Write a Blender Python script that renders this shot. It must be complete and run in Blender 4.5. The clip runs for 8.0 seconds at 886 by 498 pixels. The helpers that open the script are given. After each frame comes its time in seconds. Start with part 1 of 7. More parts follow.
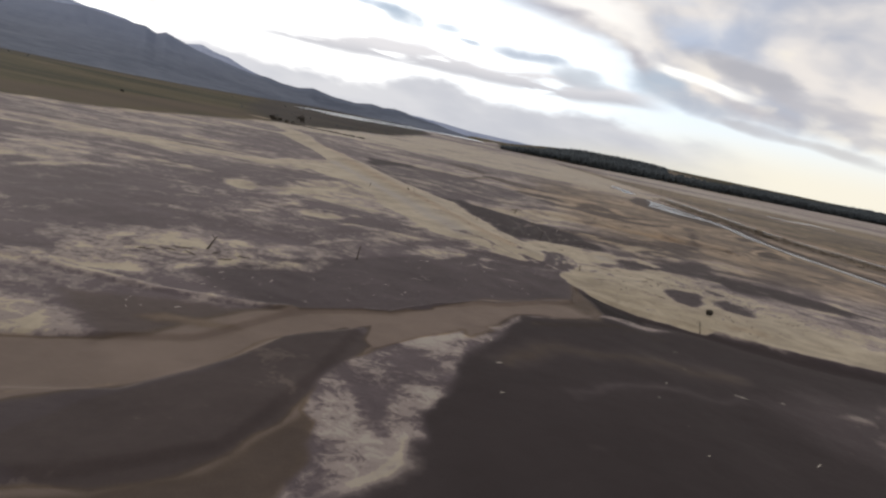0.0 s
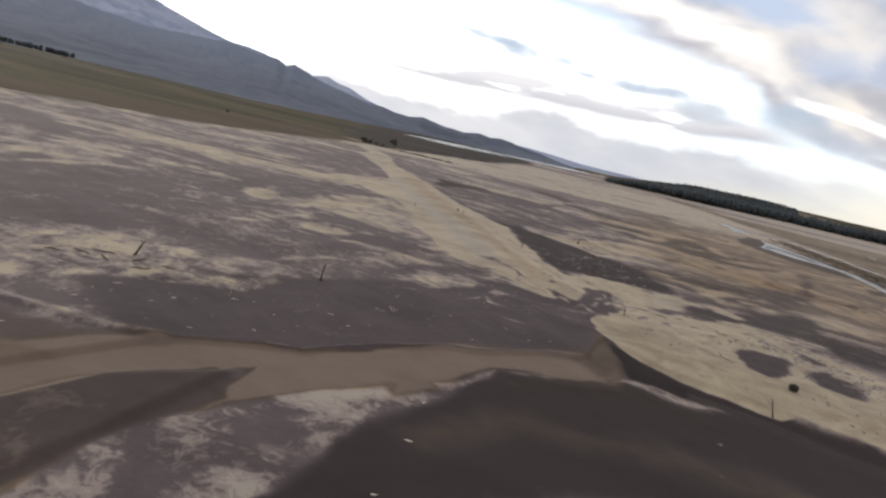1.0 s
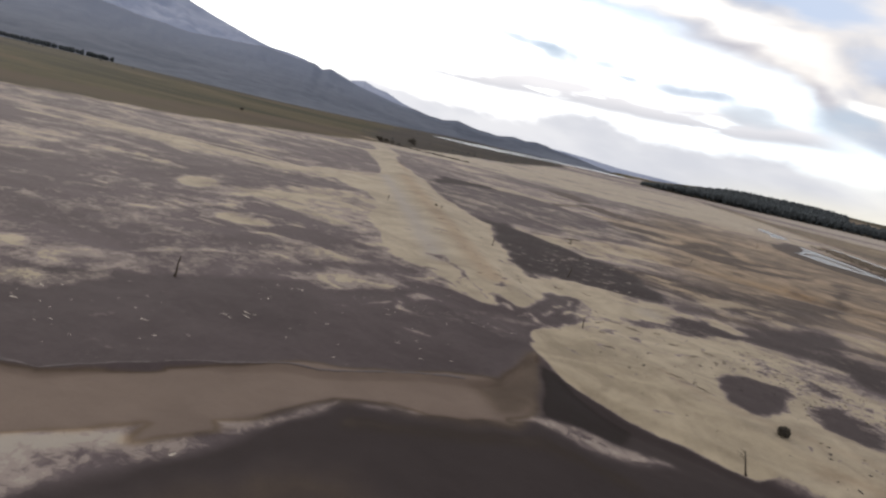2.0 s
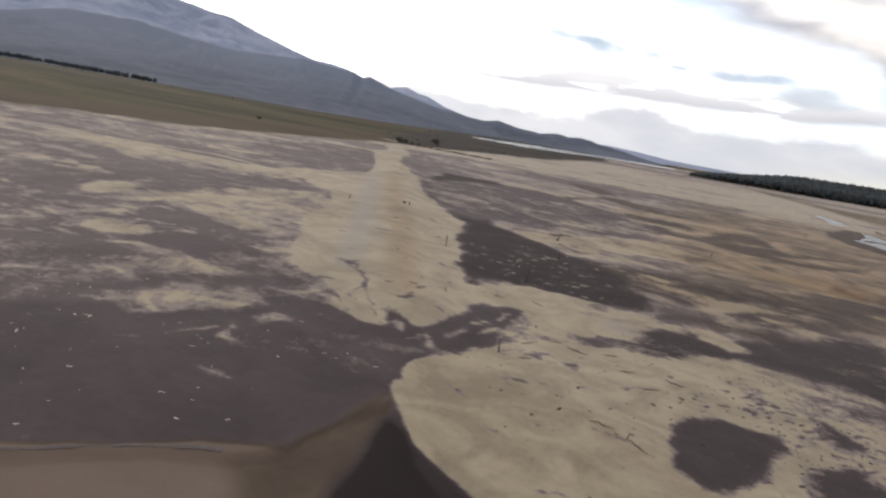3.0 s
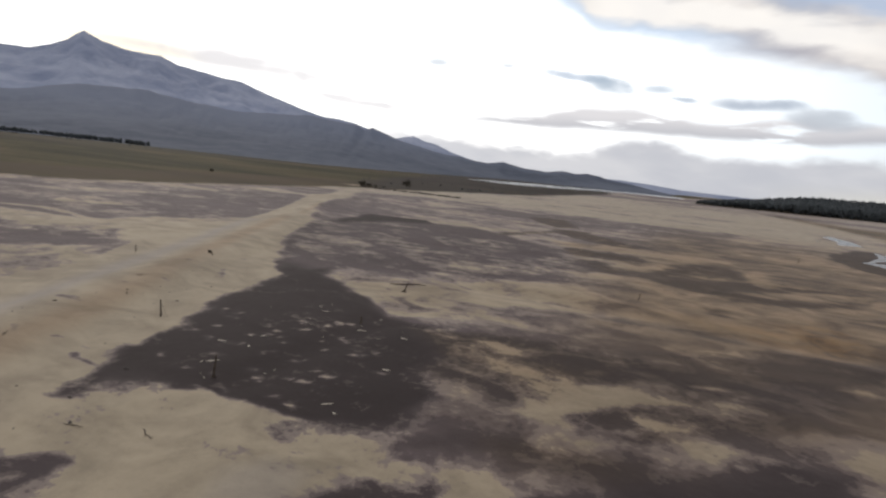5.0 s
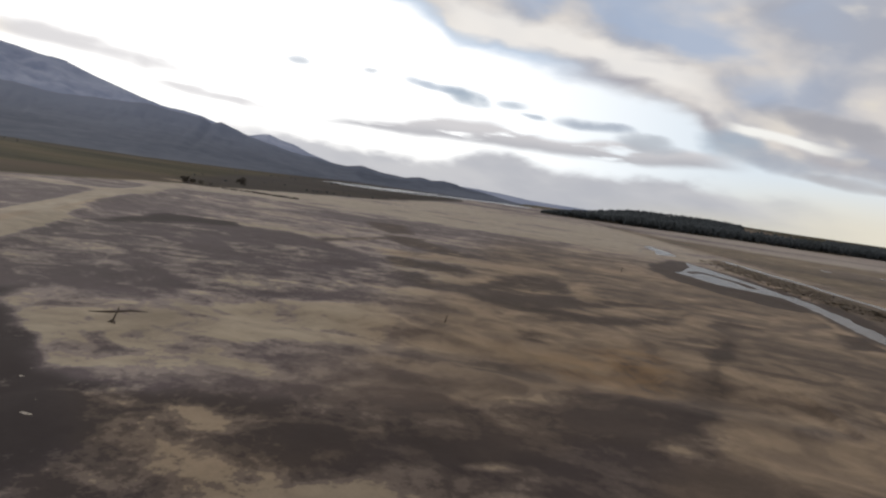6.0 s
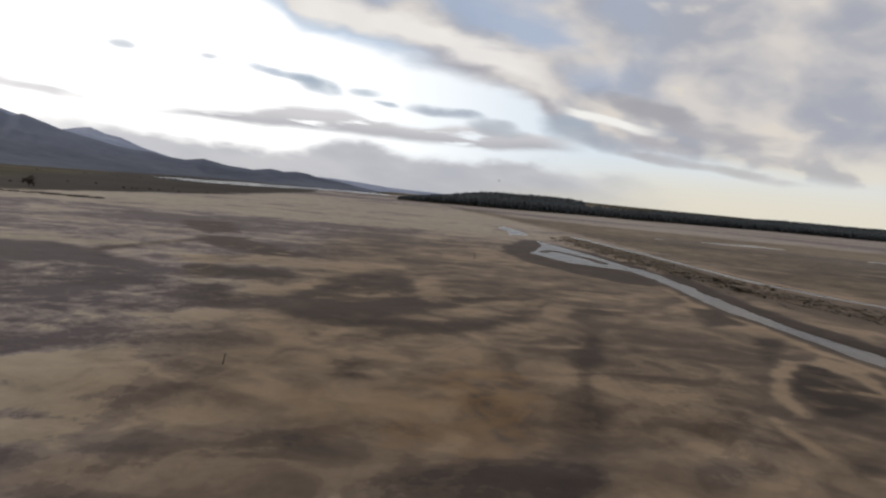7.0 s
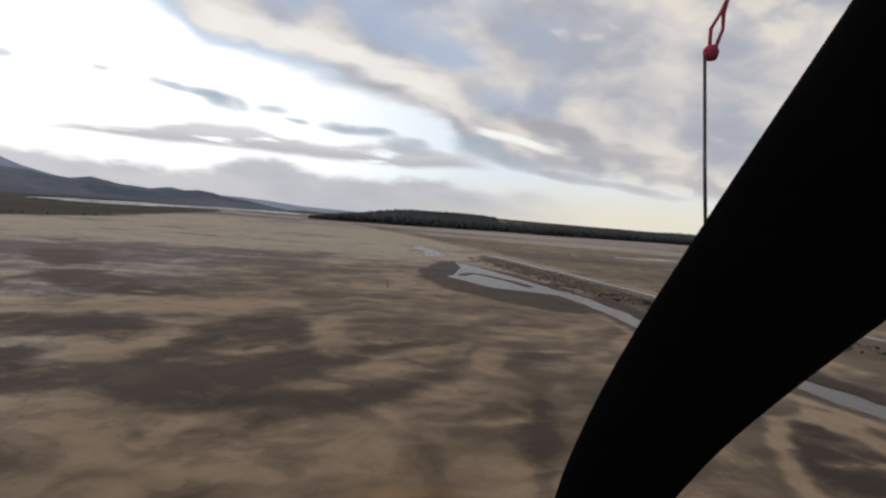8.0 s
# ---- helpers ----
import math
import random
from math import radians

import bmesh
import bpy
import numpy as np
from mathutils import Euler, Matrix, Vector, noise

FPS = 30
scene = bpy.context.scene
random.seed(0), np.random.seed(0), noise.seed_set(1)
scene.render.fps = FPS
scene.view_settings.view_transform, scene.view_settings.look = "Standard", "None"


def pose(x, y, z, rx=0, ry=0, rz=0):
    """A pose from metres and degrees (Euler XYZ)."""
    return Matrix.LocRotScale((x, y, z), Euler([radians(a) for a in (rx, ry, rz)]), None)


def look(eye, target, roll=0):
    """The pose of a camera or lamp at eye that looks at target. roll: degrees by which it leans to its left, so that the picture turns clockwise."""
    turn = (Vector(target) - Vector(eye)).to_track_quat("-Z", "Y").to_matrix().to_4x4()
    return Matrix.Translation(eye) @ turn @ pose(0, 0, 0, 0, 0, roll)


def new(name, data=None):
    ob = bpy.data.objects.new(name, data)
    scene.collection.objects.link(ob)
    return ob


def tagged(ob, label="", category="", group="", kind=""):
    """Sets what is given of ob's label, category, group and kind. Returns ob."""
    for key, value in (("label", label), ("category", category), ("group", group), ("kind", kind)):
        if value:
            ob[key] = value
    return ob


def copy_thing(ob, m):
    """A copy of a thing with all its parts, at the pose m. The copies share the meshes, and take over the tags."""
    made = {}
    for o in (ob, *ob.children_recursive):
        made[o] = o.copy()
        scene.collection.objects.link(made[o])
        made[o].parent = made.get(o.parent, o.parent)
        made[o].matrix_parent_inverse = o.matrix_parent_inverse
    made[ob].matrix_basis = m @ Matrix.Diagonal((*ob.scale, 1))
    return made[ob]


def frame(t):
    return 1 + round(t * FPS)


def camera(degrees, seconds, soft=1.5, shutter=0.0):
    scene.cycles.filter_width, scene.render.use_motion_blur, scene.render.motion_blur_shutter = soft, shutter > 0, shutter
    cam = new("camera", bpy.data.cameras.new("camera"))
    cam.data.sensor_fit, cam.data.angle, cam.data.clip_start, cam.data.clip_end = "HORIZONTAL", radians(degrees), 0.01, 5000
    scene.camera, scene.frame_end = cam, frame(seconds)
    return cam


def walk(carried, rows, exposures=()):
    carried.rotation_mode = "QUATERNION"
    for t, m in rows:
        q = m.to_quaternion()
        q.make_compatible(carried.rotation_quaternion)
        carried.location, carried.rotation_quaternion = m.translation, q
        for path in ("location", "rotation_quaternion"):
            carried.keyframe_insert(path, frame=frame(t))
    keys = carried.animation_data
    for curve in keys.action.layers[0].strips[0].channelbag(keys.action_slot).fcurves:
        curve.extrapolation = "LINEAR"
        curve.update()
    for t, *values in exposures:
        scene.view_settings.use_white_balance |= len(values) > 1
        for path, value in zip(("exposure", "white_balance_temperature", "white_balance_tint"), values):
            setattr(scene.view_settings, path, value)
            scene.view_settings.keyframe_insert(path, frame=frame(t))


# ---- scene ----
cam = camera(77.4, 8.0, soft=2.4)
PATH = [
    (0, (0.277, -0.315, 18.986), (0.315, 1.639, 18.56), 11.7),
    (0.5, (6.733, 7.221, 18.556), (6.57, 9.178, 18.177), 9.9),
    (0.8, (10.512, 12.41, 18.318), (10.243, 14.351, 17.921), 11.4),
    (1, (13.045, 15.579, 18.228), (12.699, 17.507, 17.826), 13.0),
    (1.2, (15.134, 18.762, 18.064), (14.724, 20.676, 17.649), 13.4),
    (2.3, (26.912, 36.542, 17.382), (26.418, 38.434, 16.96), 13.6),
    (2.5, (29.172, 40.414, 17.524), (28.648, 42.276, 17.017), 14.6),
    (2.8, (32.176, 46.153, 17.386), (31.576, 47.996, 16.894), 13.3),
    (3, (34.245, 50.001, 17.265), (33.602, 51.842, 16.824), 9.7),
    (3.2, (35.814, 53.399, 17.166), (35.151, 55.237, 16.74), 8.9),
    (3.5, (38.299, 58.479, 17.004), (37.639, 60.323, 16.6), 5.8),
    (3.8, (40.966, 64.472, 16.774), (40.29, 66.305, 16.347), 4.2),
    (4, (42.54, 68.262, 16.661), (41.855, 70.093, 16.24), 5.1),
    (4.2, (44.301, 72.061, 16.506), (43.588, 73.886, 16.104), 5.7),
    (5.3, (52.523, 92.251, 16.354), (51.787, 94.093, 16.097), 5.8),
    (5.5, (53.216, 95.441, 16.257), (52.555, 97.315, 16.03), 4.0),
    (5.8, (54.811, 101.832, 16.057), (54.396, 103.775, 15.829), 5.6),
    (6, (55.772, 106.131, 16.184), (55.509, 108.102, 15.969), 8.2),
    (6.2, (56.731, 109.83, 16.253), (56.672, 111.814, 16.005), 6.1),
    (6.5, (58.117, 115.496, 16.33), (58.238, 117.472, 16.047), 7.6),
    (6.8, (59.639, 121.552, 16.23), (59.841, 123.532, 16.033), 5.6),
    (7, (60.74, 125.462, 16.009), (60.969, 127.439, 15.81), 5.4),
    (7.2, (61.688, 129.203, 16.171), (61.952, 131.177, 15.983), 6.1),
    (7.5, (62.951, 134.512, 16.121), (63.283, 136.478, 15.965), 4.3),
    (7.8, (63.758, 139.387, 16.421), (64.21, 141.332, 16.306), 5.1),
    (8, (64.248, 142.657, 16.577), (64.77, 144.584, 16.467), 4.7),
]
walk(cam, [(t, look(eye, target, roll)) for t, eye, target, roll in PATH],
     exposures=[(0.0, 0.10), (1.0, 0.26), (3.5, 0.32), (4.0, 0.22), (5.5, -0.10), (6.5, -0.28), (8.0, -0.18)])

# ---------------------------------------------------------------- node helpers
class Ex:
    """A socket with arithmetic, to write node maths as formulas."""

    def __init__(self, tree, sock):
        self.tree, self.sock = tree, sock

    def op(self, kind, *others):
        n = self.tree.nodes.new("ShaderNodeMath")
        n.operation = kind
        for i, v in enumerate((self, *others)):
            if isinstance(v, Ex):
                self.tree.links.new(v.sock, n.inputs[i])
            else:
                n.inputs[i].default_value = v
        return Ex(self.tree, n.outputs[0])

    def __add__(self, o):
        return self.op("ADD", o)

    def __radd__(self, o):
        return self.op("ADD", o)

    def __mul__(self, o):
        return self.op("MULTIPLY", o)

    def __rmul__(self, o):
        return self.op("MULTIPLY", o)

    def __sub__(self, o):
        return self.op("SUBTRACT", o)

    def __rsub__(self, o):
        return (self * -1.0) + o

    def __truediv__(self, o):
        return self.op("DIVIDE", o)

    def most(self, o):
        return self.op("MAXIMUM", o)

    def least(self, o):
        return self.op("MINIMUM", o)

    def ramp(self, a, b, lo=0.0, hi=1.0):
        n = self.tree.nodes.new("ShaderNodeMapRange")
        n.interpolation_type = "SMOOTHSTEP"
        self.tree.links.new(self.sock, n.inputs[0])
        for i, v in enumerate((a, b, lo, hi)):
            n.inputs[i + 1].default_value = v
        return Ex(self.tree, n.outputs[0])


def colour_mix(tree, factor, a, b):
    """a where factor is 0, b where it is 1; colours are triples or sockets."""
    n = tree.nodes.new("ShaderNodeMix")
    n.data_type = "RGBA"
    if isinstance(factor, Ex):
        tree.links.new(factor.sock, n.inputs[0])
    else:
        n.inputs[0].default_value = factor
    for i, c in ((6, a), (7, b)):
        if isinstance(c, tuple):
            n.inputs[i].default_value = (*c, 1)
        else:
            tree.links.new(c, n.inputs[i])
    return n.outputs[2]


def coords(tree, scale=(1, 1, 1), kind="Object", turn=0.0, base=None):
    if base is None:
        base = tree.nodes.new("ShaderNodeTexCoord").outputs[kind]
    m = tree.nodes.new("ShaderNodeMapping")
    m.inputs["Scale"].default_value = scale
    m.inputs["Rotation"].default_value = (0, 0, radians(turn))
    tree.links.new(base, m.inputs["Vector"])
    return m.outputs[0]


def grain(tree, vector, scale, detail=4.0, rough=0.55, distort=0.0):
    n = tree.nodes.new("ShaderNodeTexNoise")
    n.inputs["Scale"].default_value = scale
    n.inputs["Detail"].default_value = detail
    n.inputs["Roughness"].default_value = rough
    n.inputs["Distortion"].default_value = distort
    tree.links.new(vector, n.inputs["Vector"])
    return Ex(tree, n.outputs[0])


def attribute(tree, name):
    n = tree.nodes.new("ShaderNodeAttribute")
    n.attribute_name = name
    return Ex(tree, n.outputs["Fac"])


def material(name):
    m = bpy.data.materials.new(name)
    m.use_nodes = True
    return m, m.node_tree, m.node_tree.nodes["Principled BSDF"]


def bump(tree, height, bsdf, strength, distance):
    b = tree.nodes.new("ShaderNodeBump")
    b.inputs["Strength"].default_value = strength
    b.inputs["Distance"].default_value = distance
    tree.links.new(height.sock, b.inputs["Height"])
    tree.links.new(b.outputs[0], bsdf.inputs["Normal"])


def plain(name, dark, light, scale=3.0, rough=0.85, relief=0.02, metal=0.0):
    """A mottled two-tone surface with a fine relief."""
    m, t, b = material(name)
    v = coords(t)
    n = grain(t, v, scale, 6) * 0.65 + grain(t, v, scale * 9, 3) * 0.35
    t.links.new(colour_mix(t, n.ramp(0.32, 0.68), dark, light), b.inputs["Base Color"])
    b.inputs["Roughness"].default_value, b.inputs["Metallic"].default_value = rough, metal
    bump(t, n, b, 0.6, relief)
    return m


# ---------------------------------------------------------------- sky and light
SUN_AZ, SUN_EL = -52.0, 24.0
world = bpy.data.worlds.new("sky")
scene.world = world
world.use_nodes = True
wt = world.node_tree
wt.nodes.clear()


def build_sky(t):
    gen = t.nodes.new("ShaderNodeTexCoord").outputs["Generated"]
    sep = t.nodes.new("ShaderNodeSeparateXYZ")
    t.links.new(gen, sep.inputs[0])
    x, y, z = (Ex(t, s) for s in sep.outputs)
    u = x.op("ARCTAN2", y) * 57.2958
    v = z.op("ARCSINE") * 57.2958
    flat = t.nodes.new("ShaderNodeCombineXYZ")
    t.links.new((u * 0.1).sock, flat.inputs[0])
    t.links.new((v * 0.26).sock, flat.inputs[1])
    uv = flat.outputs[0]
    tilt = coords(t, (1, 1, 1), turn=9, base=uv)
    big = grain(t, tilt, 0.36, 3, 0.4, 0.3)
    mid = grain(t, coords(t, (0.8, 0.8, 1), base=tilt), 0.8, 4, 0.45, 0.4)
    fine = grain(t, coords(t, (0.9, 1.1, 1), base=tilt), 2.0, 5, 0.5, 0.3)
    wob = (mid - 0.5) * 6.0 + (fine - 0.5) * 3.0

    nish = t.nodes.new("ShaderNodeTexSky")
    nish.sky_type, nish.sun_disc = "NISHITA", False
    nish.sun_elevation, nish.sun_rotation = radians(SUN_EL), radians(SUN_AZ)
    clear = t.nodes.new("ShaderNodeMix")
    clear.data_type, clear.blend_type = "RGBA", "MULTIPLY"
    clear.inputs[0].default_value = 1.0
    clear.inputs[7].default_value = (0.11, 0.11, 0.11, 1)
    t.links.new(nish.outputs[0], clear.inputs[6])

    # thin bright veil, whitest on the sun's side, paling to blue and to cream low in the east
    veil = colour_mix(t, u.ramp(-14, 24), (1.5, 1.5, 1.5), (0.88, 0.97, 1.06))
    col = colour_mix(t, 0.90, clear.outputs[2], veil)
    col = colour_mix(t, u.ramp(8, 27) * v.ramp(6.0, 1.0), col, (0.90, 0.85, 0.72))

    def line(points):
        """An elevation that follows points of azimuth and elevation."""
        n = t.nodes.new("ShaderNodeFloatCurve")
        c = n.mapping.curves[0]
        n.mapping.use_clip = False
        for i, (au, ev) in enumerate(points):
            p = ((au + 60.0) / 120.0, ev / 25.0)
            if i < 2:
                c.points[i].location = p
            else:
                c.points.new(*p)
        n.mapping.update()
        t.links.new(((u + 60.0) / 120.0).sock, n.inputs["Value"])
        return Ex(t, n.outputs[0]) * 25.0

    # grey streaks in the middle heights
    streak = grain(t, coords(t, (0.8, 2.0, 1), base=uv), 2.4, 5, 0.5, 0.3)
    top = line([(-60, 5.2), (-21, 5.5), (-14, 6.2), (-7.5, 7.3), (-3, 7.0), (2, 6.4), (8, 7.0), (14, 6.6), (60, 6.0)])
    band = (v - top + wob * 0.35).ramp(0.35, -0.45) * (v - 5.05 + wob * 0.22).ramp(-0.35, 0.35) * u.ramp(-27, -17) * (u + wob).ramp(20, 14)
    col = colour_mix(t, band * streak.ramp(0.28, 0.46) * 0.92, col, colour_mix(t, (v - 5.0 + wob * 0.3).ramp(0.0, 1.6), (0.50, 0.50, 0.54), (0.72, 0.70, 0.72)))
    # bank along the horizon, with a tufted crest
    tufts = grain(t, coords(t, (2.4, 1.6, 1), base=uv), 2.2, 4, 0.5, 0.2)
    crest = line([(-60, 3.2), (-26, 3.6), (-20, 3.0), (-14, 2.9), (-8, 3.3), (-2.4, 4.3), (2, 3.3), (7, 3.2), (13, 3.7), (21, 3.3), (27, 2.8), (60, 2.0)])
    low = (v - crest + wob * 0.55 + (tufts - 0.5) * 1.0).ramp(0.75, -0.65) * u.ramp(-36, -24) * (u + wob * 1.5 + v * 1.5).ramp(33, 20)
    bank = colour_mix(t, (mid * 0.6 + fine * 0.4).ramp(0.36, 0.64), (0.53, 0.54, 0.59), (0.65, 0.65, 0.68))
    bank = colour_mix(t, v.ramp(2.2, 0.2) * u.ramp(4, 20) * 0.8, bank, (0.74, 0.71, 0.62))
    bank = colour_mix(t, u.ramp(-14, -28) * 0.6, bank, (0.72, 0.72, 0.76))
    col = colour_mix(t, low * 0.95, col, bank)
    # the large sheet overhead: pale blue rim, dark underside, sunlit cream folds
    hem = line([(-60, 24), (-26, 18.5), (-17, 17.2), (-11.5, 15.6), (-9.2, 14.0), (-5, 13.4), (1, 12.6), (4.5, 11.9), (8.4, 11.1), (11.3, 10.2), (14.3, 9.1), (16, 7.6), (18, 6.0), (23, 5.3), (30, 4.7), (37.5, 3.8), (44, 3.1), (60, 2.8)])
    edge = v - hem + wob * 0.55
    cover = edge.ramp(-0.5, 1.3)
    cover = cover.most(v.ramp(19, 32)).most(u.op("ABSOLUTE").ramp(70, 110) * v.ramp(3, 12))
    round_uv = t.nodes.new("ShaderNodeCombineXYZ")
    t.links.new((u * 0.1).sock, round_uv.inputs[0])
    t.links.new((v * 0.17 + u * 0.02).sock, round_uv.inputs[1])
    billow = grain(t, round_uv.outputs[0], 1.0, 4, 0.42, 0.4)
    small = grain(t, round_uv.outputs[0], 2.6, 3, 0.45, 0.3)
    tone = colour_mix(t, (billow * 0.7 + small * 0.3).ramp(0.36, 0.64), (0.46, 0.48, 0.55), (0.81, 0.76, 0.72))
    tone = colour_mix(t, (small * 0.5 + big * 0.5).ramp(0.50, 0.60) * u.ramp(16, 28) * v.ramp(5, 9) * 0.55, tone, (0.92, 0.85, 0.73))
    blue = (edge + wob * 0.6).ramp(4.2, 6.6) * u.ramp(30, 14) * u.ramp(-12, 2) * mid.ramp(0.38, 0.58)
    tone = colour_mix(t, blue * 0.85, tone, (0.44, 0.54, 0.72))
    fold = (edge - 2.8 + wob * 0.4).op("ABSOLUTE").ramp(2.4, 0.6) * u.ramp(-14, -8) * u.ramp(19, 11)
    tone = colour_mix(t, fold * 0.8, tone, (1.06, 1.02, 0.97))
    under = (edge - 0.9 + wob * 0.2).op("ABSOLUTE").ramp(1.5, 0.2) * u.ramp(-3, 8) * u.ramp(34, 22) * billow.ramp(0.66, 0.44)
    tone = colour_mix(t, under * 0.85, tone, (0.43, 0.42, 0.47))
    rim = (edge - 0.5).op("ABSOLUTE").ramp(1.5, 0.2) * u.ramp(9, -3)
    tone = colour_mix(t, rim * 0.85, tone, (0.60, 0.74, 0.93))
    tone = colour_mix(t, v.ramp(8, 3.5) * u.ramp(24, 34) * 0.8, tone, colour_mix(t, small.ramp(0.42, 0.58), (0.60, 0.58, 0.57), (0.93, 0.89, 0.78)))
    col = colour_mix(t, cover, col, tone)
    # light over the mountain's peak
    glow = ((u + 52.5) / 6.0) * ((u + 52.5) / 6.0) + ((v - 7.6) / 0.9) * ((v - 7.6) / 0.9)
    col = colour_mix(t, glow.ramp(1.6, 0.2) * 0.7, col, (1.2, 1.04, 0.74))
    # single clouds: where, how wide and high, slope, colour
    western = [(-11.4, 9.8, 2.8, 0.34, -0.08, (0.50, 0.58, 0.70)), (-7.7, 9.25, 2.1, 0.62, -0.20, (0.36, 0.45, 0.56)), (-2.7, 9.15, 1.7, 0.36, 0.05, (0.48, 0.56, 0.66)),
               (-0.5, 8.35, 1.2, 0.28, -0.05, (0.50, 0.57, 0.67)), (5.5, 8.2, 3.0, 0.45, -0.02, (0.40, 0.46, 0.56)), (-24.1, 10.2, 0.9, 0.28, 0.0, (0.68, 0.73, 0.80)),
               (-17.9, 10.2, 0.6, 0.22, 0.0, (0.74, 0.78, 0.84)), (-43.5, 7.6, 8.0, 0.7, -0.06, (0.76, 0.74, 0.76)), (-32.0, 5.6, 5.0, 0.3, -0.05, (0.80, 0.78, 0.80))]
    eastern = [(17.6, 7.4, 2.6, 1.1, -0.20, (0.44, 0.52, 0.62)), (21.5, 6.4, 3.4, 0.8, -0.16, (0.44, 0.48, 0.56)), (11.0, 6.9, 2.4, 0.70, -0.10, (0.52, 0.56, 0.62)),
               (27.0, 5.0, 3.4, 0.42, -0.10, (0.52, 0.52, 0.55)), (33.5, 4.2, 4.0, 0.40, -0.13, (0.58, 0.57, 0.57)), (25.0, 9.6, 5.0, 0.9, -0.22, (0.42, 0.42, 0.46)),
               (33.0, 7.6, 4.5, 0.8, -0.12, (0.50, 0.49, 0.52))]
    for au, ev, ru, rv, lean, tint in western + eastern:
        du = (u - au + wob * 0.7) / ru
        dv = (v - ev - lean * (u - au) + wob * 0.26) / rv
        col = colour_mix(t, (du * du + dv * dv + (small - 0.5) * 2.6 + (fine - 0.5) * 2.4).ramp(2.2, -0.2) * 0.85, col, tint)
    gap = (v - 8.2 + 0.17 * (u - 22.0) + wob * 0.25).op("ABSOLUTE").ramp(0.65, 0.2) * (u + wob * 0.3).ramp(16.4, 18.6) * (u + wob * 0.4).ramp(28, 23)
    col = colour_mix(t, gap, col, (1.05, 1.04, 1.0))
    back = t.nodes.new("ShaderNodeBackground")
    back.inputs["Strength"].default_value = 1.0
    t.links.new(col, back.inputs["Color"])
    out = t.nodes.new("ShaderNodeOutputWorld")
    t.links.new(back.outputs[0], out.inputs["Surface"])


build_sky(wt)
sun = new("sun", bpy.data.lights.new("sun", "SUN"))
sun.data.energy, sun.data.angle, sun.data.color = 0.7, radians(14), (1.0, 0.93, 0.82)
sun_from = Vector((math.sin(radians(SUN_AZ)) * math.cos(radians(SUN_EL)), math.cos(radians(SUN_AZ)) * math.cos(radians(SUN_EL)), math.sin(radians(SUN_EL))))
sun.matrix_world = look(sun_from * 100, (0, 0, 0))


# ---------------------------------------------------------------- noise on arrays
def lattice(ix, iy, seed):
    h = (ix.astype(np.int64) * 374761393 + iy.astype(np.int64) * 668265263 + seed * 974634777) & 0x7FFFFFFF
    h = ((h ^ (h >> 13)) * 1274126177) & 0x7FFFFFFF
    return ((h ^ (h >> 16)) & 0xFFFF) / 65535.0


def value_noise(x, y, seed):
    ix, iy = np.floor(x), np.floor(y)
    fx, fy = x - ix, y - iy
    fx, fy = fx * fx * (3 - 2 * fx), fy * fy * (3 - 2 * fy)
    a, b = lattice(ix, iy, seed), lattice(ix + 1, iy, seed)
    c, d = lattice(ix, iy + 1, seed), lattice(ix + 1, iy + 1, seed)
    return (a * (1 - fx) + b * fx) * (1 - fy) + (c * (1 - fx) + d * fx) * fy


def fbm(x, y, size, octaves=4, seed=0, stretch=1.0):
    """Fractal noise from 0 to 1; size is the widest lump in metres."""
    total, weight, amp = 0.0, 0.0, 1.0
    for k in range(octaves):
        s = 2.0**k / size
        total = total + amp * value_noise(x * s / stretch + 13.7 * k, y * s + 7.1 * k, seed + k)
        weight, amp = weight + amp, amp * 0.55
    return total / weight


def step(v, a, b):
    t = np.clip((v - a) / (b - a), 0, 1)
    return t * t * (3 - 2 * t)


def outline_distance(px, py, pts):
    """Signed distance to a closed outline, negative inside."""
    best = np.full(px.shape, 1e18)
    inside = np.zeros(px.shape, bool)
    for (ax, ay), (bx, by) in zip(pts, pts[1:] + pts[:1]):
        ex, ey = bx - ax, by - ay
        k = np.clip(((px - ax) * ex + (py - ay) * ey) / (ex * ex + ey * ey + 1e-9), 0, 1)
        best = np.minimum(best, (px - ax - k * ex) ** 2 + (py - ay - k * ey) ** 2)
        inside ^= ((ay > py) != (by > py)) & (px < ex * (py - ay) / (ey + 1e-12) + ax)
    d = np.sqrt(best)
    return np.where(inside, -d, d)


def line_distance(px, py, pts):
    best = np.full(px.shape, 1e18)
    for (ax, ay), (bx, by) in zip(pts, pts[1:]):
        ex, ey = bx - ax, by - ay
        k = np.clip(((px - ax) * ex + (py - ay) * ey) / (ex * ex + ey * ey + 1e-9), 0, 1)
        best = np.minimum(best, (px - ax - k * ex) ** 2 + (py - ay - k * ey) ** 2)
    return np.sqrt(best)


# ---------------------------------------------------------------- the lake bed
def spaced(a, b, gap, lo, hi, grow=1.06):
    core = list(np.arange(a, b, gap))
    up, s = [core[-1] + gap], gap
    while up[-1] < hi:
        s *= grow
        up.append(up[-1] + s)
    down, s = [a - gap], gap
    while down[-1] > lo:
        s *= grow
        down.append(down[-1] - s)
    return np.array(down[::-1] + core + up)


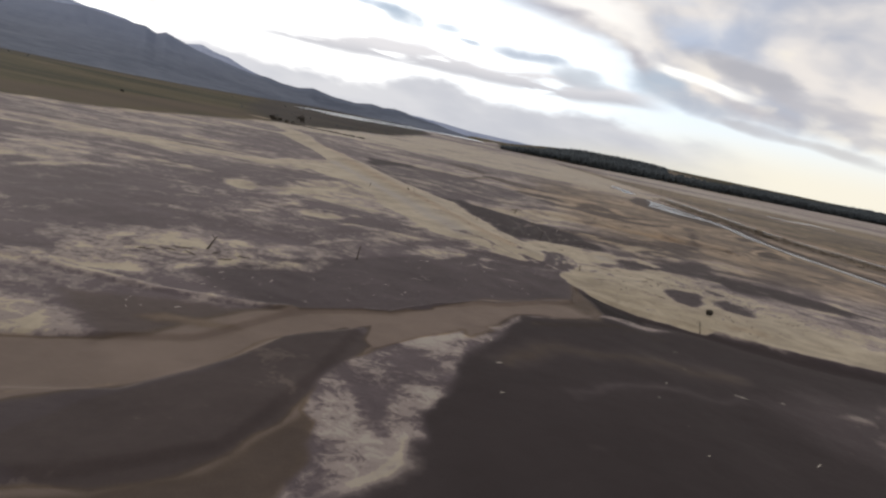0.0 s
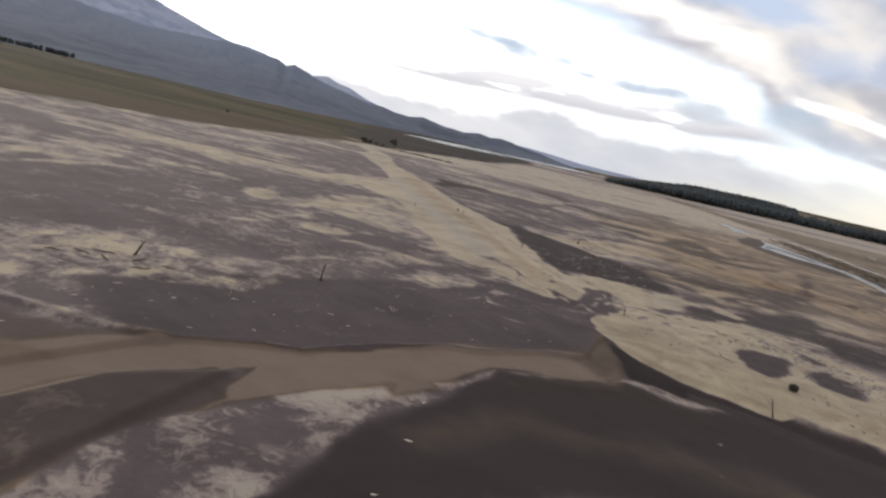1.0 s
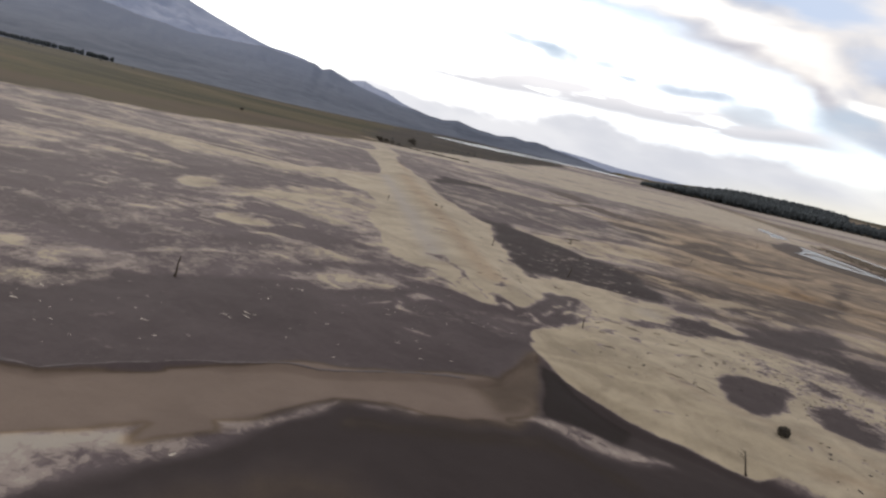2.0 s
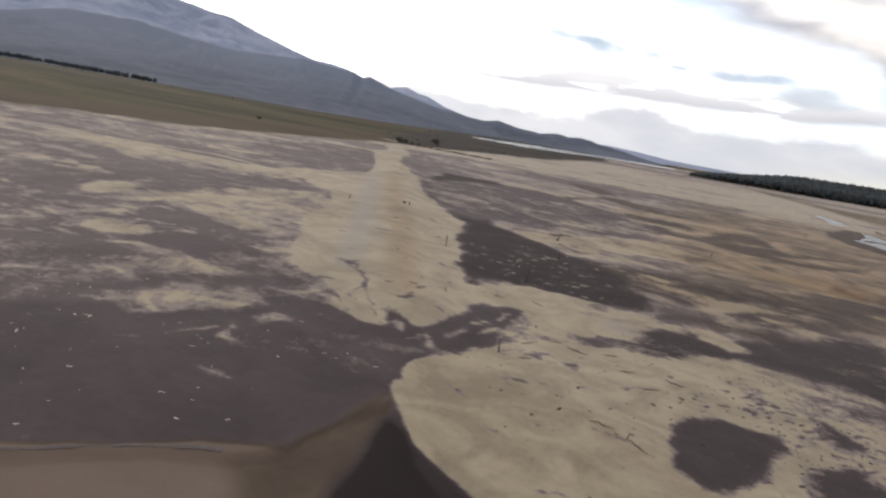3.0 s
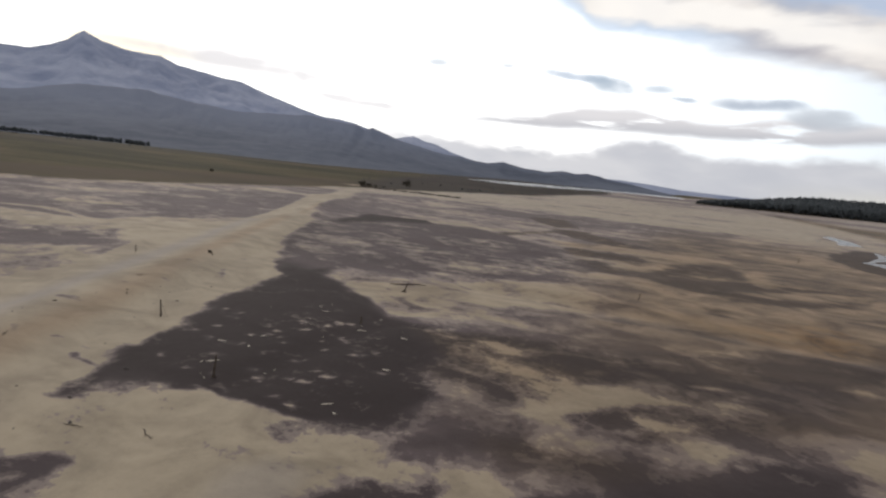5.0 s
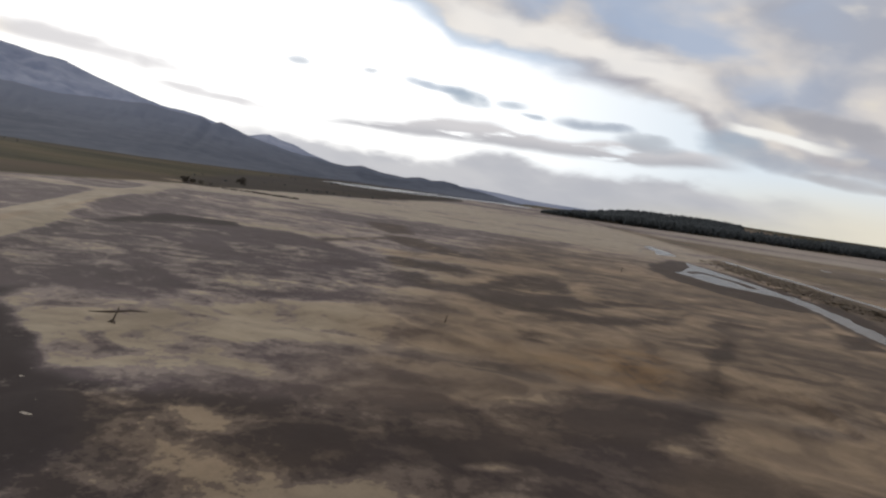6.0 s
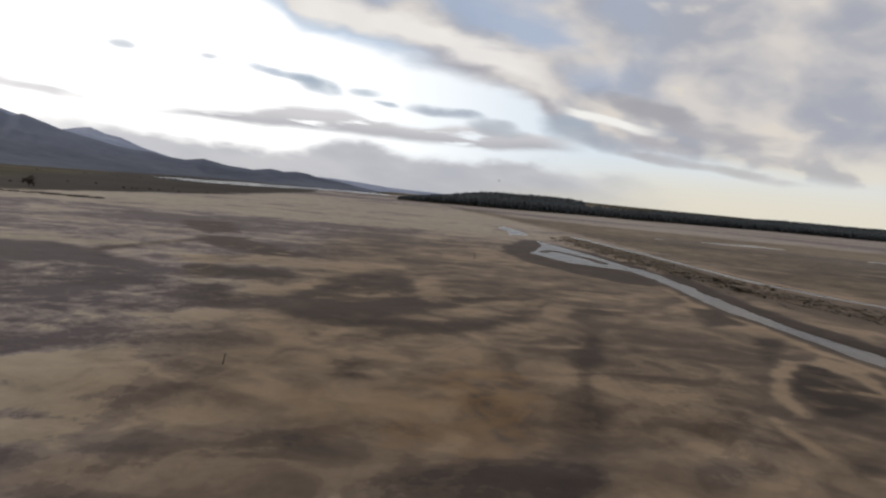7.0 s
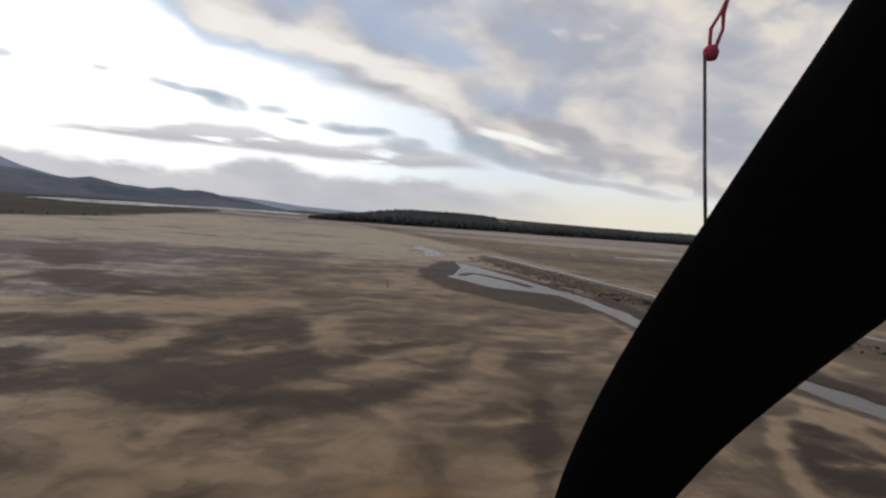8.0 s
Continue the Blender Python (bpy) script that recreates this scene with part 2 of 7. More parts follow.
class Bed:
    """Fields on the ground: how sandy, brown, wet, rusty and grown it is, how soft its edges are, and its height."""

    def __init__(self, x, y):
        self.x, self.y = x, y
        self.f = {k: np.zeros(x.shape) for k in ("sand", "brown", "wet", "rust", "veg", "soft", "eddy", "pale", "z")}
        w1, w2 = fbm(x, y, 7, 3, 11) - 0.5, fbm(x, y, 7, 3, 21) - 0.5
        v1, v2 = fbm(x, y, 2.0, 3, 31) - 0.5, fbm(x, y, 2.0, 3, 41) - 0.5
        self.wx, self.wy = w1 + 0.5 * v1, w2 + 0.5 * v2
        self.n = fbm(x + 10 * w1, y + 8 * w2, 22, 4, 51, 2.0) - 0.5 + 0.9 * (fbm(x + 5 * w2, y + 4 * w1, 6, 4, 53, 1.8) - 0.5)
        self.n = self.n * step(y, 420, 250) + 1.2 * (fbm(x, y, 110, 5, 55, 3.0) - 0.5) * step(y, 250, 420)

    def lay(self, d, edge, values, vary=0.25):
        w = step(-d, -edge, edge)
        if "sand" in values:
            values = {**values, "sand": values["sand"] + self.n * vary}
        for k, v in values.items():
            self.f[k] = self.f[k] * (1 - w) + v * w

    def patch(self, pts, edge=0.6, warp=1.5, vary=0.25, **values):
        self.lay(outline_distance(self.x + self.wx * warp * 2, self.y + self.wy * warp * 2, pts), edge, values, vary)

    def stroke(self, pts, half, edge=0.5, warp=0.8, vary=0.4, **values):
        self.lay(line_distance(self.x + self.wx * warp * 2, self.y + self.wy * warp * 2, pts) - half, edge, values, vary)

    def dash(self, cx, cy, length, turn, half, edge=0.35, bend=0.2, **values):
        """A short smear, laid only where it reaches."""
        reach = length * 0.6 + half + edge + 1.5
        at = np.nonzero((np.abs(self.x - cx) < reach) & (np.abs(self.y - cy) < reach))[0]
        c, s = math.cos(radians(turn)), math.sin(radians(turn))
        px, py = self.x[at] + self.wx[at] * 1.2 - cx, self.y[at] + self.wy[at] * 1.2 - cy
        px, py = px * c + py * s, py * c - px * s
        py = py - bend * length * ((2 * px / length) ** 2 - 0.5)
        d = np.sqrt(np.maximum(np.abs(px) - length * 0.5, 0) ** 2 + py**2) - half * (1 - 0.6 * np.clip(np.abs(px) * 2 / length, 0, 1))
        w = step(-d, -edge, edge)
        for k, v in values.items():
            self.f[k][at] = self.f[k][at] * (1 - w) + v * w

    def blob(self, cx, cy, rx, ry, edge=0.4, warp=1.5, turn=0.0, **values):
        c, s = math.cos(radians(turn)), math.sin(radians(turn))
        px, py = self.x + self.wx * warp * 2 - cx, self.y + self.wy * warp * 2 - cy
        px, py = px * c + py * s, py * c - px * s
        self.lay((np.sqrt((px / rx) ** 2 + (py / ry) ** 2) - 1) * min(rx, ry), edge * min(rx, ry), values)


BANK = [(-19.3, 43.3), (-11.2, 48.4), (-5.2, 52.1), (-2.7, 53), (2, 58.7), (3.8, 60), (6.3, 62.2), (7.6, 62.9), (8.9, 63.2), (10.6, 64.5), (13.3, 66.7), (15.4, 68.3), (16.9, 69.1), (18.2, 69.6)]


def rnd_turn(x, y):
    return math.sin(x * 12.9 + y * 7.3) * 40 - 15


def lay_bed(b):
    x, y, f = b.x, b.y, b.f
    # mottled flats: streaks of blown sand over dried mud
    lumps = fbm(x, y, 26, 4, 3, 1.7)
    small = fbm(x, y, 7, 4, 5, 1.9)
    streaks = fbm(x + b.wx * 5, y + b.wy * 3, 16, 4, 6, 3.2)
    f["sand"] = 0.41 + (lumps - 0.5) * 0.65 + (small - 0.5) * 0.95 + (streaks - 0.5) * 0.9
    east = step(x - 0.12 * y, 5, 40) * step(y, 100, 135)
    # wind and old shorelines have drawn the eastern sand into long bent drifts
    qx = x + 34 * (fbm(x, y, 48, 3, 101) - 0.5) + 9 * (fbm(x, y, 13, 3, 102) - 0.5)
    qy = y + 26 * (fbm(x, y, 48, 3, 103) - 0.5) + 7 * (fbm(x, y, 13, 3, 104) - 0.5)
    drift = (fbm(qx, qy, 34, 5, 105, 1.8) - 0.5) * 1.3 + (fbm(qx, qy, 9, 4, 106, 1.7) - 0.5) * 0.8
    f["sand"] = f["sand"] * (1 - 0.9 * east) + (0.54 + 0.16 * step(y, 170, 260) + drift) * 0.9 * east
    f["soft"] = 0.30 + 0.45 * east
    # thin dark curls left by old waterlines in the east
    curl = np.abs(fbm(qx, qy, 30, 4, 107, 1.5) - 0.5)
    f["sand"] -= 0.24 * step(curl, 0.045, 0.008) * east
    f["eddy"] = 0.20 + 0.02 * east
    f["brown"] = 0.60 * east * step(y, 420, 190) * step(y - 1.2 * x, 190, 120)
    # far flats get extra sand and pale grey, distance haze put into their colour
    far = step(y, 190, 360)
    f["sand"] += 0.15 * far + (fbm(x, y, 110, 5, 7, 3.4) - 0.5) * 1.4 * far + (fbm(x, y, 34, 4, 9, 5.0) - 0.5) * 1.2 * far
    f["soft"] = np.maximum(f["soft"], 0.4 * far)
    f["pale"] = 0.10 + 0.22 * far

    # fan and tongue of pale sand round the old embankment
    b.patch([(-32.2, 187.5), (-43.8, 169.4), (-47.2, 155.4), (-44.4, 139.7), (-34.5, 120.4), (-30.5, 110.8), (-20.5, 103.9), (-18.4, 108.9), (-19.3, 116.1), (-14, 127), (-19.7, 143.7)], 5, 4, 0.9, sand=0.36)
    b.patch([(-33.2, 188.6), (-43.8, 173.4), (-48.2, 158.6), (-42.1, 151.8), (-33.7, 157.1), (-25.7, 152.3), (-17.8, 141.5)], 2, 3, sand=0.62)
    b.patch([(-30.1, 99.4), (-33.8, 110.8), (-22.2, 123.5), (-13.2, 120.8), (-8.2, 112.2), (0.2, 100.6), (6.4, 94.9), (6.6, 90.3), (4.2, 85.9), (-0.7, 81.3)], 3.5, 3, 1.1, sand=0.30, soft=0.5, eddy=0.4)
    b.patch([(21.1, 102.3), (17.3, 109.6), (21.3, 113.5), (27.2, 114.1), (32, 112.8), (36.9, 115.6), (43.6, 111.2), (38.8, 107.4), (36.8, 103.4), (31.8, 99.7), (26.9, 96.9)], 1.8, 1.8, sand=0.80, soft=0.15)
    b.patch([(-83.5, 296.4), (-57.5, 233.7), (-33.2, 188.6), (-30.4, 172), (-20.8, 143.8), (-14, 130), (-9.7, 117), (-3.4, 106.3), (1.4, 98.9), (4.8, 96.6), (9.2, 92.8), (12.1, 89.9), (14.3, 88.9), (16, 89.8),
             (14.1, 92), (18.4, 92.5), (19.5, 96), (21.1, 98.2), (21.1, 103.3), (17.4, 110.7), (13.9, 117.4), (7.7, 132.5), (1.4, 152), (-17.7, 174.8), (-29.9, 201.4), (-36, 205.2), (-78.1, 299.9)],
            2.2, 1.9, sand=1.02, soft=0.2, eddy=0.1)
    b.stroke([(-19.7, 143.7), (-14, 130), (-9.7, 117), (-3.4, 106.3), (1.4, 98.9), (4.8, 96.6), (9.2, 92.8), (14.3, 89.4), (19, 93.2), (21.1, 99.3), (21.1, 103.3), (17.4, 110.7), (13.9, 117.4), (7.7, 132.5), (1.4, 152), (-17.7, 174.8)], 0.8, 2.0, 1.5, eddy=0.7)
    b.stroke([(-108.2, 347.7), (-82.5, 294.1), (-55.4, 235.5), (-33.1, 193.7)], 4.2, 1.0, 0.8, sand=1.0, soft=0.2)
    b.stroke([(-55.3, 237.6), (-10.6, 146.9), (-0.6, 123), (7, 107.2), (12.2, 98.7)], 2.8, 2.0, 0.6, brown=0.44, soft=0.6)
    b.stroke([(-37.3, 190.1), (-16.7, 145.4), (-7.1, 124.4), (-0.4, 110.7), (4.4, 103.3)], 1.8, 2.0, 1.2, pale=0.6)
    b.stroke([(4.5, 107.4), (7.9, 102.1), (10.2, 97.8), (12.2, 94.1)], 0.35, 0.5, 1.4, sand=0.35)
    for cx, cy, rx in ((15.7, 102.1, 1.3), (13.3, 100.7, 0.9), (17.6, 103.5, 1.2), (10.3, 99.4, 0.9), (16.3, 106.7, 0.7), (4, 132.7, 1.0), (7.1, 136.5, 1.4), (-1.6, 147.2, 1.2), (13.9, 110.9, 0.8), (5.4, 100.2, 1.2), (7.8, 98, 0.9)):
        b.blob(cx, cy, rx * 0.8, rx * 0.35, 0.9, 1.2, 10, sand=0.45)
    # sand bar beside the old river bed
    b.patch([(20.7, 83.9), (21.9, 81.2), (24.6, 79), (28.5, 76.7), (32.7, 75.3), (39.2, 73.8), (46.9, 70.6), (52.5, 69), (62.8, 68.6), (79.1, 66.5), (112.2, 65.5), (146.5, 70.2), (113.2, 84.3), (77.9, 84.1), (61.3, 83), (55.3, 90.3),
             (53.7, 99.5), (50.8, 103.7), (45.5, 105), (37.1, 103), (32.2, 100.6), (27.6, 98.3), (24.3, 92.9), (21.6, 87.6)], 0.35, 0.5, sand=1.15, soft=0.15, eddy=0.0)
    b.stroke([(21.6, 88.5), (24.3, 94), (27.6, 99.1), (32.3, 101.5), (37.1, 103.6), (45.5, 105.6), (50.8, 104.1), (54, 99.5)], 0.9, 2.0, 1.6, sand=0.52, soft=0.15, eddy=0.7)
    b.stroke([(23.7, 82.7), (28.6, 80), (36.4, 77.8), (47.9, 74.2)], 1.0, 1.6, 1.0, brown=0.38)
    b.stroke([(26.8, 89.7), (32.6, 85.3), (40.4, 81.2), (49.9, 78.2)], 0.9, 1.8, 1.4, brown=0.28)
    b.patch([(44.4, 95.9), (49.3, 99.7), (54, 100.5), (63.3, 92.1), (86.9, 86.3), (113.3, 86.2), (112.9, 78.6), (77.6, 76.2), (57.5, 80.1), (48.2, 88.5)], 3, 2, vary=0.8, sand=0.55)
    # blown sand streaks on the western flats
    for pts, half in (([(-39.9, 102.2), (-41.9, 108.5), (-35.7, 109.6), (-31.5, 116)], 1.2), ([(-22.4, 93.7), (-19.6, 95.5), (-16.6, 96)], 1.0), ([(-95.1, 139.5), (-79.9, 149.4), (-67.8, 152.8), (-49.4, 148.4), (-46.4, 172.4), (-39.3, 190.3)], 2.2), ([(-64.7, 116.7), (-53.2, 116.7), (-46.9, 115.2)], 1.0),
                      ([(-4.4, 72.9), (-2.7, 75.6), (-1.4, 78.4)], 0.9), ([(-23, 76), (-13.8, 81.2)], 0.7), ([(-79.5, 172.2), (-62.3, 190.9), (-55.7, 210.7)], 2.0), ([(-100.5, 205.8), (-83.2, 219.3), (-68, 245.5)], 2.2)):
        b.stroke(pts, half, 1.6, 2.0, sand=0.80)
    b.patch([(-11.3, 84.2), (-8.7, 89.7), (-3, 95.5), (-2.7, 89.3), (-8.6, 83.2)], 1.6, 2.2, 0.8, sand=0.62)
    # dark mud pans
    b.patch([(-0.5, 154.1), (2.4, 149.9), (10.3, 149.8), (21.9, 143.5), (27.6, 137.6), (34.4, 138.7), (35.2, 128.7), (34.1, 119.8), (37, 118.6), (35, 114.7), (31.7, 112.8), (27.2, 114.1), (21.3, 114), (17.9, 109.6), (14.1, 117.4), (10.3, 126.3), (7.8, 133)],
            2.0, 2.2, vary=0.4, sand=-0.02, soft=0.1, wet=0.75, eddy=0.15, brown=0.0)
    b.patch([(-21.1, 179.2), (-14.9, 186.6), (7.2, 195.5), (19, 195.5), (11.7, 171.1), (7.5, 159.5), (0.5, 155.1), (-8.3, 162.8)], 1.5, 3, sand=0.08)
    b.stroke([(33.8, 101.6), (38.8, 108.4), (46.5, 113), (59.9, 115.4), (74.7, 113)], 3.0, 2.5, 2.0, eddy=0.5)
    b.patch([(31.9, 100.4), (33.8, 102.1), (37.7, 104.4), (38.3, 108.4), (40.7, 110.8), (43.6, 111.2), (50.4, 115.4), (54.2, 113.9), (59.8, 114.4), (73.8, 112.1), (87.3, 100.1), (73.6, 98), (56.9, 101.4), (54.7, 105), (53, 108.6), (48.3, 108.3), (41.8, 105.3), (38.2, 100.1), (35.8, 101.5)],
            1.6, 1.9, vary=0.5, sand=0.0, soft=0.1, wet=0.75, eddy=0.3)
    b.patch([(36.9, 114.6), (42.7, 117.3), (51.4, 117.3), (60.8, 118.4), (78.5, 119), (78.6, 123), (61.8, 123.4), (50.4, 120.5), (40.8, 119)], 0.8, 1.5, sand=0.12, wet=0.4)
    b.patch([(31.3, 127.9), (35.4, 140.7), (46.9, 142), (58.4, 146.4), (69.7, 148), (65.8, 138.2), (56.2, 128.6), (44.8, 125.2)], 3.0, 2.5, 0.6, sand=0.22, soft=0.2, wet=0.55, brown=0.35, eddy=0.4)
    b.patch([(37, 121.6), (41, 127.4), (54.3, 126.7), (63.8, 132.3), (71.4, 138.1), (78.7, 131.9), (65.6, 122.3), (48.5, 119)], 3.0, 2.5, sand=0.62, soft=0.45, brown=0.25)
    b.stroke([(28.5, 133.1), (37.1, 128.6), (50.5, 129.9), (61.9, 127.4)], 2.0, 1.5, 2.5, sand=0.12, soft=0.2)
    b.stroke([(-64.4, 81.8), (-53.4, 103.2), (-39, 97.9), (-41.4, 75)], 7, 5, 5, sand=0.12)
    b.patch([(-57.8, 211), (-36.7, 223.8), (-24.1, 243.8), (-57, 275.5), (-89.3, 246.3)], 6, 6, sand=0.15)
    # mud shelf between the sand tongue and the old river bed
    b.patch([(-0.2, 50.9), (4.7, 55.8), (8.7, 59.8), (12.7, 62.7), (19.6, 66.5), (23, 70.4), (23.2, 77.6), (20.6, 83.9), (21.2, 87.5), (23.4, 89.9), (25.4, 94.9), (26, 102.5), (23.6, 103.7), (21.2, 102.6), (20.6, 97.4), (18.8, 92.4), (14.8, 92.7),
             (15.8, 89.5), (12.1, 88.5), (7.1, 86.7), (-1.9, 79), (-11, 69.1), (-19.1, 61.1), (-23.3, 53), (-11.2, 46.1)], 1.2, 1.2, vary=0.2, sand=-0.06, wet=0.4, soft=0.35, eddy=0.10)
    b.patch([(-23.1, 65.5), (-8.9, 77.3), (3.2, 89), (-0.7, 95.4), (-10.5, 100.1), (-33, 87.1), (-39.4, 70.7)], 4, 3, sand=0.20)
    b.patch([(0.5, 80.9), (3.4, 86.9), (5.6, 84.7), (2.6, 80.8)], 0.9, 1.2, 0.5, sand=0.55, wet=0.1)
    b.patch([(7.9, 83.8), (8.3, 86.9), (10.5, 88.8), (11, 86.5), (9.2, 83.5)], 0.7, 1.0, 0.5, sand=0.72, wet=0.0)
    b.stroke([(5.5, 78), (7.2, 80.9)], 0.25, 0.5, 0.6, sand=0.6)
    b.patch([(-35.5, 55.7), (-25.3, 53.1), (-19.2, 55.9), (-15.1, 60.9), (-11, 64.9), (-14, 67.1), (-21.1, 63.3), (-29.2, 63.8)], 2.0, 1.8, sand=0.66)
    b.patch([(-71.5, 44.8), (-37.8, 39.9), (-21.4, 41.3), (-14.2, 45.2), (-11.2, 48.2), (-23.3, 51.9), (-39.7, 54.8), (-71.2, 60.9)], 1.6, 1.5, sand=0.16)
    b.stroke([(-71.4, 51.2), (-37.7, 47.9), (-29.5, 47.2), (-21.8, 46.6), (-16.2, 47.3), (-11.2, 48.2)], 0.26, 0.5, 0.9, 0.9, sand=0.66, pale=0.2, eddy=0.5, soft=0.15)
    b.patch([(-61, 33.5), (-29.6, 33.2), (-21.4, 35), (-17.3, 37), (-20.4, 39.2), (-29.5, 39), (-60.9, 42.1)], 1.5, 1.5, sand=0.62)
    # brown river bed with its dark islands
    b.patch([(-71.9, 27.5), (-31.7, 32.2), (-23.4, 35.1), (-16.3, 39), (-13.2, 44.1), (-11.2, 48.2), (-5.2, 52), (-2.7, 52.8), (3.8, 59.2), (6.8, 62.8), (11.1, 65.5), (16.4, 69.5), (20, 71.6), (21.6, 76.7), (21.7, 80.8), (23.1, 76.8), (23.2, 71),
             (24.4, 66.2), (20.5, 61.8), (14.6, 59), (11.6, 56.6), (8.1, 51.6), (1.7, 45.6), (-1.3, 39.5), (-4.4, 31.3), (-4.4, 23), (-11.5, 10.6), (-72.3, 5.8)], 0.4, 0.5, sand=0.22, brown=1.0, soft=1.0, wet=0.1, eddy=0.0)
    b.patch([(-4.4, 47.9), (-10.5, 42.3), (-12.7, 36.6), (-16.9, 30.2), (-21.5, 26.2), (-40.1, 20.8), (-65.6, 14.2), (-40.2, 12.3), (-16.5, 21.1), (-14.6, 22), (-10.4, 24), (-8.6, 26.5), (-8, 31.2), (-6, 36), (-4.2, 43.4)],
            0.5, 0.6, sand=0.02, brown=0.0, soft=0.4, wet=0.5, eddy=0.05)
    b.stroke([(-4.7, 48.4), (-10.5, 42.8), (-12.9, 36.9), (-17.2, 30.6), (-23.5, 26)], 0.22, 0.25, 0.5, sand=0.55, soft=0.4)
    b.patch([(11.2, 60.5), (14.6, 62.6), (18.6, 64.1), (22.5, 65.9), (23.7, 69.3), (23, 73.5), (22.9, 77.6), (24.3, 78.4), (28.5, 76.3), (32.7, 74.9), (39.2, 73.4), (46.9, 70.2), (52.5, 68.6), (62.8, 68.2), (79.1, 66.3), (112.1, 64.6), (146.5, 70.2), (133.9, -51.5), (-41.2, -84.3), (-11.5, 5.4), (-5.3, 19.9), (-1.6, 25.3), (0.7, 28.9), (1.9, 35.6), (3.6, 40.4),
             (3.5, 43), (7.9, 53)], 1.3, 1.0, vary=0.4, sand=-0.06, brown=0.08, wet=0.85, soft=0.7, eddy=0.08)
    b.stroke([(9.6, 47.4), (14.5, 52.3), (22.3, 55.1), (34, 55.6)], 1.0, 2.5, 2.0, brown=0.7, sand=0.1, soft=0.9, wet=0.4)
    b.stroke([(14.4, 43.1), (22.2, 47.9), (32.9, 49.6)], 0.2, 1.2, 1.5, sand=0.3, soft=0.9, wet=0.4)
    b.stroke([(13.6, 59.1), (18.5, 62.4), (24.4, 64.7), (30.3, 64.9)], 0.5, 0.9, 0.8, brown=0.8, sand=0.15, soft=0.9)
    b.patch([(36.7, 50.5), (43.5, 54.3), (53.1, 57.6), (67.8, 56.3), (58.3, 46.4), (40.3, 40.5), (35.6, 43.5)], 3.5, 2.5, 0.8, sand=0.10, soft=0.5, wet=0.6, eddy=0.4)

    # stream, its dark margins, the overgrown dyke and the pale track along it
    b.patch([(97.7, 289.5), (103.3, 311.4), (117.6, 345.3), (126.2, 353.8), (136, 308.5), (135.5, 254.2), (134.7, 239.1), (124.8, 240.8), (115.8, 240.4), (108.3, 250.7), (100.9, 266.3)],
            1.4, 1.8, sand=0.04, wet=0.5, soft=0.4, brown=0.3)
    b.stroke([(129.7, 248.5), (126.8, 227.1), (125.3, 213.4), (125.2, 198.9), (125.4, 188.6), (128.1, 170.4), (135.9, 126.6), (138.3, 85.1)], 4.4, 1.6, 1.6, sand=0.06, wet=0.5, soft=0.4, brown=0.3)
    b.stroke([(138, 262), (134.5, 243), (131.5, 227), (130, 213), (130, 199), (130.5, 188), (133.5, 170), (141, 127), (144, 85)], 2.6, 1.4, 1.4, sand=0.02, wet=0.6, soft=0.4, brown=0.4)
    b.stroke([(121.5, 235), (119.5, 220), (119, 205), (119, 190), (121, 172), (127, 135)], 0.8, 0.8, 1.2, sand=0.85, wet=0.0, soft=0.4, brown=0.3)
    b.patch([(81.8, 336.7), (114.8, 356), (125.2, 357), (127.8, 373.8), (104.8, 366.9), (80.2, 352.7)], 4, 3, sand=0.7, soft=0.6)
    b.patch([(167.3, 310.5), (181.2, 245.1), (221.1, 118.8), (403.4, 198.7), (439.7, 504.2), (282.8, 563.3), (181.7, 446.2)], 8, 8, vary=1.6, sand=0.52, veg=0.34, brown=0.45, soft=0.6)
    for cx, cy, rx, ry, s in ((229.9, 448.1, 26, 14, 0.1), (300.4, 343.9, 50, 12, 0.15), (246.1, 295, 20, 8, 0.14), (350.1, 489, 60, 16, 0.12), (215.3, 368.1, 14, 10, 0.2)):
        b.blob(cx, cy, rx, ry, 0.6, 6, 10, sand=s, veg=0.1)
    b.patch([(158.6, 403.6), (163.1, 354.7), (161.1, 312.4), (164.9, 287.2), (166.5, 264.2), (171.1, 250.2), (174.8, 228.8), (184.7, 182.1), (209.6, 101.5), (183.4, 99), (158, 151.7), (143.7, 196.3), (141.2, 217.1), (141.1, 229.8), (139.1, 246.8), (138.3, 269.5), (145, 324.6), (145, 381.1)],
            2.0, 2.0, vary=0.8, sand=0.30, brown=0.8, veg=0.3, soft=0.7)
    b.stroke([(158.6, 403.6), (162.9, 376), (160.6, 312.3), (164.9, 287.2), (167, 264.2), (171.1, 250.2), (174.4, 235.2), (185.5, 189.2), (211.6, 103.3)], 1.5, 1.0, 0.8, vary=0.6, sand=1.10, brown=0.0, veg=0.0, pale=0.8)
    b.patch([(157.6, 769), (287.4, 657.8), (503.7, 589.5), (1300, 700), (1300, 900), (620, 790), (458.4, 790), (296.9, 851.8), (173.6, 930)], 20, 12, vary=1.2, sand=0.66, veg=0.0, brown=0.1, soft=0.8)

    # flats beyond the dyke: tan grass, brown mud with pools, pale lilac silt before the plantation
    b.patch([(190, 250), (420, 180), (1300, 800), (1100, 1240), (500, 1090), (171, 1010), (130, 990), (165, 520), (170, 400)], 12, 8, 1.6, sand=0.28, brown=0.50, veg=0.38, soft=0.5, pale=0.1)
    b.patch([(168, 375), (177, 323), (177, 275), (185, 244), (215, 180), (330, 210), (243, 297), (237, 333), (214, 375), (195, 408)], 7, 5, 0.8, sand=0.52, veg=0.45, brown=0.5, pale=0.0, soft=0.6)
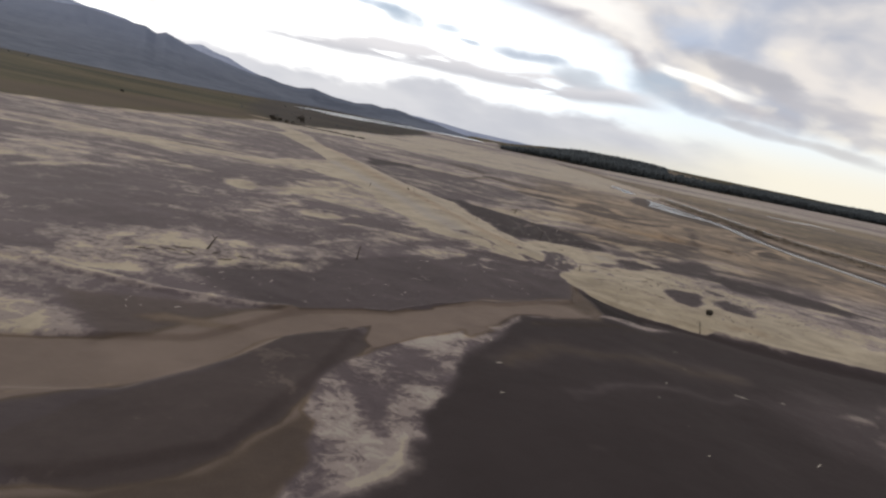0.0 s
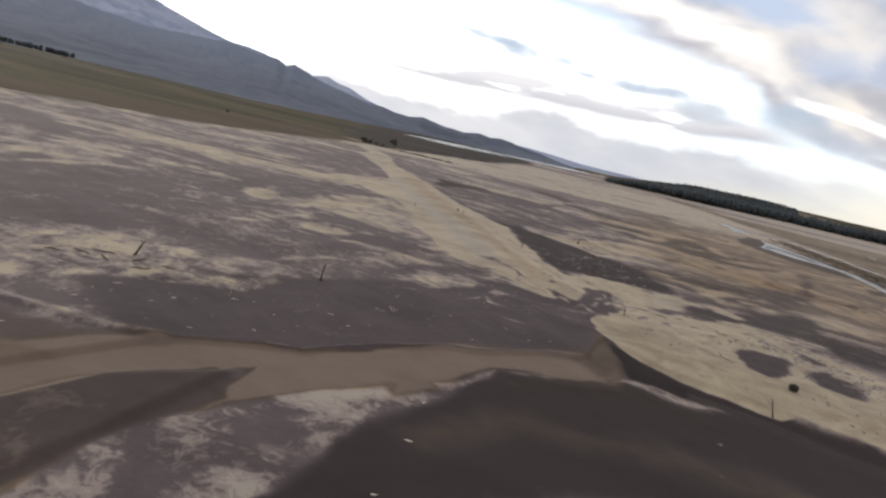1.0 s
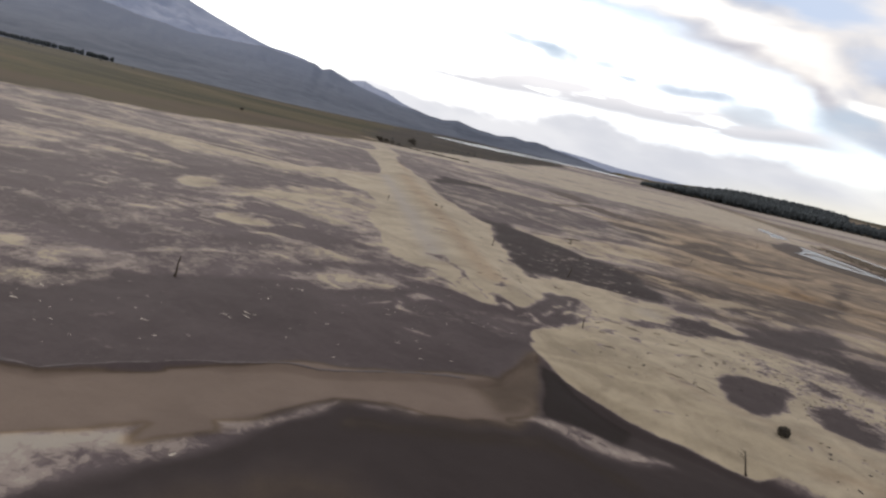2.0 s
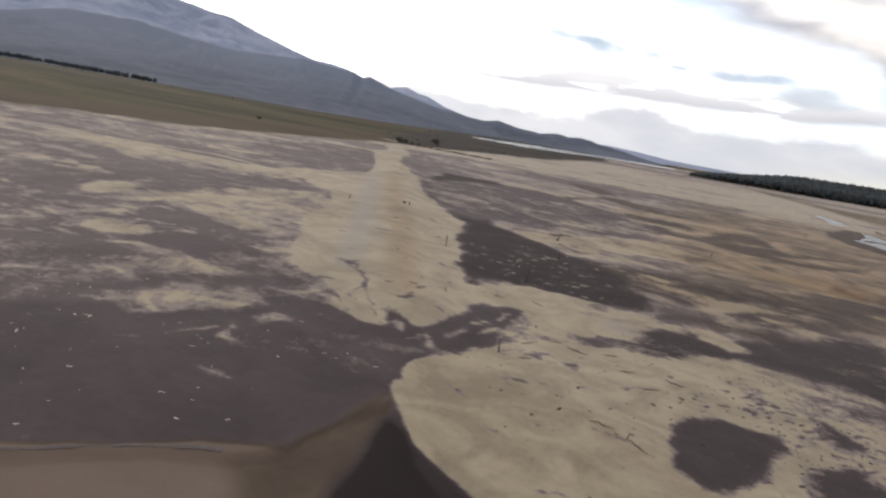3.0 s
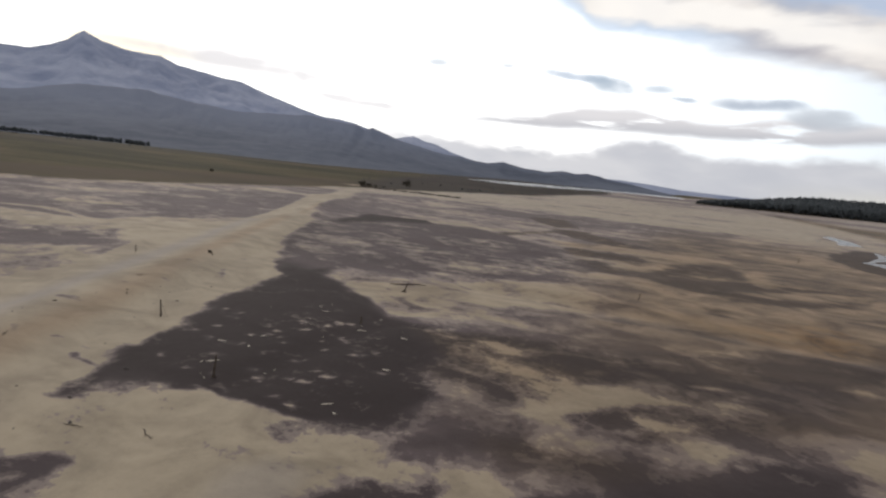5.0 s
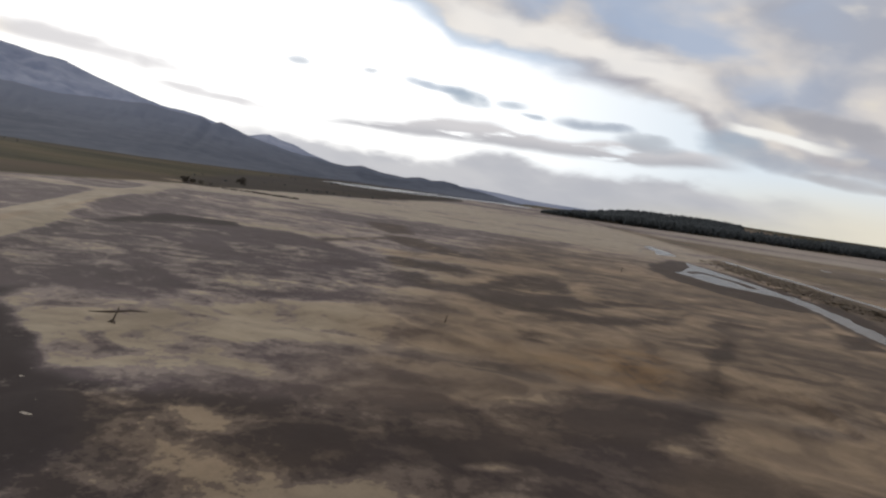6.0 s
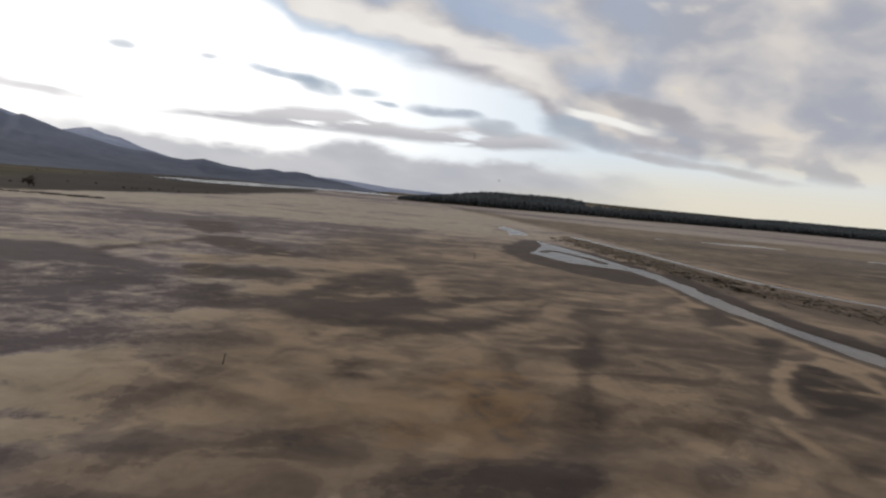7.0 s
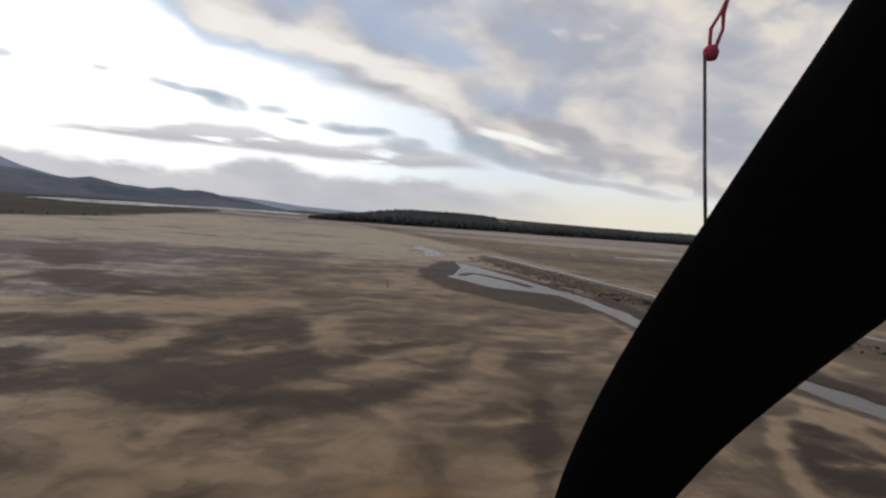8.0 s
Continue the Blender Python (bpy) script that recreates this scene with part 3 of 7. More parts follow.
    b.patch([(225, 440), (275, 425), (284, 386), (293, 342), (400, 300), (470, 380), (380, 425), (316, 440), (297, 478), (255, 498)], 9, 6, 0.9, sand=0.14, veg=0.15, brown=0.45, soft=0.4, pale=0.2)
    b.patch([(140, 880), (190, 640), (363, 560), (494, 540), (640, 520), (1100, 760), (1300, 1180), (1000, 1300), (640, 1170), (385, 1085), (225, 1012), (135, 995)], 26, 14, 1.2, sand=0.42, veg=0.0, brown=0.1, soft=0.6, pale=0.8)
    for pts in ([(210, 520), (300, 505), (420, 480)], [(250, 600), (380, 590), (520, 560)], [(180, 560), (240, 575)]):
        b.stroke(pts, 3.0, 4.0, 4.0, 0.8, sand=0.22, brown=0.4, veg=0.2, pale=0.3)
    b.stroke([(158, 404), (160, 376), (160, 350), (163, 334), (162, 300), (162, 274), (164, 259), (168, 247), (174, 235), (185.5, 189), (211, 103)], 1.1, 0.9, 1.0, vary=0.4, sand=1.2, brown=0.0, veg=0.0, pale=1.0, soft=0.2)
    # grassy veld at the mountain's foot, brown along the shore and dark with scrub higher up
    b.patch([(-180.3, 74), (-186.2, 151.6), (-154.7, 193), (-134.9, 220.3), (-128.2, 261.9), (-123.7, 315.1), (-118, 357.9), (-108, 380.5), (-63.8, 559.2), (-45.6, 1003), (-300, 2600), (-3000, 2600), (-3000, 60)], 4, 5, veg=1.0, sand=0.3, soft=0.8)
    b.patch([(-3000, 60), (-3000, 2600), (-300, 2600), (-380, 1000), (-420, 700), (-520, 420), (-760, 60)], 60, 20, wet=0.5)
    b.stroke([(-225, 74), (-228, 151), (-196, 200), (-172, 235), (-165, 290), (-160, 345), (-150, 400)], 38, 22, 12, brown=0.9)
    b.patch([(-112.4, 379), (-99.2, 371.4), (-34.1, 389.2), (-12.4, 437.4), (-54.2, 467.6), (-87.7, 429.9)], 6, 5, sand=0.95, soft=0.6)
    b.patch([(-141.1, 385.6), (-127.8, 377), (-123.4, 382.9), (-136.6, 396.1)], 2, 2, sand=1.1, veg=0.0)

    b.patch([(-300, 1140), (-205, 1400), (-110, 1610), (80, 1560), (250, 2500), (-400, 2600), (-600, 1300)], 8, 4, veg=1.0, sand=0.2, brown=0.0)
    b.patch([(82, 985), (171, 1007), (227, 1013), (299, 1046), (385, 1087), (495, 1096), (648, 1176), (813, 1239), (996, 1304), (1412, 1250), (3200, 1200), (4200, 3200), (1500, 4500), (200, 2600)], 12, 0, veg=1.0, sand=0.2, rust=0.0)
    b.patch([(418, 1110), (480, 1400), (720, 1330), (572, 1060)], 14, 10, 0.5, veg=0.45, sand=0.50, brown=0.5, soft=0.8)

    # frayed end of the sand tongue
    b.patch([(8.3, 93.5), (10.2, 91.5), (11.9, 90.1), (14.1, 89), (15.6, 89), (15.5, 90.3), (14, 91.9), (12.4, 93.1), (11.6, 94.7), (9.2, 96.9), (6.3, 99.1)], 0.7, 1.2, sand=0.92, soft=0.1, wet=0.0, eddy=0.5)
    b.patch([(13, 93.6), (14.4, 92.5), (16.7, 93.2), (18.4, 92), (19.2, 94), (20.6, 97), (17.2, 99.5), (14.2, 97.6), (12.8, 95.6)], 0.7, 1.0, sand=0.95, soft=0.1, wet=0.0, eddy=0.3)
    b.stroke([(-1, 108), (3, 103.9), (6.4, 100.6), (9.6, 97.3), (12, 94.3)], 1.3, 1.6, 1.0, pale=1.0, sand=0.72, soft=0.7)
    b.stroke([(2.6, 103.8), (5.6, 102.2), (8.4, 100.7), (10.1, 98.8), (11, 96.7), (11.6, 94.9), (12.7, 93.2), (14.1, 91.3)], 0.14, 0.5, 1.4, vary=0.8, sand=0.12, soft=0.2)
    b.stroke([(2.6, 103.8), (4.6, 101.4), (7.3, 99.5)], 0.2, 0.6, 0.8, sand=0.15)
    b.blob(11.3, 92.7, 1.1, 0.7, 0.6, 1.0, -20, sand=0.1)
    for pts, half in (([(16.6, 90.9), (17.4, 91)], 0.2), ([(17.4, 90.9), (18, 89.8)], 0.06), ([(19.7, 91), (20.5, 90), (21.1, 89.1)], 0.15), ([(21, 93.2), (21.9, 95.8)], 0.12)):
        b.stroke(pts, half, 0.35, 0.5, sand=0.95, wet=0.0, soft=0.2, eddy=0.3)
    for cx, cy, l in ((15.1, 96.2, 1.6), (14.8, 98.5, 1.2), (15.5, 100.2, 1.8), (16, 102.9, 1.5), (18.6, 104.6, 1.6), (17.4, 109.8, 1.4), (0.2, 140.4, 2.6), (-8.2, 148.9, 1.6), (7.6, 103.6, 1.8), (10.1, 91.6, 0.8), (9.4, 94.4, 1.2)):
        b.dash(cx, cy, l * 0.7, rnd_turn(cx, cy), 0.14, 0.4, 0.2, sand=0.0)
    # dark mud showing between the blown sand of the west
    for pts, e in (([(-107.4, 225.7), (-87.3, 271.3), (-67.9, 249.7), (-57.2, 225.4), (-39.4, 187.4), (-55.6, 178.9), (-74.6, 183.2)], 3.0), ([(-56.7, 125.9), (-61.4, 138.4), (-46.2, 141.1), (-32.1, 134.6), (-32.3, 122.2), (-36.8, 114)], 2.0), ([(-27.3, 147.2), (-19.6, 141.6), (-17, 131.8), (-34.1, 138.5)], 1.2),
                   ([(-24.7, 106.7), (-19.9, 107.2), (-10.3, 100.5), (-10.4, 98.2)], 1.2), ([(-22.9, 201.8), (-1.5, 205.2), (12.5, 187.5), (9.9, 166.3), (-0.4, 162.7), (-12.1, 173.2)], 3.0), ([(-90.9, 321.1), (-66.8, 349.6), (-46, 303.4), (-63.4, 269)], 4.0)):
        b.patch(pts, e, 3.0, 1.1, sand=0.16, soft=0.4, eddy=0.45)
    for pts, half in (([(-93.1, 151.4), (-74.2, 153.3), (-56.1, 155.9), (-39.5, 157.6)], 1.6), ([(-31, 114.4), (-26.5, 122), (-22.4, 133.1)], 1.4), ([(3.5, 203.9), (22, 206), (41.8, 206), (60.9, 217.7)], 1.2)):
        b.stroke(pts, half, 1.8, 2.5, 0.8, sand=0.78, soft=0.3, eddy=0.5)
    b.stroke([(14.1, 117.4), (10.3, 126.3), (7.8, 133), (-0.5, 154.1)], 0.4, 1.6, 2.0, 0.8, sand=0.5, eddy=0.5, wet=0.3)
    b.stroke([(17.9, 109.6), (21.3, 114), (27.2, 114.1), (31.7, 112.8), (37, 118.6), (34.1, 119.8), (35.2, 128.7), (34.4, 138.7)], 0.2, 1.2, 2.0, 0.8, sand=0.42, eddy=0.5, wet=0.4)
    b.stroke([(-106, 343), (-82.5, 294.1), (-55.4, 235.5), (-33.1, 193.7), (-19.3, 165.9)], 2.6, 1.4, 1.0, sand=1.0, soft=0.2)
    # dark shoal with pale streaks between bar and tongue
    b.patch([(20.5, 94.2), (21.9, 92.1), (24.9, 95), (26.5, 100), (25.1, 103.6), (22.1, 102.8)], 1.0, 1.6, 1.0, sand=0.25, soft=0.15, eddy=0.6)
    for k in range(16):
        q = (k * 0.618) % 1.0
        b.dash(19.8 + 4.6 * q, 89.5 + 9.5 * ((k * 0.381) % 1.0), 0.9 + 1.6 * ((k * 0.23) % 1.0), 62 + 12 * math.sin(k), 0.10 + 0.12 * q, 0.3, 0.1, sand=0.95, wet=0.0)
    # dark heath between the old shore and the lake
    b.patch([(-112.3, 385.6), (-59.4, 558.2), (-43.3, 1002.1), (-300, 2600), (-600, 2600), (-370.8, 1086.7), (-199.5, 539.6), (-154.4, 418.8)], 10, 8, wet=0.75, sand=-0.1, veg=0.75, brown=0.2)
    b.patch([(-112.4, 379), (-94.8, 371.7), (-38.3, 392.2), (-55.2, 407.3), (-88.1, 392.5)], 3, 4, 0.8, sand=0.8, veg=0.0, wet=0.0)
    # western flats: mud pans, tan sheets and thin pale streaks
    b.patch([(-65.1, 77.4), (-58.6, 89.6), (-51.1, 102.5), (-48.4, 121.8), (-35.9, 111.7), (-30.9, 84.5), (-34, 69.8), (-39.4, 61.1), (-46, 54.9)], 3.5, 1.9, 0.4, sand=0.05, soft=0.2, eddy=0.35, brown=0.0)
    b.patch([(-39.6, 47.5), (-38.1, 51.6), (-36.2, 57.2), (-31.8, 65.6), (-23.7, 66.7), (-15.4, 67.8), (-12.2, 62.4), (-20.8, 56.2), (-26.2, 49.5), (-31.8, 47.5), (-38.3, 45.9)], 1.3, 1.6, 0.7, sand=0.52, soft=0.15, eddy=0.7)
    b.patch([(-43.5, 110.1), (-43.4, 118.7), (-36.9, 109.6), (-35.8, 103.4), (-39.8, 103.9)], 1.1, 1.3, 0.4, sand=0.7, soft=0.2)
    b.patch([(-78, 92.5), (-77.2, 97.6), (-72.9, 94.2), (-71.4, 84.7)], 1.1, 1.3, 0.4, sand=0.9, soft=0.2)
    b.stroke([(-65.9, 86.9), (-65, 94.7), (-61.9, 100)], 0.9, 1.1, 1, sand=0.84, soft=0.2)
    b.stroke([(-68.8, 113.7), (-63.9, 119.8), (-53, 115.5)], 0.5, 1.1, 1, sand=0.84, soft=0.2)
    b.stroke([(-96.2, 145.5), (-79.7, 157.2), (-65.3, 161.9), (-51.1, 159.6)], 0.9, 1.1, 1, sand=0.84, soft=0.2)
    b.stroke([(-109.2, 130.6), (-98.7, 134.7), (-90.5, 135)], 0.9, 1.1, 1, sand=0.84, soft=0.2)
    b.stroke([(-69.8, 135.6), (-63.7, 134.8)], 0.7, 1.1, 1, sand=0.84, soft=0.2)
    b.stroke([(-16, 72.9), (-14.5, 76.3), (-11.9, 79.8)], 0.12, 1.1, 1, sand=0.84, soft=0.2)
    b.stroke([(-22.3, 92.5), (-16.9, 94.5)], 0.35, 1.1, 1, sand=0.84, soft=0.2)
    b.stroke([(-29.7, 86.2), (-27.2, 89.7)], 0.2, 1.1, 1, sand=0.84, soft=0.2)
    b.stroke([(-140.5, 188.4), (-129.1, 210.4), (-124, 257.4)], 1.2, 1.1, 1, sand=0.84, soft=0.2)
    b.patch([(-11.7, 85.9), (-9.5, 90.8), (-5, 95.8), (-3.9, 99.3), (-1.3, 94.3), (-2.1, 88), (-7.1, 83.3)], 3.3, 1.9, 0.8, sand=0.52, soft=0.25, eddy=0.7)
    b.patch([(-3.3, 81.2), (-0.2, 84.5), (4.1, 86.5), (5.2, 84.7), (2.9, 80.8), (0.8, 78.8)], 2.6, 1.6, 0.8, sand=0.46, soft=0.25, eddy=0.7)
    b.patch([(-28.7, 104.1), (-27.9, 109.5), (-18.2, 106.3), (-10.6, 105.8), (-6.2, 106.4), (-5, 101.2), (-7.6, 96.1), (-11.8, 92.4), (-19.1, 94.1)], 2.2, 1.6, 0.3, sand=0.06, soft=0.2, eddy=0.45, brown=0.0)
    b.patch([(-55.9, 122.8), (-59.9, 134.2), (-50.5, 141.4), (-41.5, 147.1), (-32.9, 143.5), (-35.5, 131), (-40.1, 120.8), (-43.7, 115.3)], 3.5, 2.4, 0.3, sand=0.06, soft=0.2, eddy=0.45, brown=0.0)
    b.patch([(-79.5, 203.9), (-81.7, 263.7), (-41.8, 196.8), (-42.5, 180.4), (-49.7, 171.5)], 3.5, 1.9, 0.3, sand=0.06, soft=0.2, eddy=0.45, brown=0.0)
    b.patch([(-27.7, 109.7), (-33, 117.9), (-34.4, 126.4), (-29.5, 133.8), (-30.1, 141.7), (-37, 159.2), (-17.1, 135.2), (-19.6, 127.8), (-25.7, 121.5), (-18, 111.1), (-11.8, 108.6), (-12.4, 105.9), (-18.2, 106.3)], 2, 1.6, 0.4, sand=0.64, soft=0.25, eddy=0.55)
    b.patch([(-23.8, 92.8), (-23.3, 96.2), (-19.4, 96.5), (-15.8, 95.8), (-16.9, 93.8), (-19.1, 90.1)], 1.3, 1.3, sand=0.88, soft=0.2, eddy=0.4)
    b.stroke([(-94, 143.9), (-76.1, 149.6), (-56.8, 147.3), (-47.4, 153.5)], 1.0, 2, 1.4, sand=0.8, soft=0.2)
    b.stroke([(-69.8, 138.2), (-61.8, 142)], 0.8, 2, 1.4, sand=0.8, soft=0.2)
    b.stroke([(-30.2, 105.1), (-30.1, 111.1), (-29.6, 115)], 0.4, 2, 1.4, sand=0.8, soft=0.2)
    b.stroke([(-56, 112.5), (-53, 115.5)], 0.6, 2, 1.4, sand=0.8, soft=0.2)
    b.stroke([(5.2, 84.7), (6.5, 88.2), (8.1, 90)], 0.25, 2, 1.4, sand=0.8, soft=0.2)
    # the sand tongue round the old embankment, lobed to the west
    b.patch([(-86.2, 278.6), (-45.8, 203.7), (-38.4, 182), (-41.8, 174.4), (-43, 167.1), (-41.6, 159.4), (-34.3, 155.6), (-26, 148.2), (-20.5, 139.8), (-15.9, 134.3), (-14.6, 125.6), (-11.6, 118.3), (-10, 114.9), (-7.6, 112.9), (-5.2, 107.5), (-2.5, 103.4), (0.4, 99.2), (3.3, 96), (4.8, 96.1), (6.9, 94.5), (9.4, 91.7), (12.1, 89.5), (13.9, 88.8), (15.7, 89.3), (14.4, 91.1), (12.8, 92.7), (14.2, 93), (16.9, 92.2), (18.5, 91.9), (18.1, 93.4), (18.6, 96), (20.1, 98), (20.2, 100.5), (20.8, 102.2), (18.6, 107), (17.4, 108.3), (14.6, 115.5), (11.2, 123.1), (8.3, 131.7), (4.8, 139.6), (3.8, 147.7), (-1.1, 151.8), (-5.3, 155.9), (-8.7, 156.5), (-16, 171.3), (-25.5, 192.1), (-32.7, 203.1), (-38.2, 205.8), (-84.2, 294.8)], 0.5, 0.45, 0.15, sand=1.05, soft=0.2, eddy=0.08, brown=0.0, wet=0.0, pale=0.15)
    b.stroke([(-35.6, 196.5), (-10.9, 148.1), (2.1, 122.8), (10.2, 106.1), (14.1, 98.5)], 2.2, 2, 0.6, 0.1, brown=0.42, soft=0.6)
    b.stroke([(-38.9, 188.9), (-19.5, 152.1), (-7.6, 128.6), (0.1, 112.4), (5.5, 102.2)], 1.5, 1.8, 0.8, 0.1, pale=0.85, sand=0.86, soft=0.5)
    b.stroke([(1.7, 103.7), (4.1, 103.1), (8.1, 99.7), (10.1, 97.4), (11.9, 94.4), (13.5, 92.6)], 0.12, 0.3, 0.6, 0.6, sand=0.05, soft=0.2)
    b.patch([(-39.4, 144.7), (-38.7, 155.7), (-25.8, 146.1), (-28.1, 137.9)], 0.9, 0.9, 0.5, sand=0.14, soft=0.2)
    b.stroke([(15.3, 95.7), (15.4, 97.8)], 0.25, 0.4, 0.7, sand=0.1)
    b.stroke([(15, 99.3), (15.3, 101)], 0.25, 0.4, 0.7, sand=0.1)
    b.stroke([(-1.7, 142.6), (0.9, 139.9)], 0.25, 0.4, 0.7, sand=0.1)
    b.stroke([(12.3, 113.5), (14.4, 112.9)], 0.25, 0.4, 0.7, sand=0.1)
    b.stroke([(10.2, 94.7), (10.8, 96.1)], 0.25, 0.4, 0.7, sand=0.1)
    b.stroke([(5.4, 96), (7, 96.4)], 0.25, 0.4, 0.7, sand=0.1)
    # dark channel between tongue and bar
    b.patch([(16, 89.1), (17.9, 89.2), (19.1, 91.8), (20.2, 94), (20.8, 97.7), (21.3, 101.8), (23.2, 104.5), (24.9, 104.5), (24.7, 100.5), (24.3, 96.6), (24.6, 93.7), (23.2, 90.9), (21.4, 88), (20.7, 85.3), (20.6, 83.2), (22, 80), (17.9, 77.6), (12, 81.1), (11.2, 85.3), (13.3, 87.8)], 0.5, 0.5, 0.4, sand=-0.02, soft=0.2, wet=0.45, eddy=0.2, brown=0.0)
    b.stroke([(23.5, 99.6), (24, 102.4)], 0.15, 0.5, 0.8, sand=0.75, soft=0.1, eddy=0.5)
    b.stroke([(21.7, 95.9), (22.7, 98)], 0.15, 0.5, 0.8, sand=0.75, soft=0.1, eddy=0.5)
    b.stroke([(23.2, 94.6), (23.9, 97.4)], 0.15, 0.5, 0.8, sand=0.75, soft=0.1, eddy=0.5)
    b.stroke([(19, 88.9), (19.5, 90.3)], 0.15, 0.5, 0.8, sand=0.75, soft=0.1, eddy=0.5)
    # splashes of pale sand on the mud below the tongue
    b.patch([(8.9, 82.7), (8.2, 84.4), (8.5, 86.4), (9.9, 87.3), (11, 86.3), (9.7, 84.8)], 0.6, 0.9, 0.7, sand=0.62, soft=0.1, wet=0.0, eddy=0.5)
    b.patch([(8.7, 79.8), (7.4, 82.3), (8.4, 81.9), (9.4, 79.8)], 0.6, 0.9, 0.7, sand=0.62, soft=0.1, wet=0.0, eddy=0.5)
    b.patch([(21.4, 91.4), (21.8, 94.6), (22.3, 94.2), (21.9, 91.8)], 0.6, 0.9, 0.7, sand=0.62, soft=0.1, wet=0.0, eddy=0.5)
    b.patch([(19.8, 89.9), (20.2, 90.3), (21.4, 88.9), (21.3, 88.2)], 0.6, 0.9, 0.7, sand=0.62, soft=0.1, wet=0.0, eddy=0.5)
    b.patch([(16.2, 90.3), (16.6, 91.1), (18.4, 89.6), (18, 89.2)], 0.6, 0.9, 0.7, sand=0.62, soft=0.1, wet=0.0, eddy=0.5)
    b.patch([(10.7, 75.8), (12.1, 76), (13, 75.6), (11.8, 75.3)], 0.6, 0.9, 0.7, sand=0.62, soft=0.1, wet=0.0, eddy=0.5)
    # the great mud pan beside the embankment and its pale bar
    b.patch([(-28.5, 198.3), (-34, 236), (-16.8, 240.1), (-2.8, 224.7), (14.1, 227.4), (26.3, 192.8), (20.8, 185.5), (8.6, 181), (5.6, 165.3), (7.2, 153.5), (10.6, 149.8), (18.1, 144.8), (24.7, 139.6), (31.3, 139.9), (34.8, 136.1), (34.1, 127.6), (35.7, 124.5), (36.8, 122.7), (36.3, 117), (34.3, 114.8), (31.5, 113.8), (27.9, 114.3), (24.8, 114.3), (21.2, 115.3), (17.8, 113.8), (17.9, 108.8), (16.1, 111.1), (13.6, 117.8), (7.5, 133.5), (3.9, 147.9), (-6, 160.2), (-12.7, 169.3)], 1.4, 1.6, 0.4, sand=-0.08, soft=0.08, wet=0.85, eddy=0.25, brown=0.0)
    b.patch([(7.6, 152.4), (15, 156.4), (21, 158), (27.6, 154.8), (34.6, 162.4), (31.8, 150.4), (27.6, 142.5), (24.5, 140.4), (17.8, 145.7), (11.7, 149.6)], 0.8, 0.8, 0.5, sand=0.78, soft=0.25, brown=0.05, wet=0.0)
    b.patch([(22.4, 113.3), (23.5, 114.9), (26.5, 114.8), (28.7, 114.7), (32, 114.2), (26, 111.2)], 0.5, 0.6, 0.4, sand=0.8, soft=0.2, wet=0.0)
    # dark speckled band across the eastern flats
    b.patch([(36.8, 108.3), (38.4, 111.1), (41.8, 112.7), (44.3, 111.9), (47.9, 115.3), (52.6, 120.3), (54.5, 119.9), (58.5, 124.6), (63.6, 127.3), (58.9, 111.9), (55.2, 108.5), (52.8, 108.1), (51, 106.9), (48.1, 106.2), (47, 107.4), (42.7, 106.4), (40, 104), (37.2, 103.4)], 1.4, 1.6, 0.4, sand=-0.02, soft=0.15, wet=0.6, eddy=0.5, brown=0.1)
    b.patch([(31.8, 100.4), (33.7, 103.8), (36.4, 104.3), (37.5, 102.9), (34.9, 101.9), (33.4, 100.2)], 1, 1.3, 0.6, sand=0.1, soft=0.1, eddy=0.7)
    b.patch([(37.8, 139.8), (41.6, 140.4), (43.9, 138.8), (48.2, 141.3), (52.6, 143.9), (56.3, 149.3), (59.5, 153), (65.1, 154.6), (70, 155.8), (75.8, 157.5), (72.9, 148.7), (69.5, 146.2), (66.3, 145.6), (63, 145), (59, 141.5), (55.2, 138.3), (52.8, 138.6), (48.7, 137.5), (46.9, 133.1), (44.2, 131.1), (41.6, 129.6), (37.4, 131.1), (34.2, 131.7), (27.8, 137.2), (30.4, 138.8), (33.6, 139)], 1.8, 1.9, 0.9, sand=0.17, soft=0.25, wet=0.6, eddy=0.7, brown=0.45)
    b.patch([(46.7, 126), (48.6, 128.3), (50.5, 129.5), (50.1, 127.7), (49.6, 126.1), (48.3, 124.7)], 1, 1.3, 0.6, sand=0.08, soft=0.2, wet=0.5, brown=0.4, eddy=0.6)
    b.patch([(50.3, 125.7), (52.7, 127.3), (53.9, 125.7), (50.6, 124)], 1, 1.3, 0.6, sand=0.08, soft=0.2, wet=0.5, brown=0.4, eddy=0.6)
    b.patch([(45, 128.3), (47.7, 131.5), (50.9, 132.8), (52.4, 132.2), (49.8, 129.9), (47.4, 127.5), (45.8, 126.6)], 1.6, 1.3, 0.4, sand=0.8, soft=0.4, brown=0.25)
    b.stroke([(45.9, 153.8), (49.7, 156), (55.5, 158.3), (57.2, 158.5)], 0.9, 2.4, 1.6, sand=0.22, soft=0.4, brown=0.6)
    b.patch([(36.5, 132.2), (43.4, 134.8), (47.5, 135.3), (46, 132.3), (40, 130.4)], 2, 1.9, 0.8, sand=0.18, soft=0.3, wet=0.4, brown=0.5, eddy=0.6)
    b.patch([(54.2, 145.6), (64.2, 156), (73.6, 158.9), (70, 147.6), (61.4, 143.8), (54.7, 140)], 2, 1.9, 0.8, sand=0.18, soft=0.3, wet=0.4, brown=0.5, eddy=0.6)
    b.patch([(42.4, 117.8), (45.7, 119.2), (50.6, 120.8), (48.2, 118.2), (44, 116.6)], 2, 1.9, 0.8, sand=0.18, soft=0.3, wet=0.4, brown=0.5, eddy=0.6)
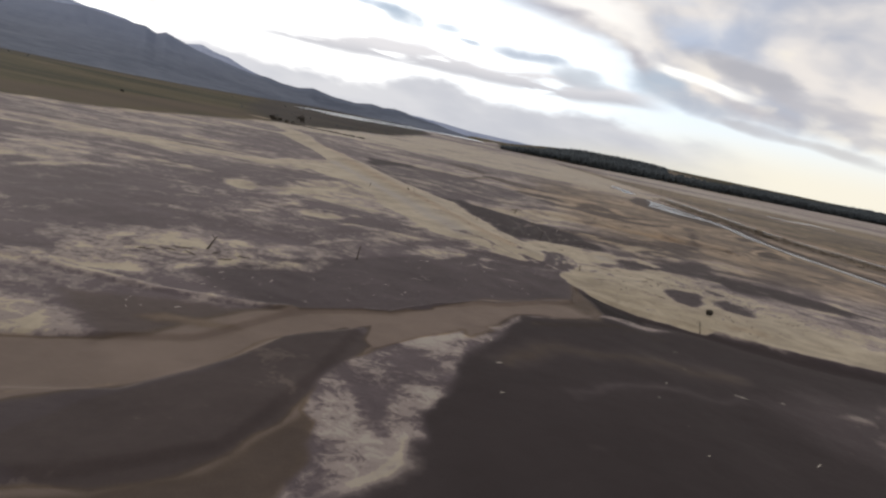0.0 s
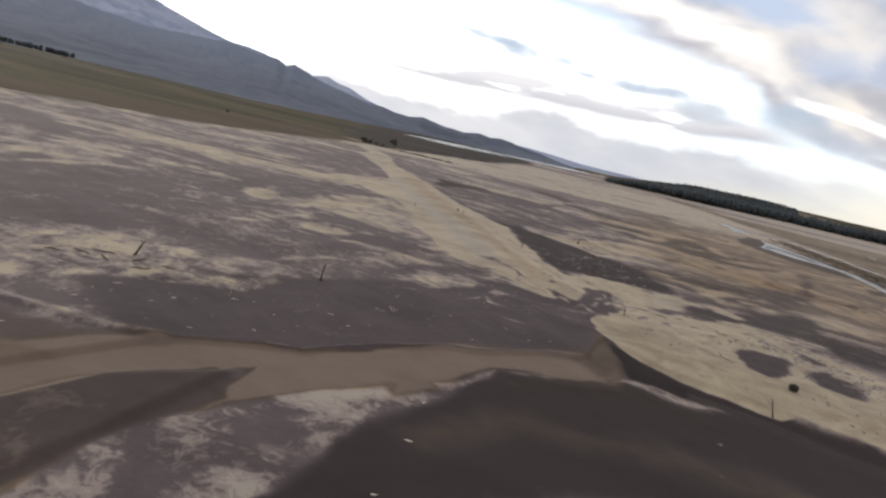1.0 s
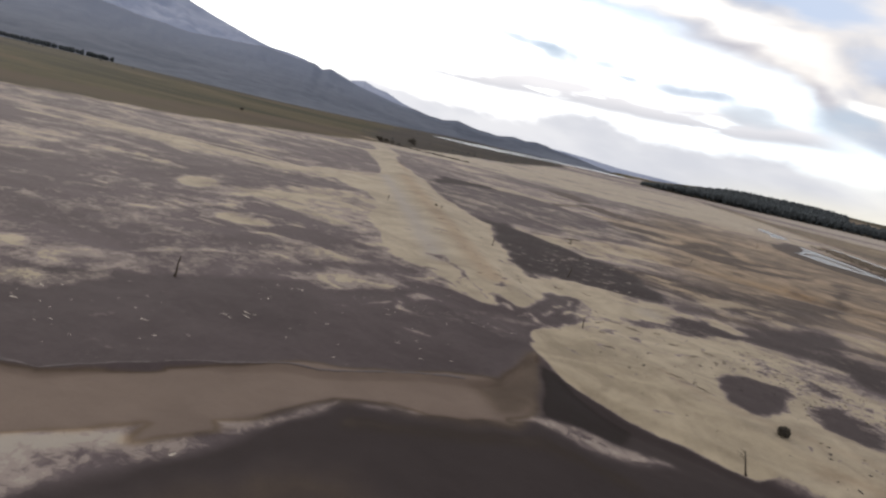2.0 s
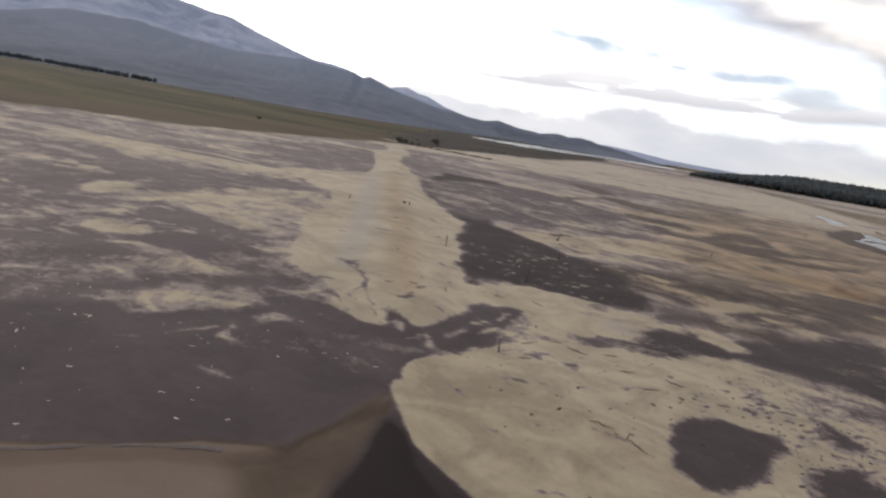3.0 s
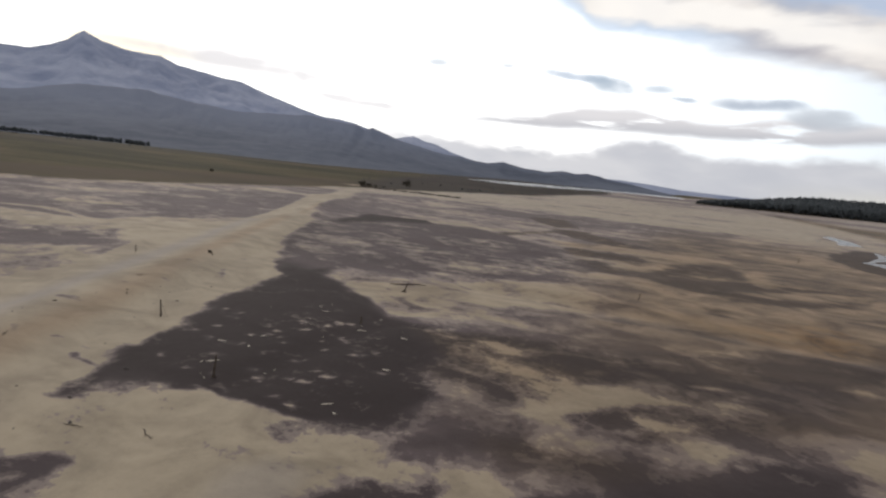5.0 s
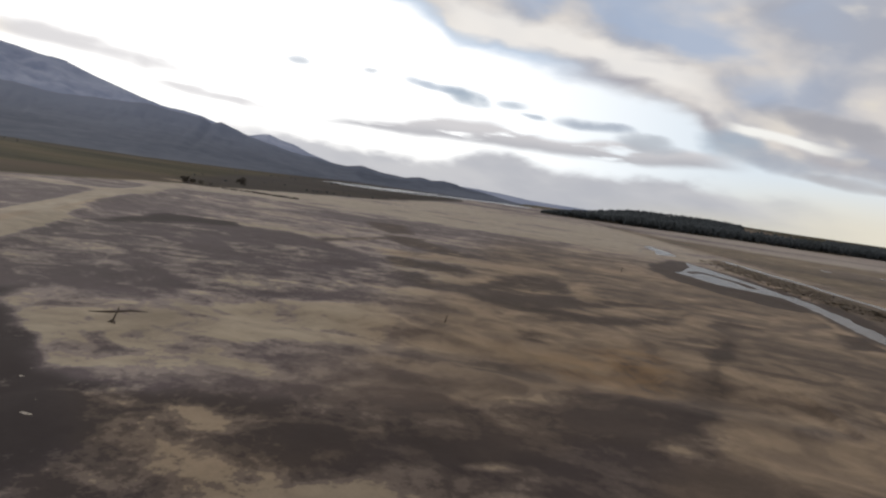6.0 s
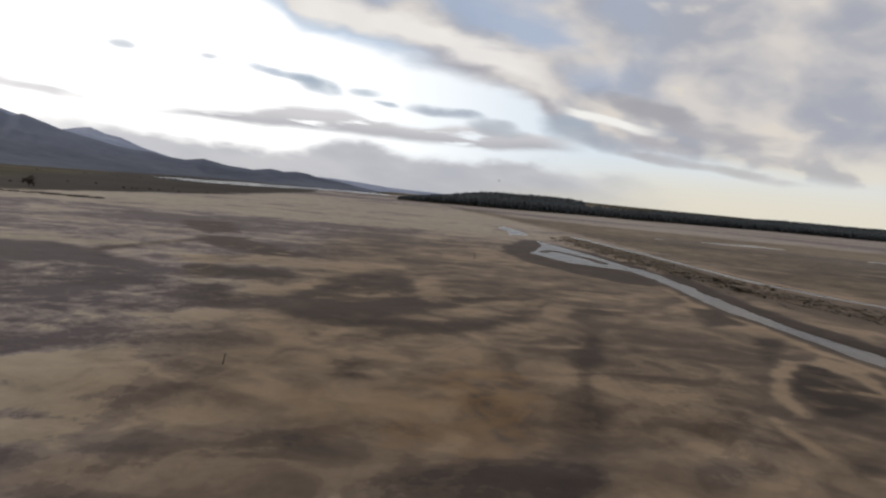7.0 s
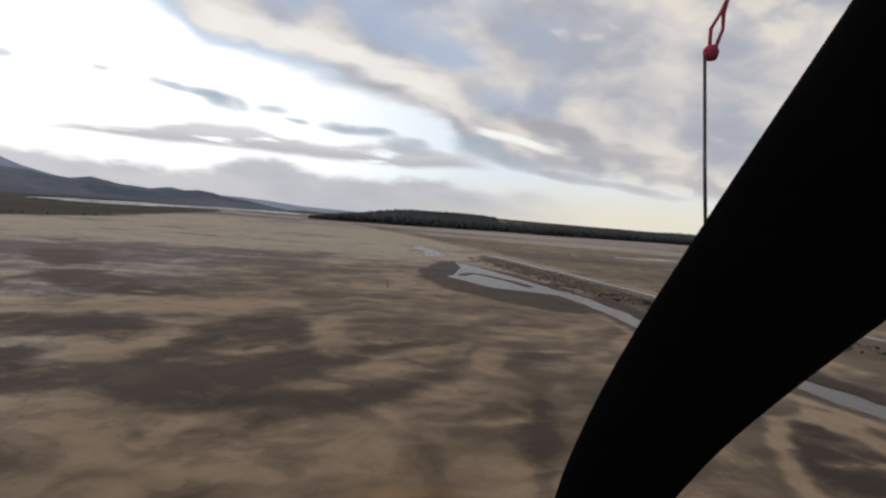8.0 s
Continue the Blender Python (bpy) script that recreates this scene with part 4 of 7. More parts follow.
    # soft dark stains and pale sheets of the eastern flats
    b.patch([(8.3, 152.5), (12.2, 156.8), (18.2, 158.1), (23.7, 160.2), (26.9, 169.4), (35.1, 168.9), (44.1, 165.8), (43.1, 158.8), (38.6, 155.7), (33.3, 155), (34.3, 149.3), (30.7, 145.2), (25.8, 142.5), (22, 144.3), (16.3, 148.5)], 1.6, 1.3, 0.9, sand=0.64, soft=0.3, brown=0.2, wet=0.0, eddy=0.65)
    b.stroke([(33, 160.3), (38.2, 162.4), (42.4, 163)], 0.5, 1.4, 1.3, sand=0.25, soft=0.3)
    b.stroke([(17.7, 194.3), (23, 201.4), (32.6, 199.7), (39.2, 205.8)], 2.0, 2.8, 1.9, sand=0.2, soft=0.35, brown=0.5, wet=0.35, eddy=0.35)
    b.stroke([(8.5, 219.2), (17, 221.7)], 2.0, 2.8, 1.9, sand=0.2, soft=0.35, brown=0.5, wet=0.35, eddy=0.35)
    b.stroke([(34.3, 241.1), (48, 251.6)], 1.6, 2.8, 1.9, sand=0.2, soft=0.35, brown=0.5, wet=0.35, eddy=0.35)
    b.stroke([(26.6, 174.2), (30.6, 182.2)], 1.2, 2.8, 1.9, sand=0.2, soft=0.35, brown=0.5, wet=0.35, eddy=0.35)
    b.stroke([(40.7, 195.4), (46.3, 198.2), (50.4, 193.8)], 1.6, 2.8, 1.9, sand=0.2, soft=0.35, brown=0.5, wet=0.35, eddy=0.35)
    b.stroke([(67.2, 203.2), (79.6, 212.5), (86, 213.3)], 0.9, 2.8, 1.9, sand=0.2, soft=0.35, brown=0.5, wet=0.35, eddy=0.35)
    b.stroke([(63, 186.4), (76.4, 197.3), (81.3, 198.1)], 0.9, 2.8, 1.9, sand=0.2, soft=0.35, brown=0.5, wet=0.35, eddy=0.35)
    b.patch([(66.9, 222.1), (70.2, 223.8), (72.9, 214.7), (73, 209.5), (69.6, 205.8), (67.8, 209.9)], 1.8, 1.6, 0.4, sand=0.74, soft=0.5, brown=0.5, eddy=0.45, wet=0.0)
    b.patch([(50, 209), (52.6, 218.3), (56.6, 226.6), (60.3, 230.9), (66.2, 228.3), (66.7, 216.6), (67.6, 210.5), (69, 206.5), (73.2, 208.7), (79, 213), (84.4, 215.9), (82.5, 211.8), (75.7, 207), (69.9, 201.8), (66.2, 197.6), (62.2, 193.2), (69.1, 192.4), (73.6, 194.1), (77.5, 196.9), (81.1, 201.2), (84.3, 204.9), (85.3, 203.7), (81.2, 196.9), (76.5, 192.4), (72.9, 190.1), (68.7, 187.4), (65.1, 185.7), (62.2, 184.7), (60, 186.5), (56.9, 188.4), (53.8, 189.7), (49.9, 191.8), (49.1, 193.2), (51.3, 196.4), (51.9, 200.1), (49.5, 202)], 2, 1.4, 0.7, sand=0.15, soft=0.4, brown=0.62, wet=0.45, eddy=0.5)
    b.patch([(55.3, 208.9), (59.2, 212.6), (63.9, 208.8), (61.7, 202.6), (58.6, 200.3), (55.7, 202.3)], 2.4, 1.6, 0.8, sand=0.34, soft=0.4, brown=0.6, eddy=0.7)
    b.patch([(27.6, 221.4), (30.6, 225.9), (36.8, 225), (44.5, 224.4), (47.5, 217.6), (43.9, 212.5), (37.9, 213.2), (31.7, 212.5)], 2.4, 2.2, 0.8, sand=0.15, soft=0.4, brown=0.62, wet=0.45, eddy=0.5)
    b.patch([(16.5, 270.6), (26.9, 270.5), (36.7, 256.4), (47.4, 245.5), (44.3, 238.6), (34.4, 244.8), (22.4, 254.9)], 2.4, 2.2, 0.8, sand=0.15, soft=0.4, brown=0.62, wet=0.45, eddy=0.5)
    b.patch([(34, 207.6), (39.6, 203.5), (43.4, 199.8), (43.8, 193.2), (41.3, 191.9)], 2.4, 2.2, 0.8, sand=0.15, soft=0.4, brown=0.62, wet=0.45, eddy=0.5)
    b.patch([(-2.8, 308.7), (11.1, 314.7), (22.4, 282), (16.5, 276.3), (6, 289.6)], 2.4, 2.2, 0.8, sand=0.15, soft=0.4, brown=0.62, wet=0.45, eddy=0.5)
    b.patch([(22.3, 233), (35.2, 242), (52.6, 240.7), (67.5, 244.6), (67.3, 235.8), (54.1, 228.3), (42.8, 228.3), (26, 224.9)], 2.4, 1.9, 0.4, sand=0.76, soft=0.5, brown=0.5, eddy=0.45, wet=0.0)
    b.patch([(84.5, 187), (88.9, 191.5), (88.5, 188.3), (84.2, 180.9), (82.4, 176.2), (81.5, 177.1), (82.4, 181)], 1.6, 1.3, 0.5, sand=0.15, soft=0.4, brown=0.62, wet=0.45, eddy=0.5)
    b.patch([(91.5, 206.6), (97.8, 209.9), (103.1, 211.9), (98.1, 205.6), (90.9, 201.5)], 1.6, 1.3, 0.6, sand=0.15, soft=0.4, brown=0.62, wet=0.45, eddy=0.5)
    b.patch([(48.8, 186.9), (55.1, 187.2), (60.3, 184.2), (65.9, 184), (69.7, 180.7), (65.7, 177.5), (59.5, 178.8), (53.2, 180.9)], 4, 1.9, 0.6, sand=0.46, soft=0.6, brown=0.62, eddy=0.5)
    b.patch([(32.5, 201.5), (37.8, 208.4), (41, 197.1), (38.8, 191.3), (38.5, 186.9), (35.5, 191.7)], 1.6, 1.6, 0.6, sand=0.12, soft=0.3, wet=0.5, brown=0.35, eddy=0.5)
    b.patch([(13, 197.2), (21, 196.7), (27.1, 188.8), (28.9, 181.6), (23.2, 181.8)], 1.6, 1.6, 0.6, sand=0.12, soft=0.3, wet=0.5, brown=0.35, eddy=0.5)
    b.patch([(53, 159.1), (55.4, 161.2), (58.3, 161.6), (57.9, 158.2), (54, 157.7)], 2, 1.6, 0.6, sand=0.15, soft=0.4, brown=0.62, wet=0.45, eddy=0.5)
    b.patch([(57.7, 174.8), (59.6, 177.3), (61.2, 175.6), (60.3, 171.5), (58.4, 171.6)], 1.6, 1.4, 0.6, sand=0.15, soft=0.4, brown=0.62, wet=0.45, eddy=0.5)
    b.patch([(31.2, 169.6), (34.1, 173.2), (39.1, 176.1), (42.4, 170.4), (42.9, 165.5), (38.2, 165.9), (34.3, 165)], 1.6, 1.3, 0.8, sand=0.66, soft=0.35, brown=0.25, eddy=0.55)
    b.stroke([(-4.6, 223.7), (6.9, 222.1), (12.2, 241.1), (21.1, 267.9), (29.1, 252.5)], 1.6, 3, 1.9, sand=0.2, soft=0.4, brown=0.62, wet=0.45, eddy=0.3)
    b.stroke([(33.2, 218.4), (40.1, 215.9), (46.1, 212.1)], 1.2, 2.4, 1.6, sand=0.2, soft=0.4, brown=0.62, wet=0.45, eddy=0.3)
    # the old runnel, the pond ring and sandy streaks beside the stream
    b.patch([(82.9, 183.9), (87.8, 189.8), (86.7, 183.6), (82.7, 176.2), (80.7, 170), (79.1, 165), (76.8, 163.7), (78.6, 169.6), (81.2, 175.9)], 1.3, 1.1, 0.5, sand=0.15, soft=0.4, brown=0.62, wet=0.45, eddy=0.5)
    b.patch([(86.3, 180.5), (94.7, 184.2), (101.9, 181.5), (95.9, 172.2), (87.3, 167.1), (81.7, 167.6)], 3.2, 1.9, 0.5, sand=0.36, soft=0.5, brown=0.5, eddy=0.45, wet=0.0)
    b.patch([(115.9, 217), (122.1, 216.7), (118.6, 205.5), (109.8, 202)], 1.3, 1.3, 0.5, sand=0.12, wet=0.5, soft=0.4, brown=0.5)
    b.patch([(113.7, 196), (117.5, 195.5), (113.5, 189.3), (106.7, 183.5), (106, 184.4)], 1, 1.1, 0.5, sand=0.14, wet=0.5, soft=0.4, brown=0.5)
    b.patch([(109.9, 186.2), (112, 185.5), (116.9, 187), (118.6, 184.7), (116.2, 178.5), (111.4, 173.7), (114.2, 179.9), (113.1, 182.6), (110.8, 183.2), (104, 176.5), (100.5, 171.4), (98.2, 167.3), (97, 167.8), (99.7, 172.7), (102.9, 178)], 0.8, 1, 0.6, sand=0.7, soft=0.45, brown=0.3, wet=0.0)
    b.patch([(107.2, 180.6), (112, 183.8), (114, 182.8), (112.2, 177.8), (112.2, 173.8), (106.6, 168.4), (101.7, 167.2), (99.9, 168.1), (101.1, 171.5), (103.2, 175.6)], 0.8, 0.8, 0.5, sand=0.06, wet=0.7, soft=0.3, brown=0.4, eddy=0.5)
    b.stroke([(94.4, 167.5), (93.6, 163.6), (94.1, 160.8), (94, 158.4)], 0.6, 1, 1, sand=0.8, soft=0.4)
    b.stroke([(94.3, 169), (93, 164), (92.8, 161.4)], 0.4, 1.1, 1, sand=0.1, soft=0.4, wet=0.4)
    b.patch([(86.6, 165.9), (92.7, 168.4), (92.6, 166.1), (89.8, 164.2), (86.3, 163.8)], 1.4, 1.1, 0.5, sand=0.26, soft=0.4, brown=0.62, wet=0.45, eddy=0.5)
    b.patch([(84, 160.8), (87.1, 162.9), (92.1, 162.9), (88.2, 157.9), (82.6, 155.4), (81.8, 156)], 1, 1, 0.3, sand=0.54, soft=0.5, brown=0.5, eddy=0.45, wet=0.0)
    # the brown river: one smooth band under the cut bank, thinning out towards the bar
    b.patch([(1.6, 57.6), (2.5, 58.6), (4.3, 60.2), (6.4, 61.9), (7.6, 62.6), (9, 63.2), (10.3, 64), (11.9, 65.4), (13.8, 67.1), (15.8, 68.5), (17.4, 69.1), (18.4, 69.5), (19.6, 70.4), (21.4, 69.9), (22.6, 67.9), (21.8, 66.5), (19.3, 64.6), (16.7, 63.2), (14.4, 63.3), (11.2, 61.1), (9.9, 58.9), (8.8, 56.9), (6.5, 54.6)], 0.3, 0.15, 0.1, sand=0.2, brown=1.0, soft=1.0, wet=0.0, eddy=0.0, pale=0.1)
    b.patch([(-17.8, 40.9), (-14.8, 44), (-11, 47.7), (-7.4, 50.4), (-4.5, 51.8), (-3, 52.6), (-0.6, 51.5), (1, 48.4), (-1, 45.9), (-3.2, 44.2), (-4, 44.2), (-4.3, 47.8), (-5.9, 47), (-9.1, 43.5), (-10.6, 40), (-12.5, 36.8)], 0.5, 0.3, 0.1, sand=0.24, brown=1.0, soft=1.0, wet=0.0, eddy=0.0, pale=0.1)
    b.patch([(18.5, 69.3), (20.2, 71.7), (21.1, 74.6), (21.4, 79.3), (22, 79.4), (23.2, 76.5), (23.5, 72.8), (23.4, 69.7), (22.5, 67.7), (21, 66.8)], 1.3, 0.3, 0.1, sand=0.14, brown=0.66, soft=1.0, wet=0.0, eddy=0.0)
    b.patch([(23.1, 77.6), (23.8, 77.1), (25.7, 74.8), (28.4, 73.3), (30.3, 72.7), (29.6, 70.3), (27.1, 69.3), (24.4, 69), (23.8, 69.6), (23.9, 73.1)], 0.9, 0.3, 0.1, sand=-0.1, brown=0.1, soft=0.9, wet=1.7, eddy=0.0)
    b.patch([(-29.2, 42.7), (-24.2, 43.8), (-18.5, 45.6), (-14.8, 45.7), (-17.4, 41.1), (-18.9, 37.7), (-21.5, 35.2)], 1.2, 0.8, 0.3, sand=0.08, brown=0.35, soft=0.7, wet=0.2, eddy=0.2, pale=0.0)
    b.patch([(-21.7, 35.4), (-19, 37.9), (-17.6, 41.3), (-14.8, 45.8), (-11.4, 48.4), (-7.6, 49.8), (-4.1, 51.1), (4, 59.2), (4.9, 52.4), (-1.1, 47.6), (-4, 46.5), (-7.6, 45.2), (-10.3, 42.3), (-11.6, 40.6), (-12.7, 37.3), (-13.9, 34.1), (-15.2, 32), (-16.5, 30.3)], 0.9, 0.5, 0.2, sand=0.2, brown=1.0, soft=1.0, wet=0.0, eddy=0.0, pale=0.0)
    b.patch([(-21.4, 40.1), (-19.8, 41.8), (-17, 42.2), (-13.8, 42), (-16, 40.8), (-18.8, 40.1)], 0.7, 0.7, 0.4, sand=0.34, brown=0.7, soft=0.8, wet=0.0)
    # dark island, crackled silt and its pale runnel
    b.patch([(-16.3, 20.2), (-12.8, 21.7), (-9.3, 24.2), (-7, 29.1), (-5.8, 32.1), (-4.6, 29.3), (-4.3, 27), (-5, 24.4), (-5.8, 20), (-15.4, 16)], 0.8, 0.6, 0.2, sand=0.06, brown=0.55, soft=0.8, wet=0.3, eddy=0.0, pale=0.0)
    b.patch([(-4.1, 48.5), (-5.7, 46), (-10.1, 42), (-11.2, 37.5), (-13.5, 33.5), (-15.3, 30.6), (-17.6, 27.8), (-18.8, 25.1), (-19.2, 23.6), (-17.9, 22.1), (-15.8, 21.7), (-13, 21.9), (-11, 23), (-9.7, 24.4), (-8.1, 27.7), (-7, 30.3), (-6.6, 33.6), (-6.2, 37.9), (-5, 40.6), (-4, 45.3)], 0.3, 0.5, 0.2, sand=0.0, brown=0.3, soft=0.5, wet=0.55, eddy=0.05, pale=0.0)
    b.patch([(-5.1, 47.1), (-4.7, 48), (-4, 47.3), (-4.1, 46.2), (-4.7, 46.4)], 0.2, 0.3, 0.2, sand=0.05, brown=0.1, soft=0.4, wet=0.2)
    b.patch([(-12.3, 36.6), (-10.9, 39.6), (-9, 43.3), (-5.8, 46.8), (-4.5, 46.1), (-3.3, 44.1), (-4.8, 41.2), (-5.7, 38), (-6.5, 35.5), (-7.1, 32.5)], 0.3, 0.4, 0.2, sand=0.0, brown=0.3, soft=0.5, wet=0.5, eddy=0.1, pale=0.0)
    b.patch([(-6.4, 32), (-6.4, 34.2), (-5.8, 37.5), (-5.2, 39.5), (-4.6, 41.4), (-2.9, 43.8), (-1, 45.8), (1.1, 44.9), (2.1, 42.5), (3.2, 41.6), (3.2, 39.8), (2.5, 37.8), (2.9, 35.8), (-5.3, 31.2)], 0.4, 0.6, 0.5, sand=0.24, brown=0.0, eddy=0.75, soft=0.65, pale=0.8, wet=0.0)
    b.patch([(-3.4, 41.4), (-1.9, 44.7), (1.9, 48.8), (4, 48.5), (2.7, 42.7), (3.5, 40.8), (2.9, 37.6), (1.4, 34.8), (1.1, 32.1), (0.6, 29.2), (0.7, 28.4), (-0.7, 26.6), (-2.7, 24.5), (-3.9, 22.8), (-5.5, 21.9), (-5.1, 24.7), (-4, 27.1), (-4.8, 28.6), (-5, 31.9), (-5.2, 34.2), (-4.5, 38.2)], 0.4, 0.5, 0.5, sand=0.28, brown=0.0, eddy=0.75, soft=0.65, pale=0.8, wet=0.0)
    b.patch([(-2.9, 43.2), (-0.9, 45.8), (2.3, 49.2), (5.9, 51), (8.4, 54.6), (10.1, 57.3), (9.4, 53.9), (7.7, 50.7), (4.7, 47.5), (2.6, 45.1), (0.3, 43.1), (-1.9, 42.3)], 0.6, 0.6, 0.5, sand=0.2, brown=0.0, eddy=0.7, soft=0.5, pale=0.9, wet=0.1)
    b.patch([(-5.1, 39.3), (-4, 41.6), (-2.2, 42.9), (-0.2, 43.8), (1.1, 43.6), (2.1, 42.5), (1.1, 39.9), (0, 38.6), (-1.6, 38.1), (-3.5, 38.4)], 0.4, 0.5, 0.5, sand=0.36, brown=0.0, eddy=0.75, soft=0.6, pale=0.6, wet=0.0)
    b.stroke([(2.9, 42.2), (3.4, 40.3), (2.5, 37.3), (1.3, 34.5), (1, 31.9), (0.6, 29.1), (-0.8, 27), (-2.8, 24.8), (-4.1, 23.3)], 0.15, 0.3, 0.35, 0.2, sand=0.56, pale=0.3, eddy=0.2, soft=0.6, brown=0.0, wet=0.0)
    b.stroke([(3.1, 42.2), (3.2, 40.8), (2.7, 39.5), (2.1, 37.9), (2.1, 36.5), (2, 35.4)], 0.22, 0.3, 0.35, 0.2, sand=0.52, pale=0.8, eddy=0.2, soft=0.5, brown=0.0, wet=0.0)
    b.stroke([(-3.4, 39.5), (-2.5, 40.6), (-0.5, 41.4)], 0.09, 0.2, 0.7, 0.3, sand=0.02, soft=0.3, eddy=0.2)
    b.stroke([(-4, 36.6), (-2.2, 37.2), (-0.5, 37.5)], 0.09, 0.2, 0.7, 0.3, sand=0.02, soft=0.3, eddy=0.2)
    b.stroke([(-1.7, 35.9), (-0.1, 36.6), (0.9, 37.8)], 0.09, 0.2, 0.7, 0.3, sand=0.02, soft=0.3, eddy=0.2)
    b.stroke([(-1.7, 39), (-0.5, 40.3), (1, 40.8)], 0.09, 0.2, 0.7, 0.3, sand=0.02, soft=0.3, eddy=0.2)
    b.stroke([(-4.5, 34.2), (-2.6, 34.9), (-1.1, 34.9)], 0.09, 0.2, 0.7, 0.3, sand=0.02, soft=0.3, eddy=0.2)
    b.stroke([(-16.2, 30.4), (-15.2, 32), (-13.9, 34.1), (-12.7, 37.3), (-11.6, 40.6), (-10.3, 42.3)], 0.07, 0.3, 0.3, 0.3, sand=0.5, soft=0.5, brown=0.3, eddy=0.3)
    b.patch([(-4.9, 33.5), (-4.4, 37.3), (-2.8, 41.8), (-0.4, 46.5), (5.1, 52.8), (5.5, 50.2), (4.4, 43.4), (3.7, 40.6), (3.6, 38.3), (2.1, 36.1), (2.1, 31.5), (-4.5, 29.1), (-4.6, 30.9)], 0.6, 0.7, 0.4, sand=0.34, brown=0.0, eddy=0.7, soft=0.55, pale=0.85, wet=0.0)
    b.patch([(-1, 30.4), (-2.2, 34.6), (-2.1, 36.9), (-0.9, 35.1), (-0.4, 32.5), (0.1, 30.8)], 0.4, 0.5, 0.3, sand=0.1, eddy=0.3, soft=0.5, pale=0.5)
    b.patch([(-1.6, 43.3), (1.7, 47.6), (5, 49.9), (3.9, 45), (0.7, 40.8), (-0.9, 40.9)], 0.7, 0.7, 0.4, sand=0.2, eddy=0.6, soft=0.6, pale=0.9)
    b.patch([(23.4, 67.7), (25.6, 68.5), (27.9, 69), (31.1, 69.2), (33.4, 69.3), (30.7, 67.5), (28.4, 66.8), (26.4, 67), (24.6, 67.2)], 0.8, 0.8, 0.5, sand=0.08, brown=0.1, eddy=0.8, soft=0.5, pale=0.9, wet=0.2)
    # lilac silt drifts along the river's dark side
    b.patch([(7.4, 54.9), (8.9, 55.8), (9.3, 56.5), (10, 57.9), (10.7, 59.5), (11.7, 60.9), (11.5, 59.3), (10.7, 57.6), (9.9, 56.1), (8.2, 54.4)], 0.4, 0.5, 0.4, sand=0.32, soft=0.9, pale=0.95, brown=0.1, wet=0.0, eddy=0.3)
    b.patch([(12.6, 61.3), (14.4, 62.4), (14.5, 61.9), (13.3, 61.1)], 0.4, 0.5, 0.4, sand=0.32, soft=0.9, pale=0.95, brown=0.1, wet=0.0, eddy=0.3)
    b.patch([(14.1, 62.8), (16.6, 63.3), (16.2, 62.9), (14.7, 62.5)], 0.4, 0.5, 0.4, sand=0.32, soft=0.9, pale=0.95, brown=0.1, wet=0.0, eddy=0.3)
    b.stroke([(21.8, 66.5), (23.4, 67.7), (24.9, 68.1), (26, 67.3), (27.3, 67.2), (29.1, 67.7), (31.2, 68.9), (33, 69.4)], 0.14, 0.5, 0.4, 0.4, sand=0.36, soft=0.8, pale=0.9, wet=0.0, brown=0.1, eddy=0.3)
    b.stroke([(24.7, 68), (26.9, 68.9), (28.9, 69.1), (31.1, 69.6)], 0.08, 0.5, 0.4, 0.4, sand=0.36, soft=0.8, pale=0.9, wet=0.0, brown=0.1, eddy=0.3)
    b.stroke([(27.1, 66.9), (29.1, 68.1), (30.8, 69)], 0.12, 0.5, 0.4, 0.4, sand=0.36, soft=0.8, pale=0.9, wet=0.0, brown=0.1, eddy=0.3)
    # the bar's clean tip and its western rim
    b.patch([(20.7, 82.8), (20.8, 84.9), (22, 87.1), (23.8, 90), (25.6, 94.2), (27.5, 89.3), (31.9, 86.5), (36, 81.4), (40.1, 78.9), (42.5, 76.6), (44.2, 75.4), (39.3, 71.9), (36.8, 72.5), (34.5, 73.3), (32.7, 73.6), (30.5, 74.3), (28.4, 75.3), (25.2, 76.7), (23.3, 78.7), (21.6, 80.6)], 0.3, 0.2, 0.1, sand=1.12, soft=0.15, eddy=0.0, wet=0.0, brown=0.0, pale=0.0)
    b.patch([(21.8, 81.2), (20.9, 83.6), (21.1, 85.9), (22.9, 88.3), (24.3, 90.5), (24.7, 92.3), (26.5, 91.2), (29.2, 88.4), (32.5, 86.8), (34.9, 82.5), (25.5, 77.3), (24.1, 78.5), (22.9, 79.7)], 0.3, 0.2, 0.1, sand=1.12, soft=0.15, eddy=0.0, wet=0.0, brown=0.0, pale=0.0)
    # crisp dark mud patches that lie open in the bar
    b.patch([(38.8, 87.2), (40.4, 89.9), (43.4, 91.5), (45.8, 91.9), (46.2, 89.5), (44.8, 86.7), (42.8, 84.5), (41.6, 82.2), (40.5, 82), (39, 83.6)], 1, 1.3, 0.6, sand=-0.14, soft=0.05, eddy=0.45, wet=0.6, brown=0.0)
    b.patch([(47, 87.1), (49.6, 90.8), (50.8, 89.4), (52.9, 88.4), (53.2, 86.2), (51.7, 82.2), (49.5, 82.6), (47.3, 84)], 1, 1.3, 0.6, sand=-0.14, soft=0.05, eddy=0.45, wet=0.6, brown=0.0)
    b.patch([(48.9, 95.3), (50.5, 96.2), (51.9, 94.5), (50.1, 92.9)], 1, 1.3, 0.6, sand=-0.14, soft=0.05, eddy=0.45, wet=0.6, brown=0.0)
    b.patch([(31.9, 100.2), (32.8, 102.3), (34, 103.7), (35.8, 104.5), (37.1, 104), (35.1, 102.4), (33.8, 100.5), (32.9, 99.7)], 0.7, 1.0, 0.6, sand=0.0, soft=0.05, eddy=0.5, wet=0.2)
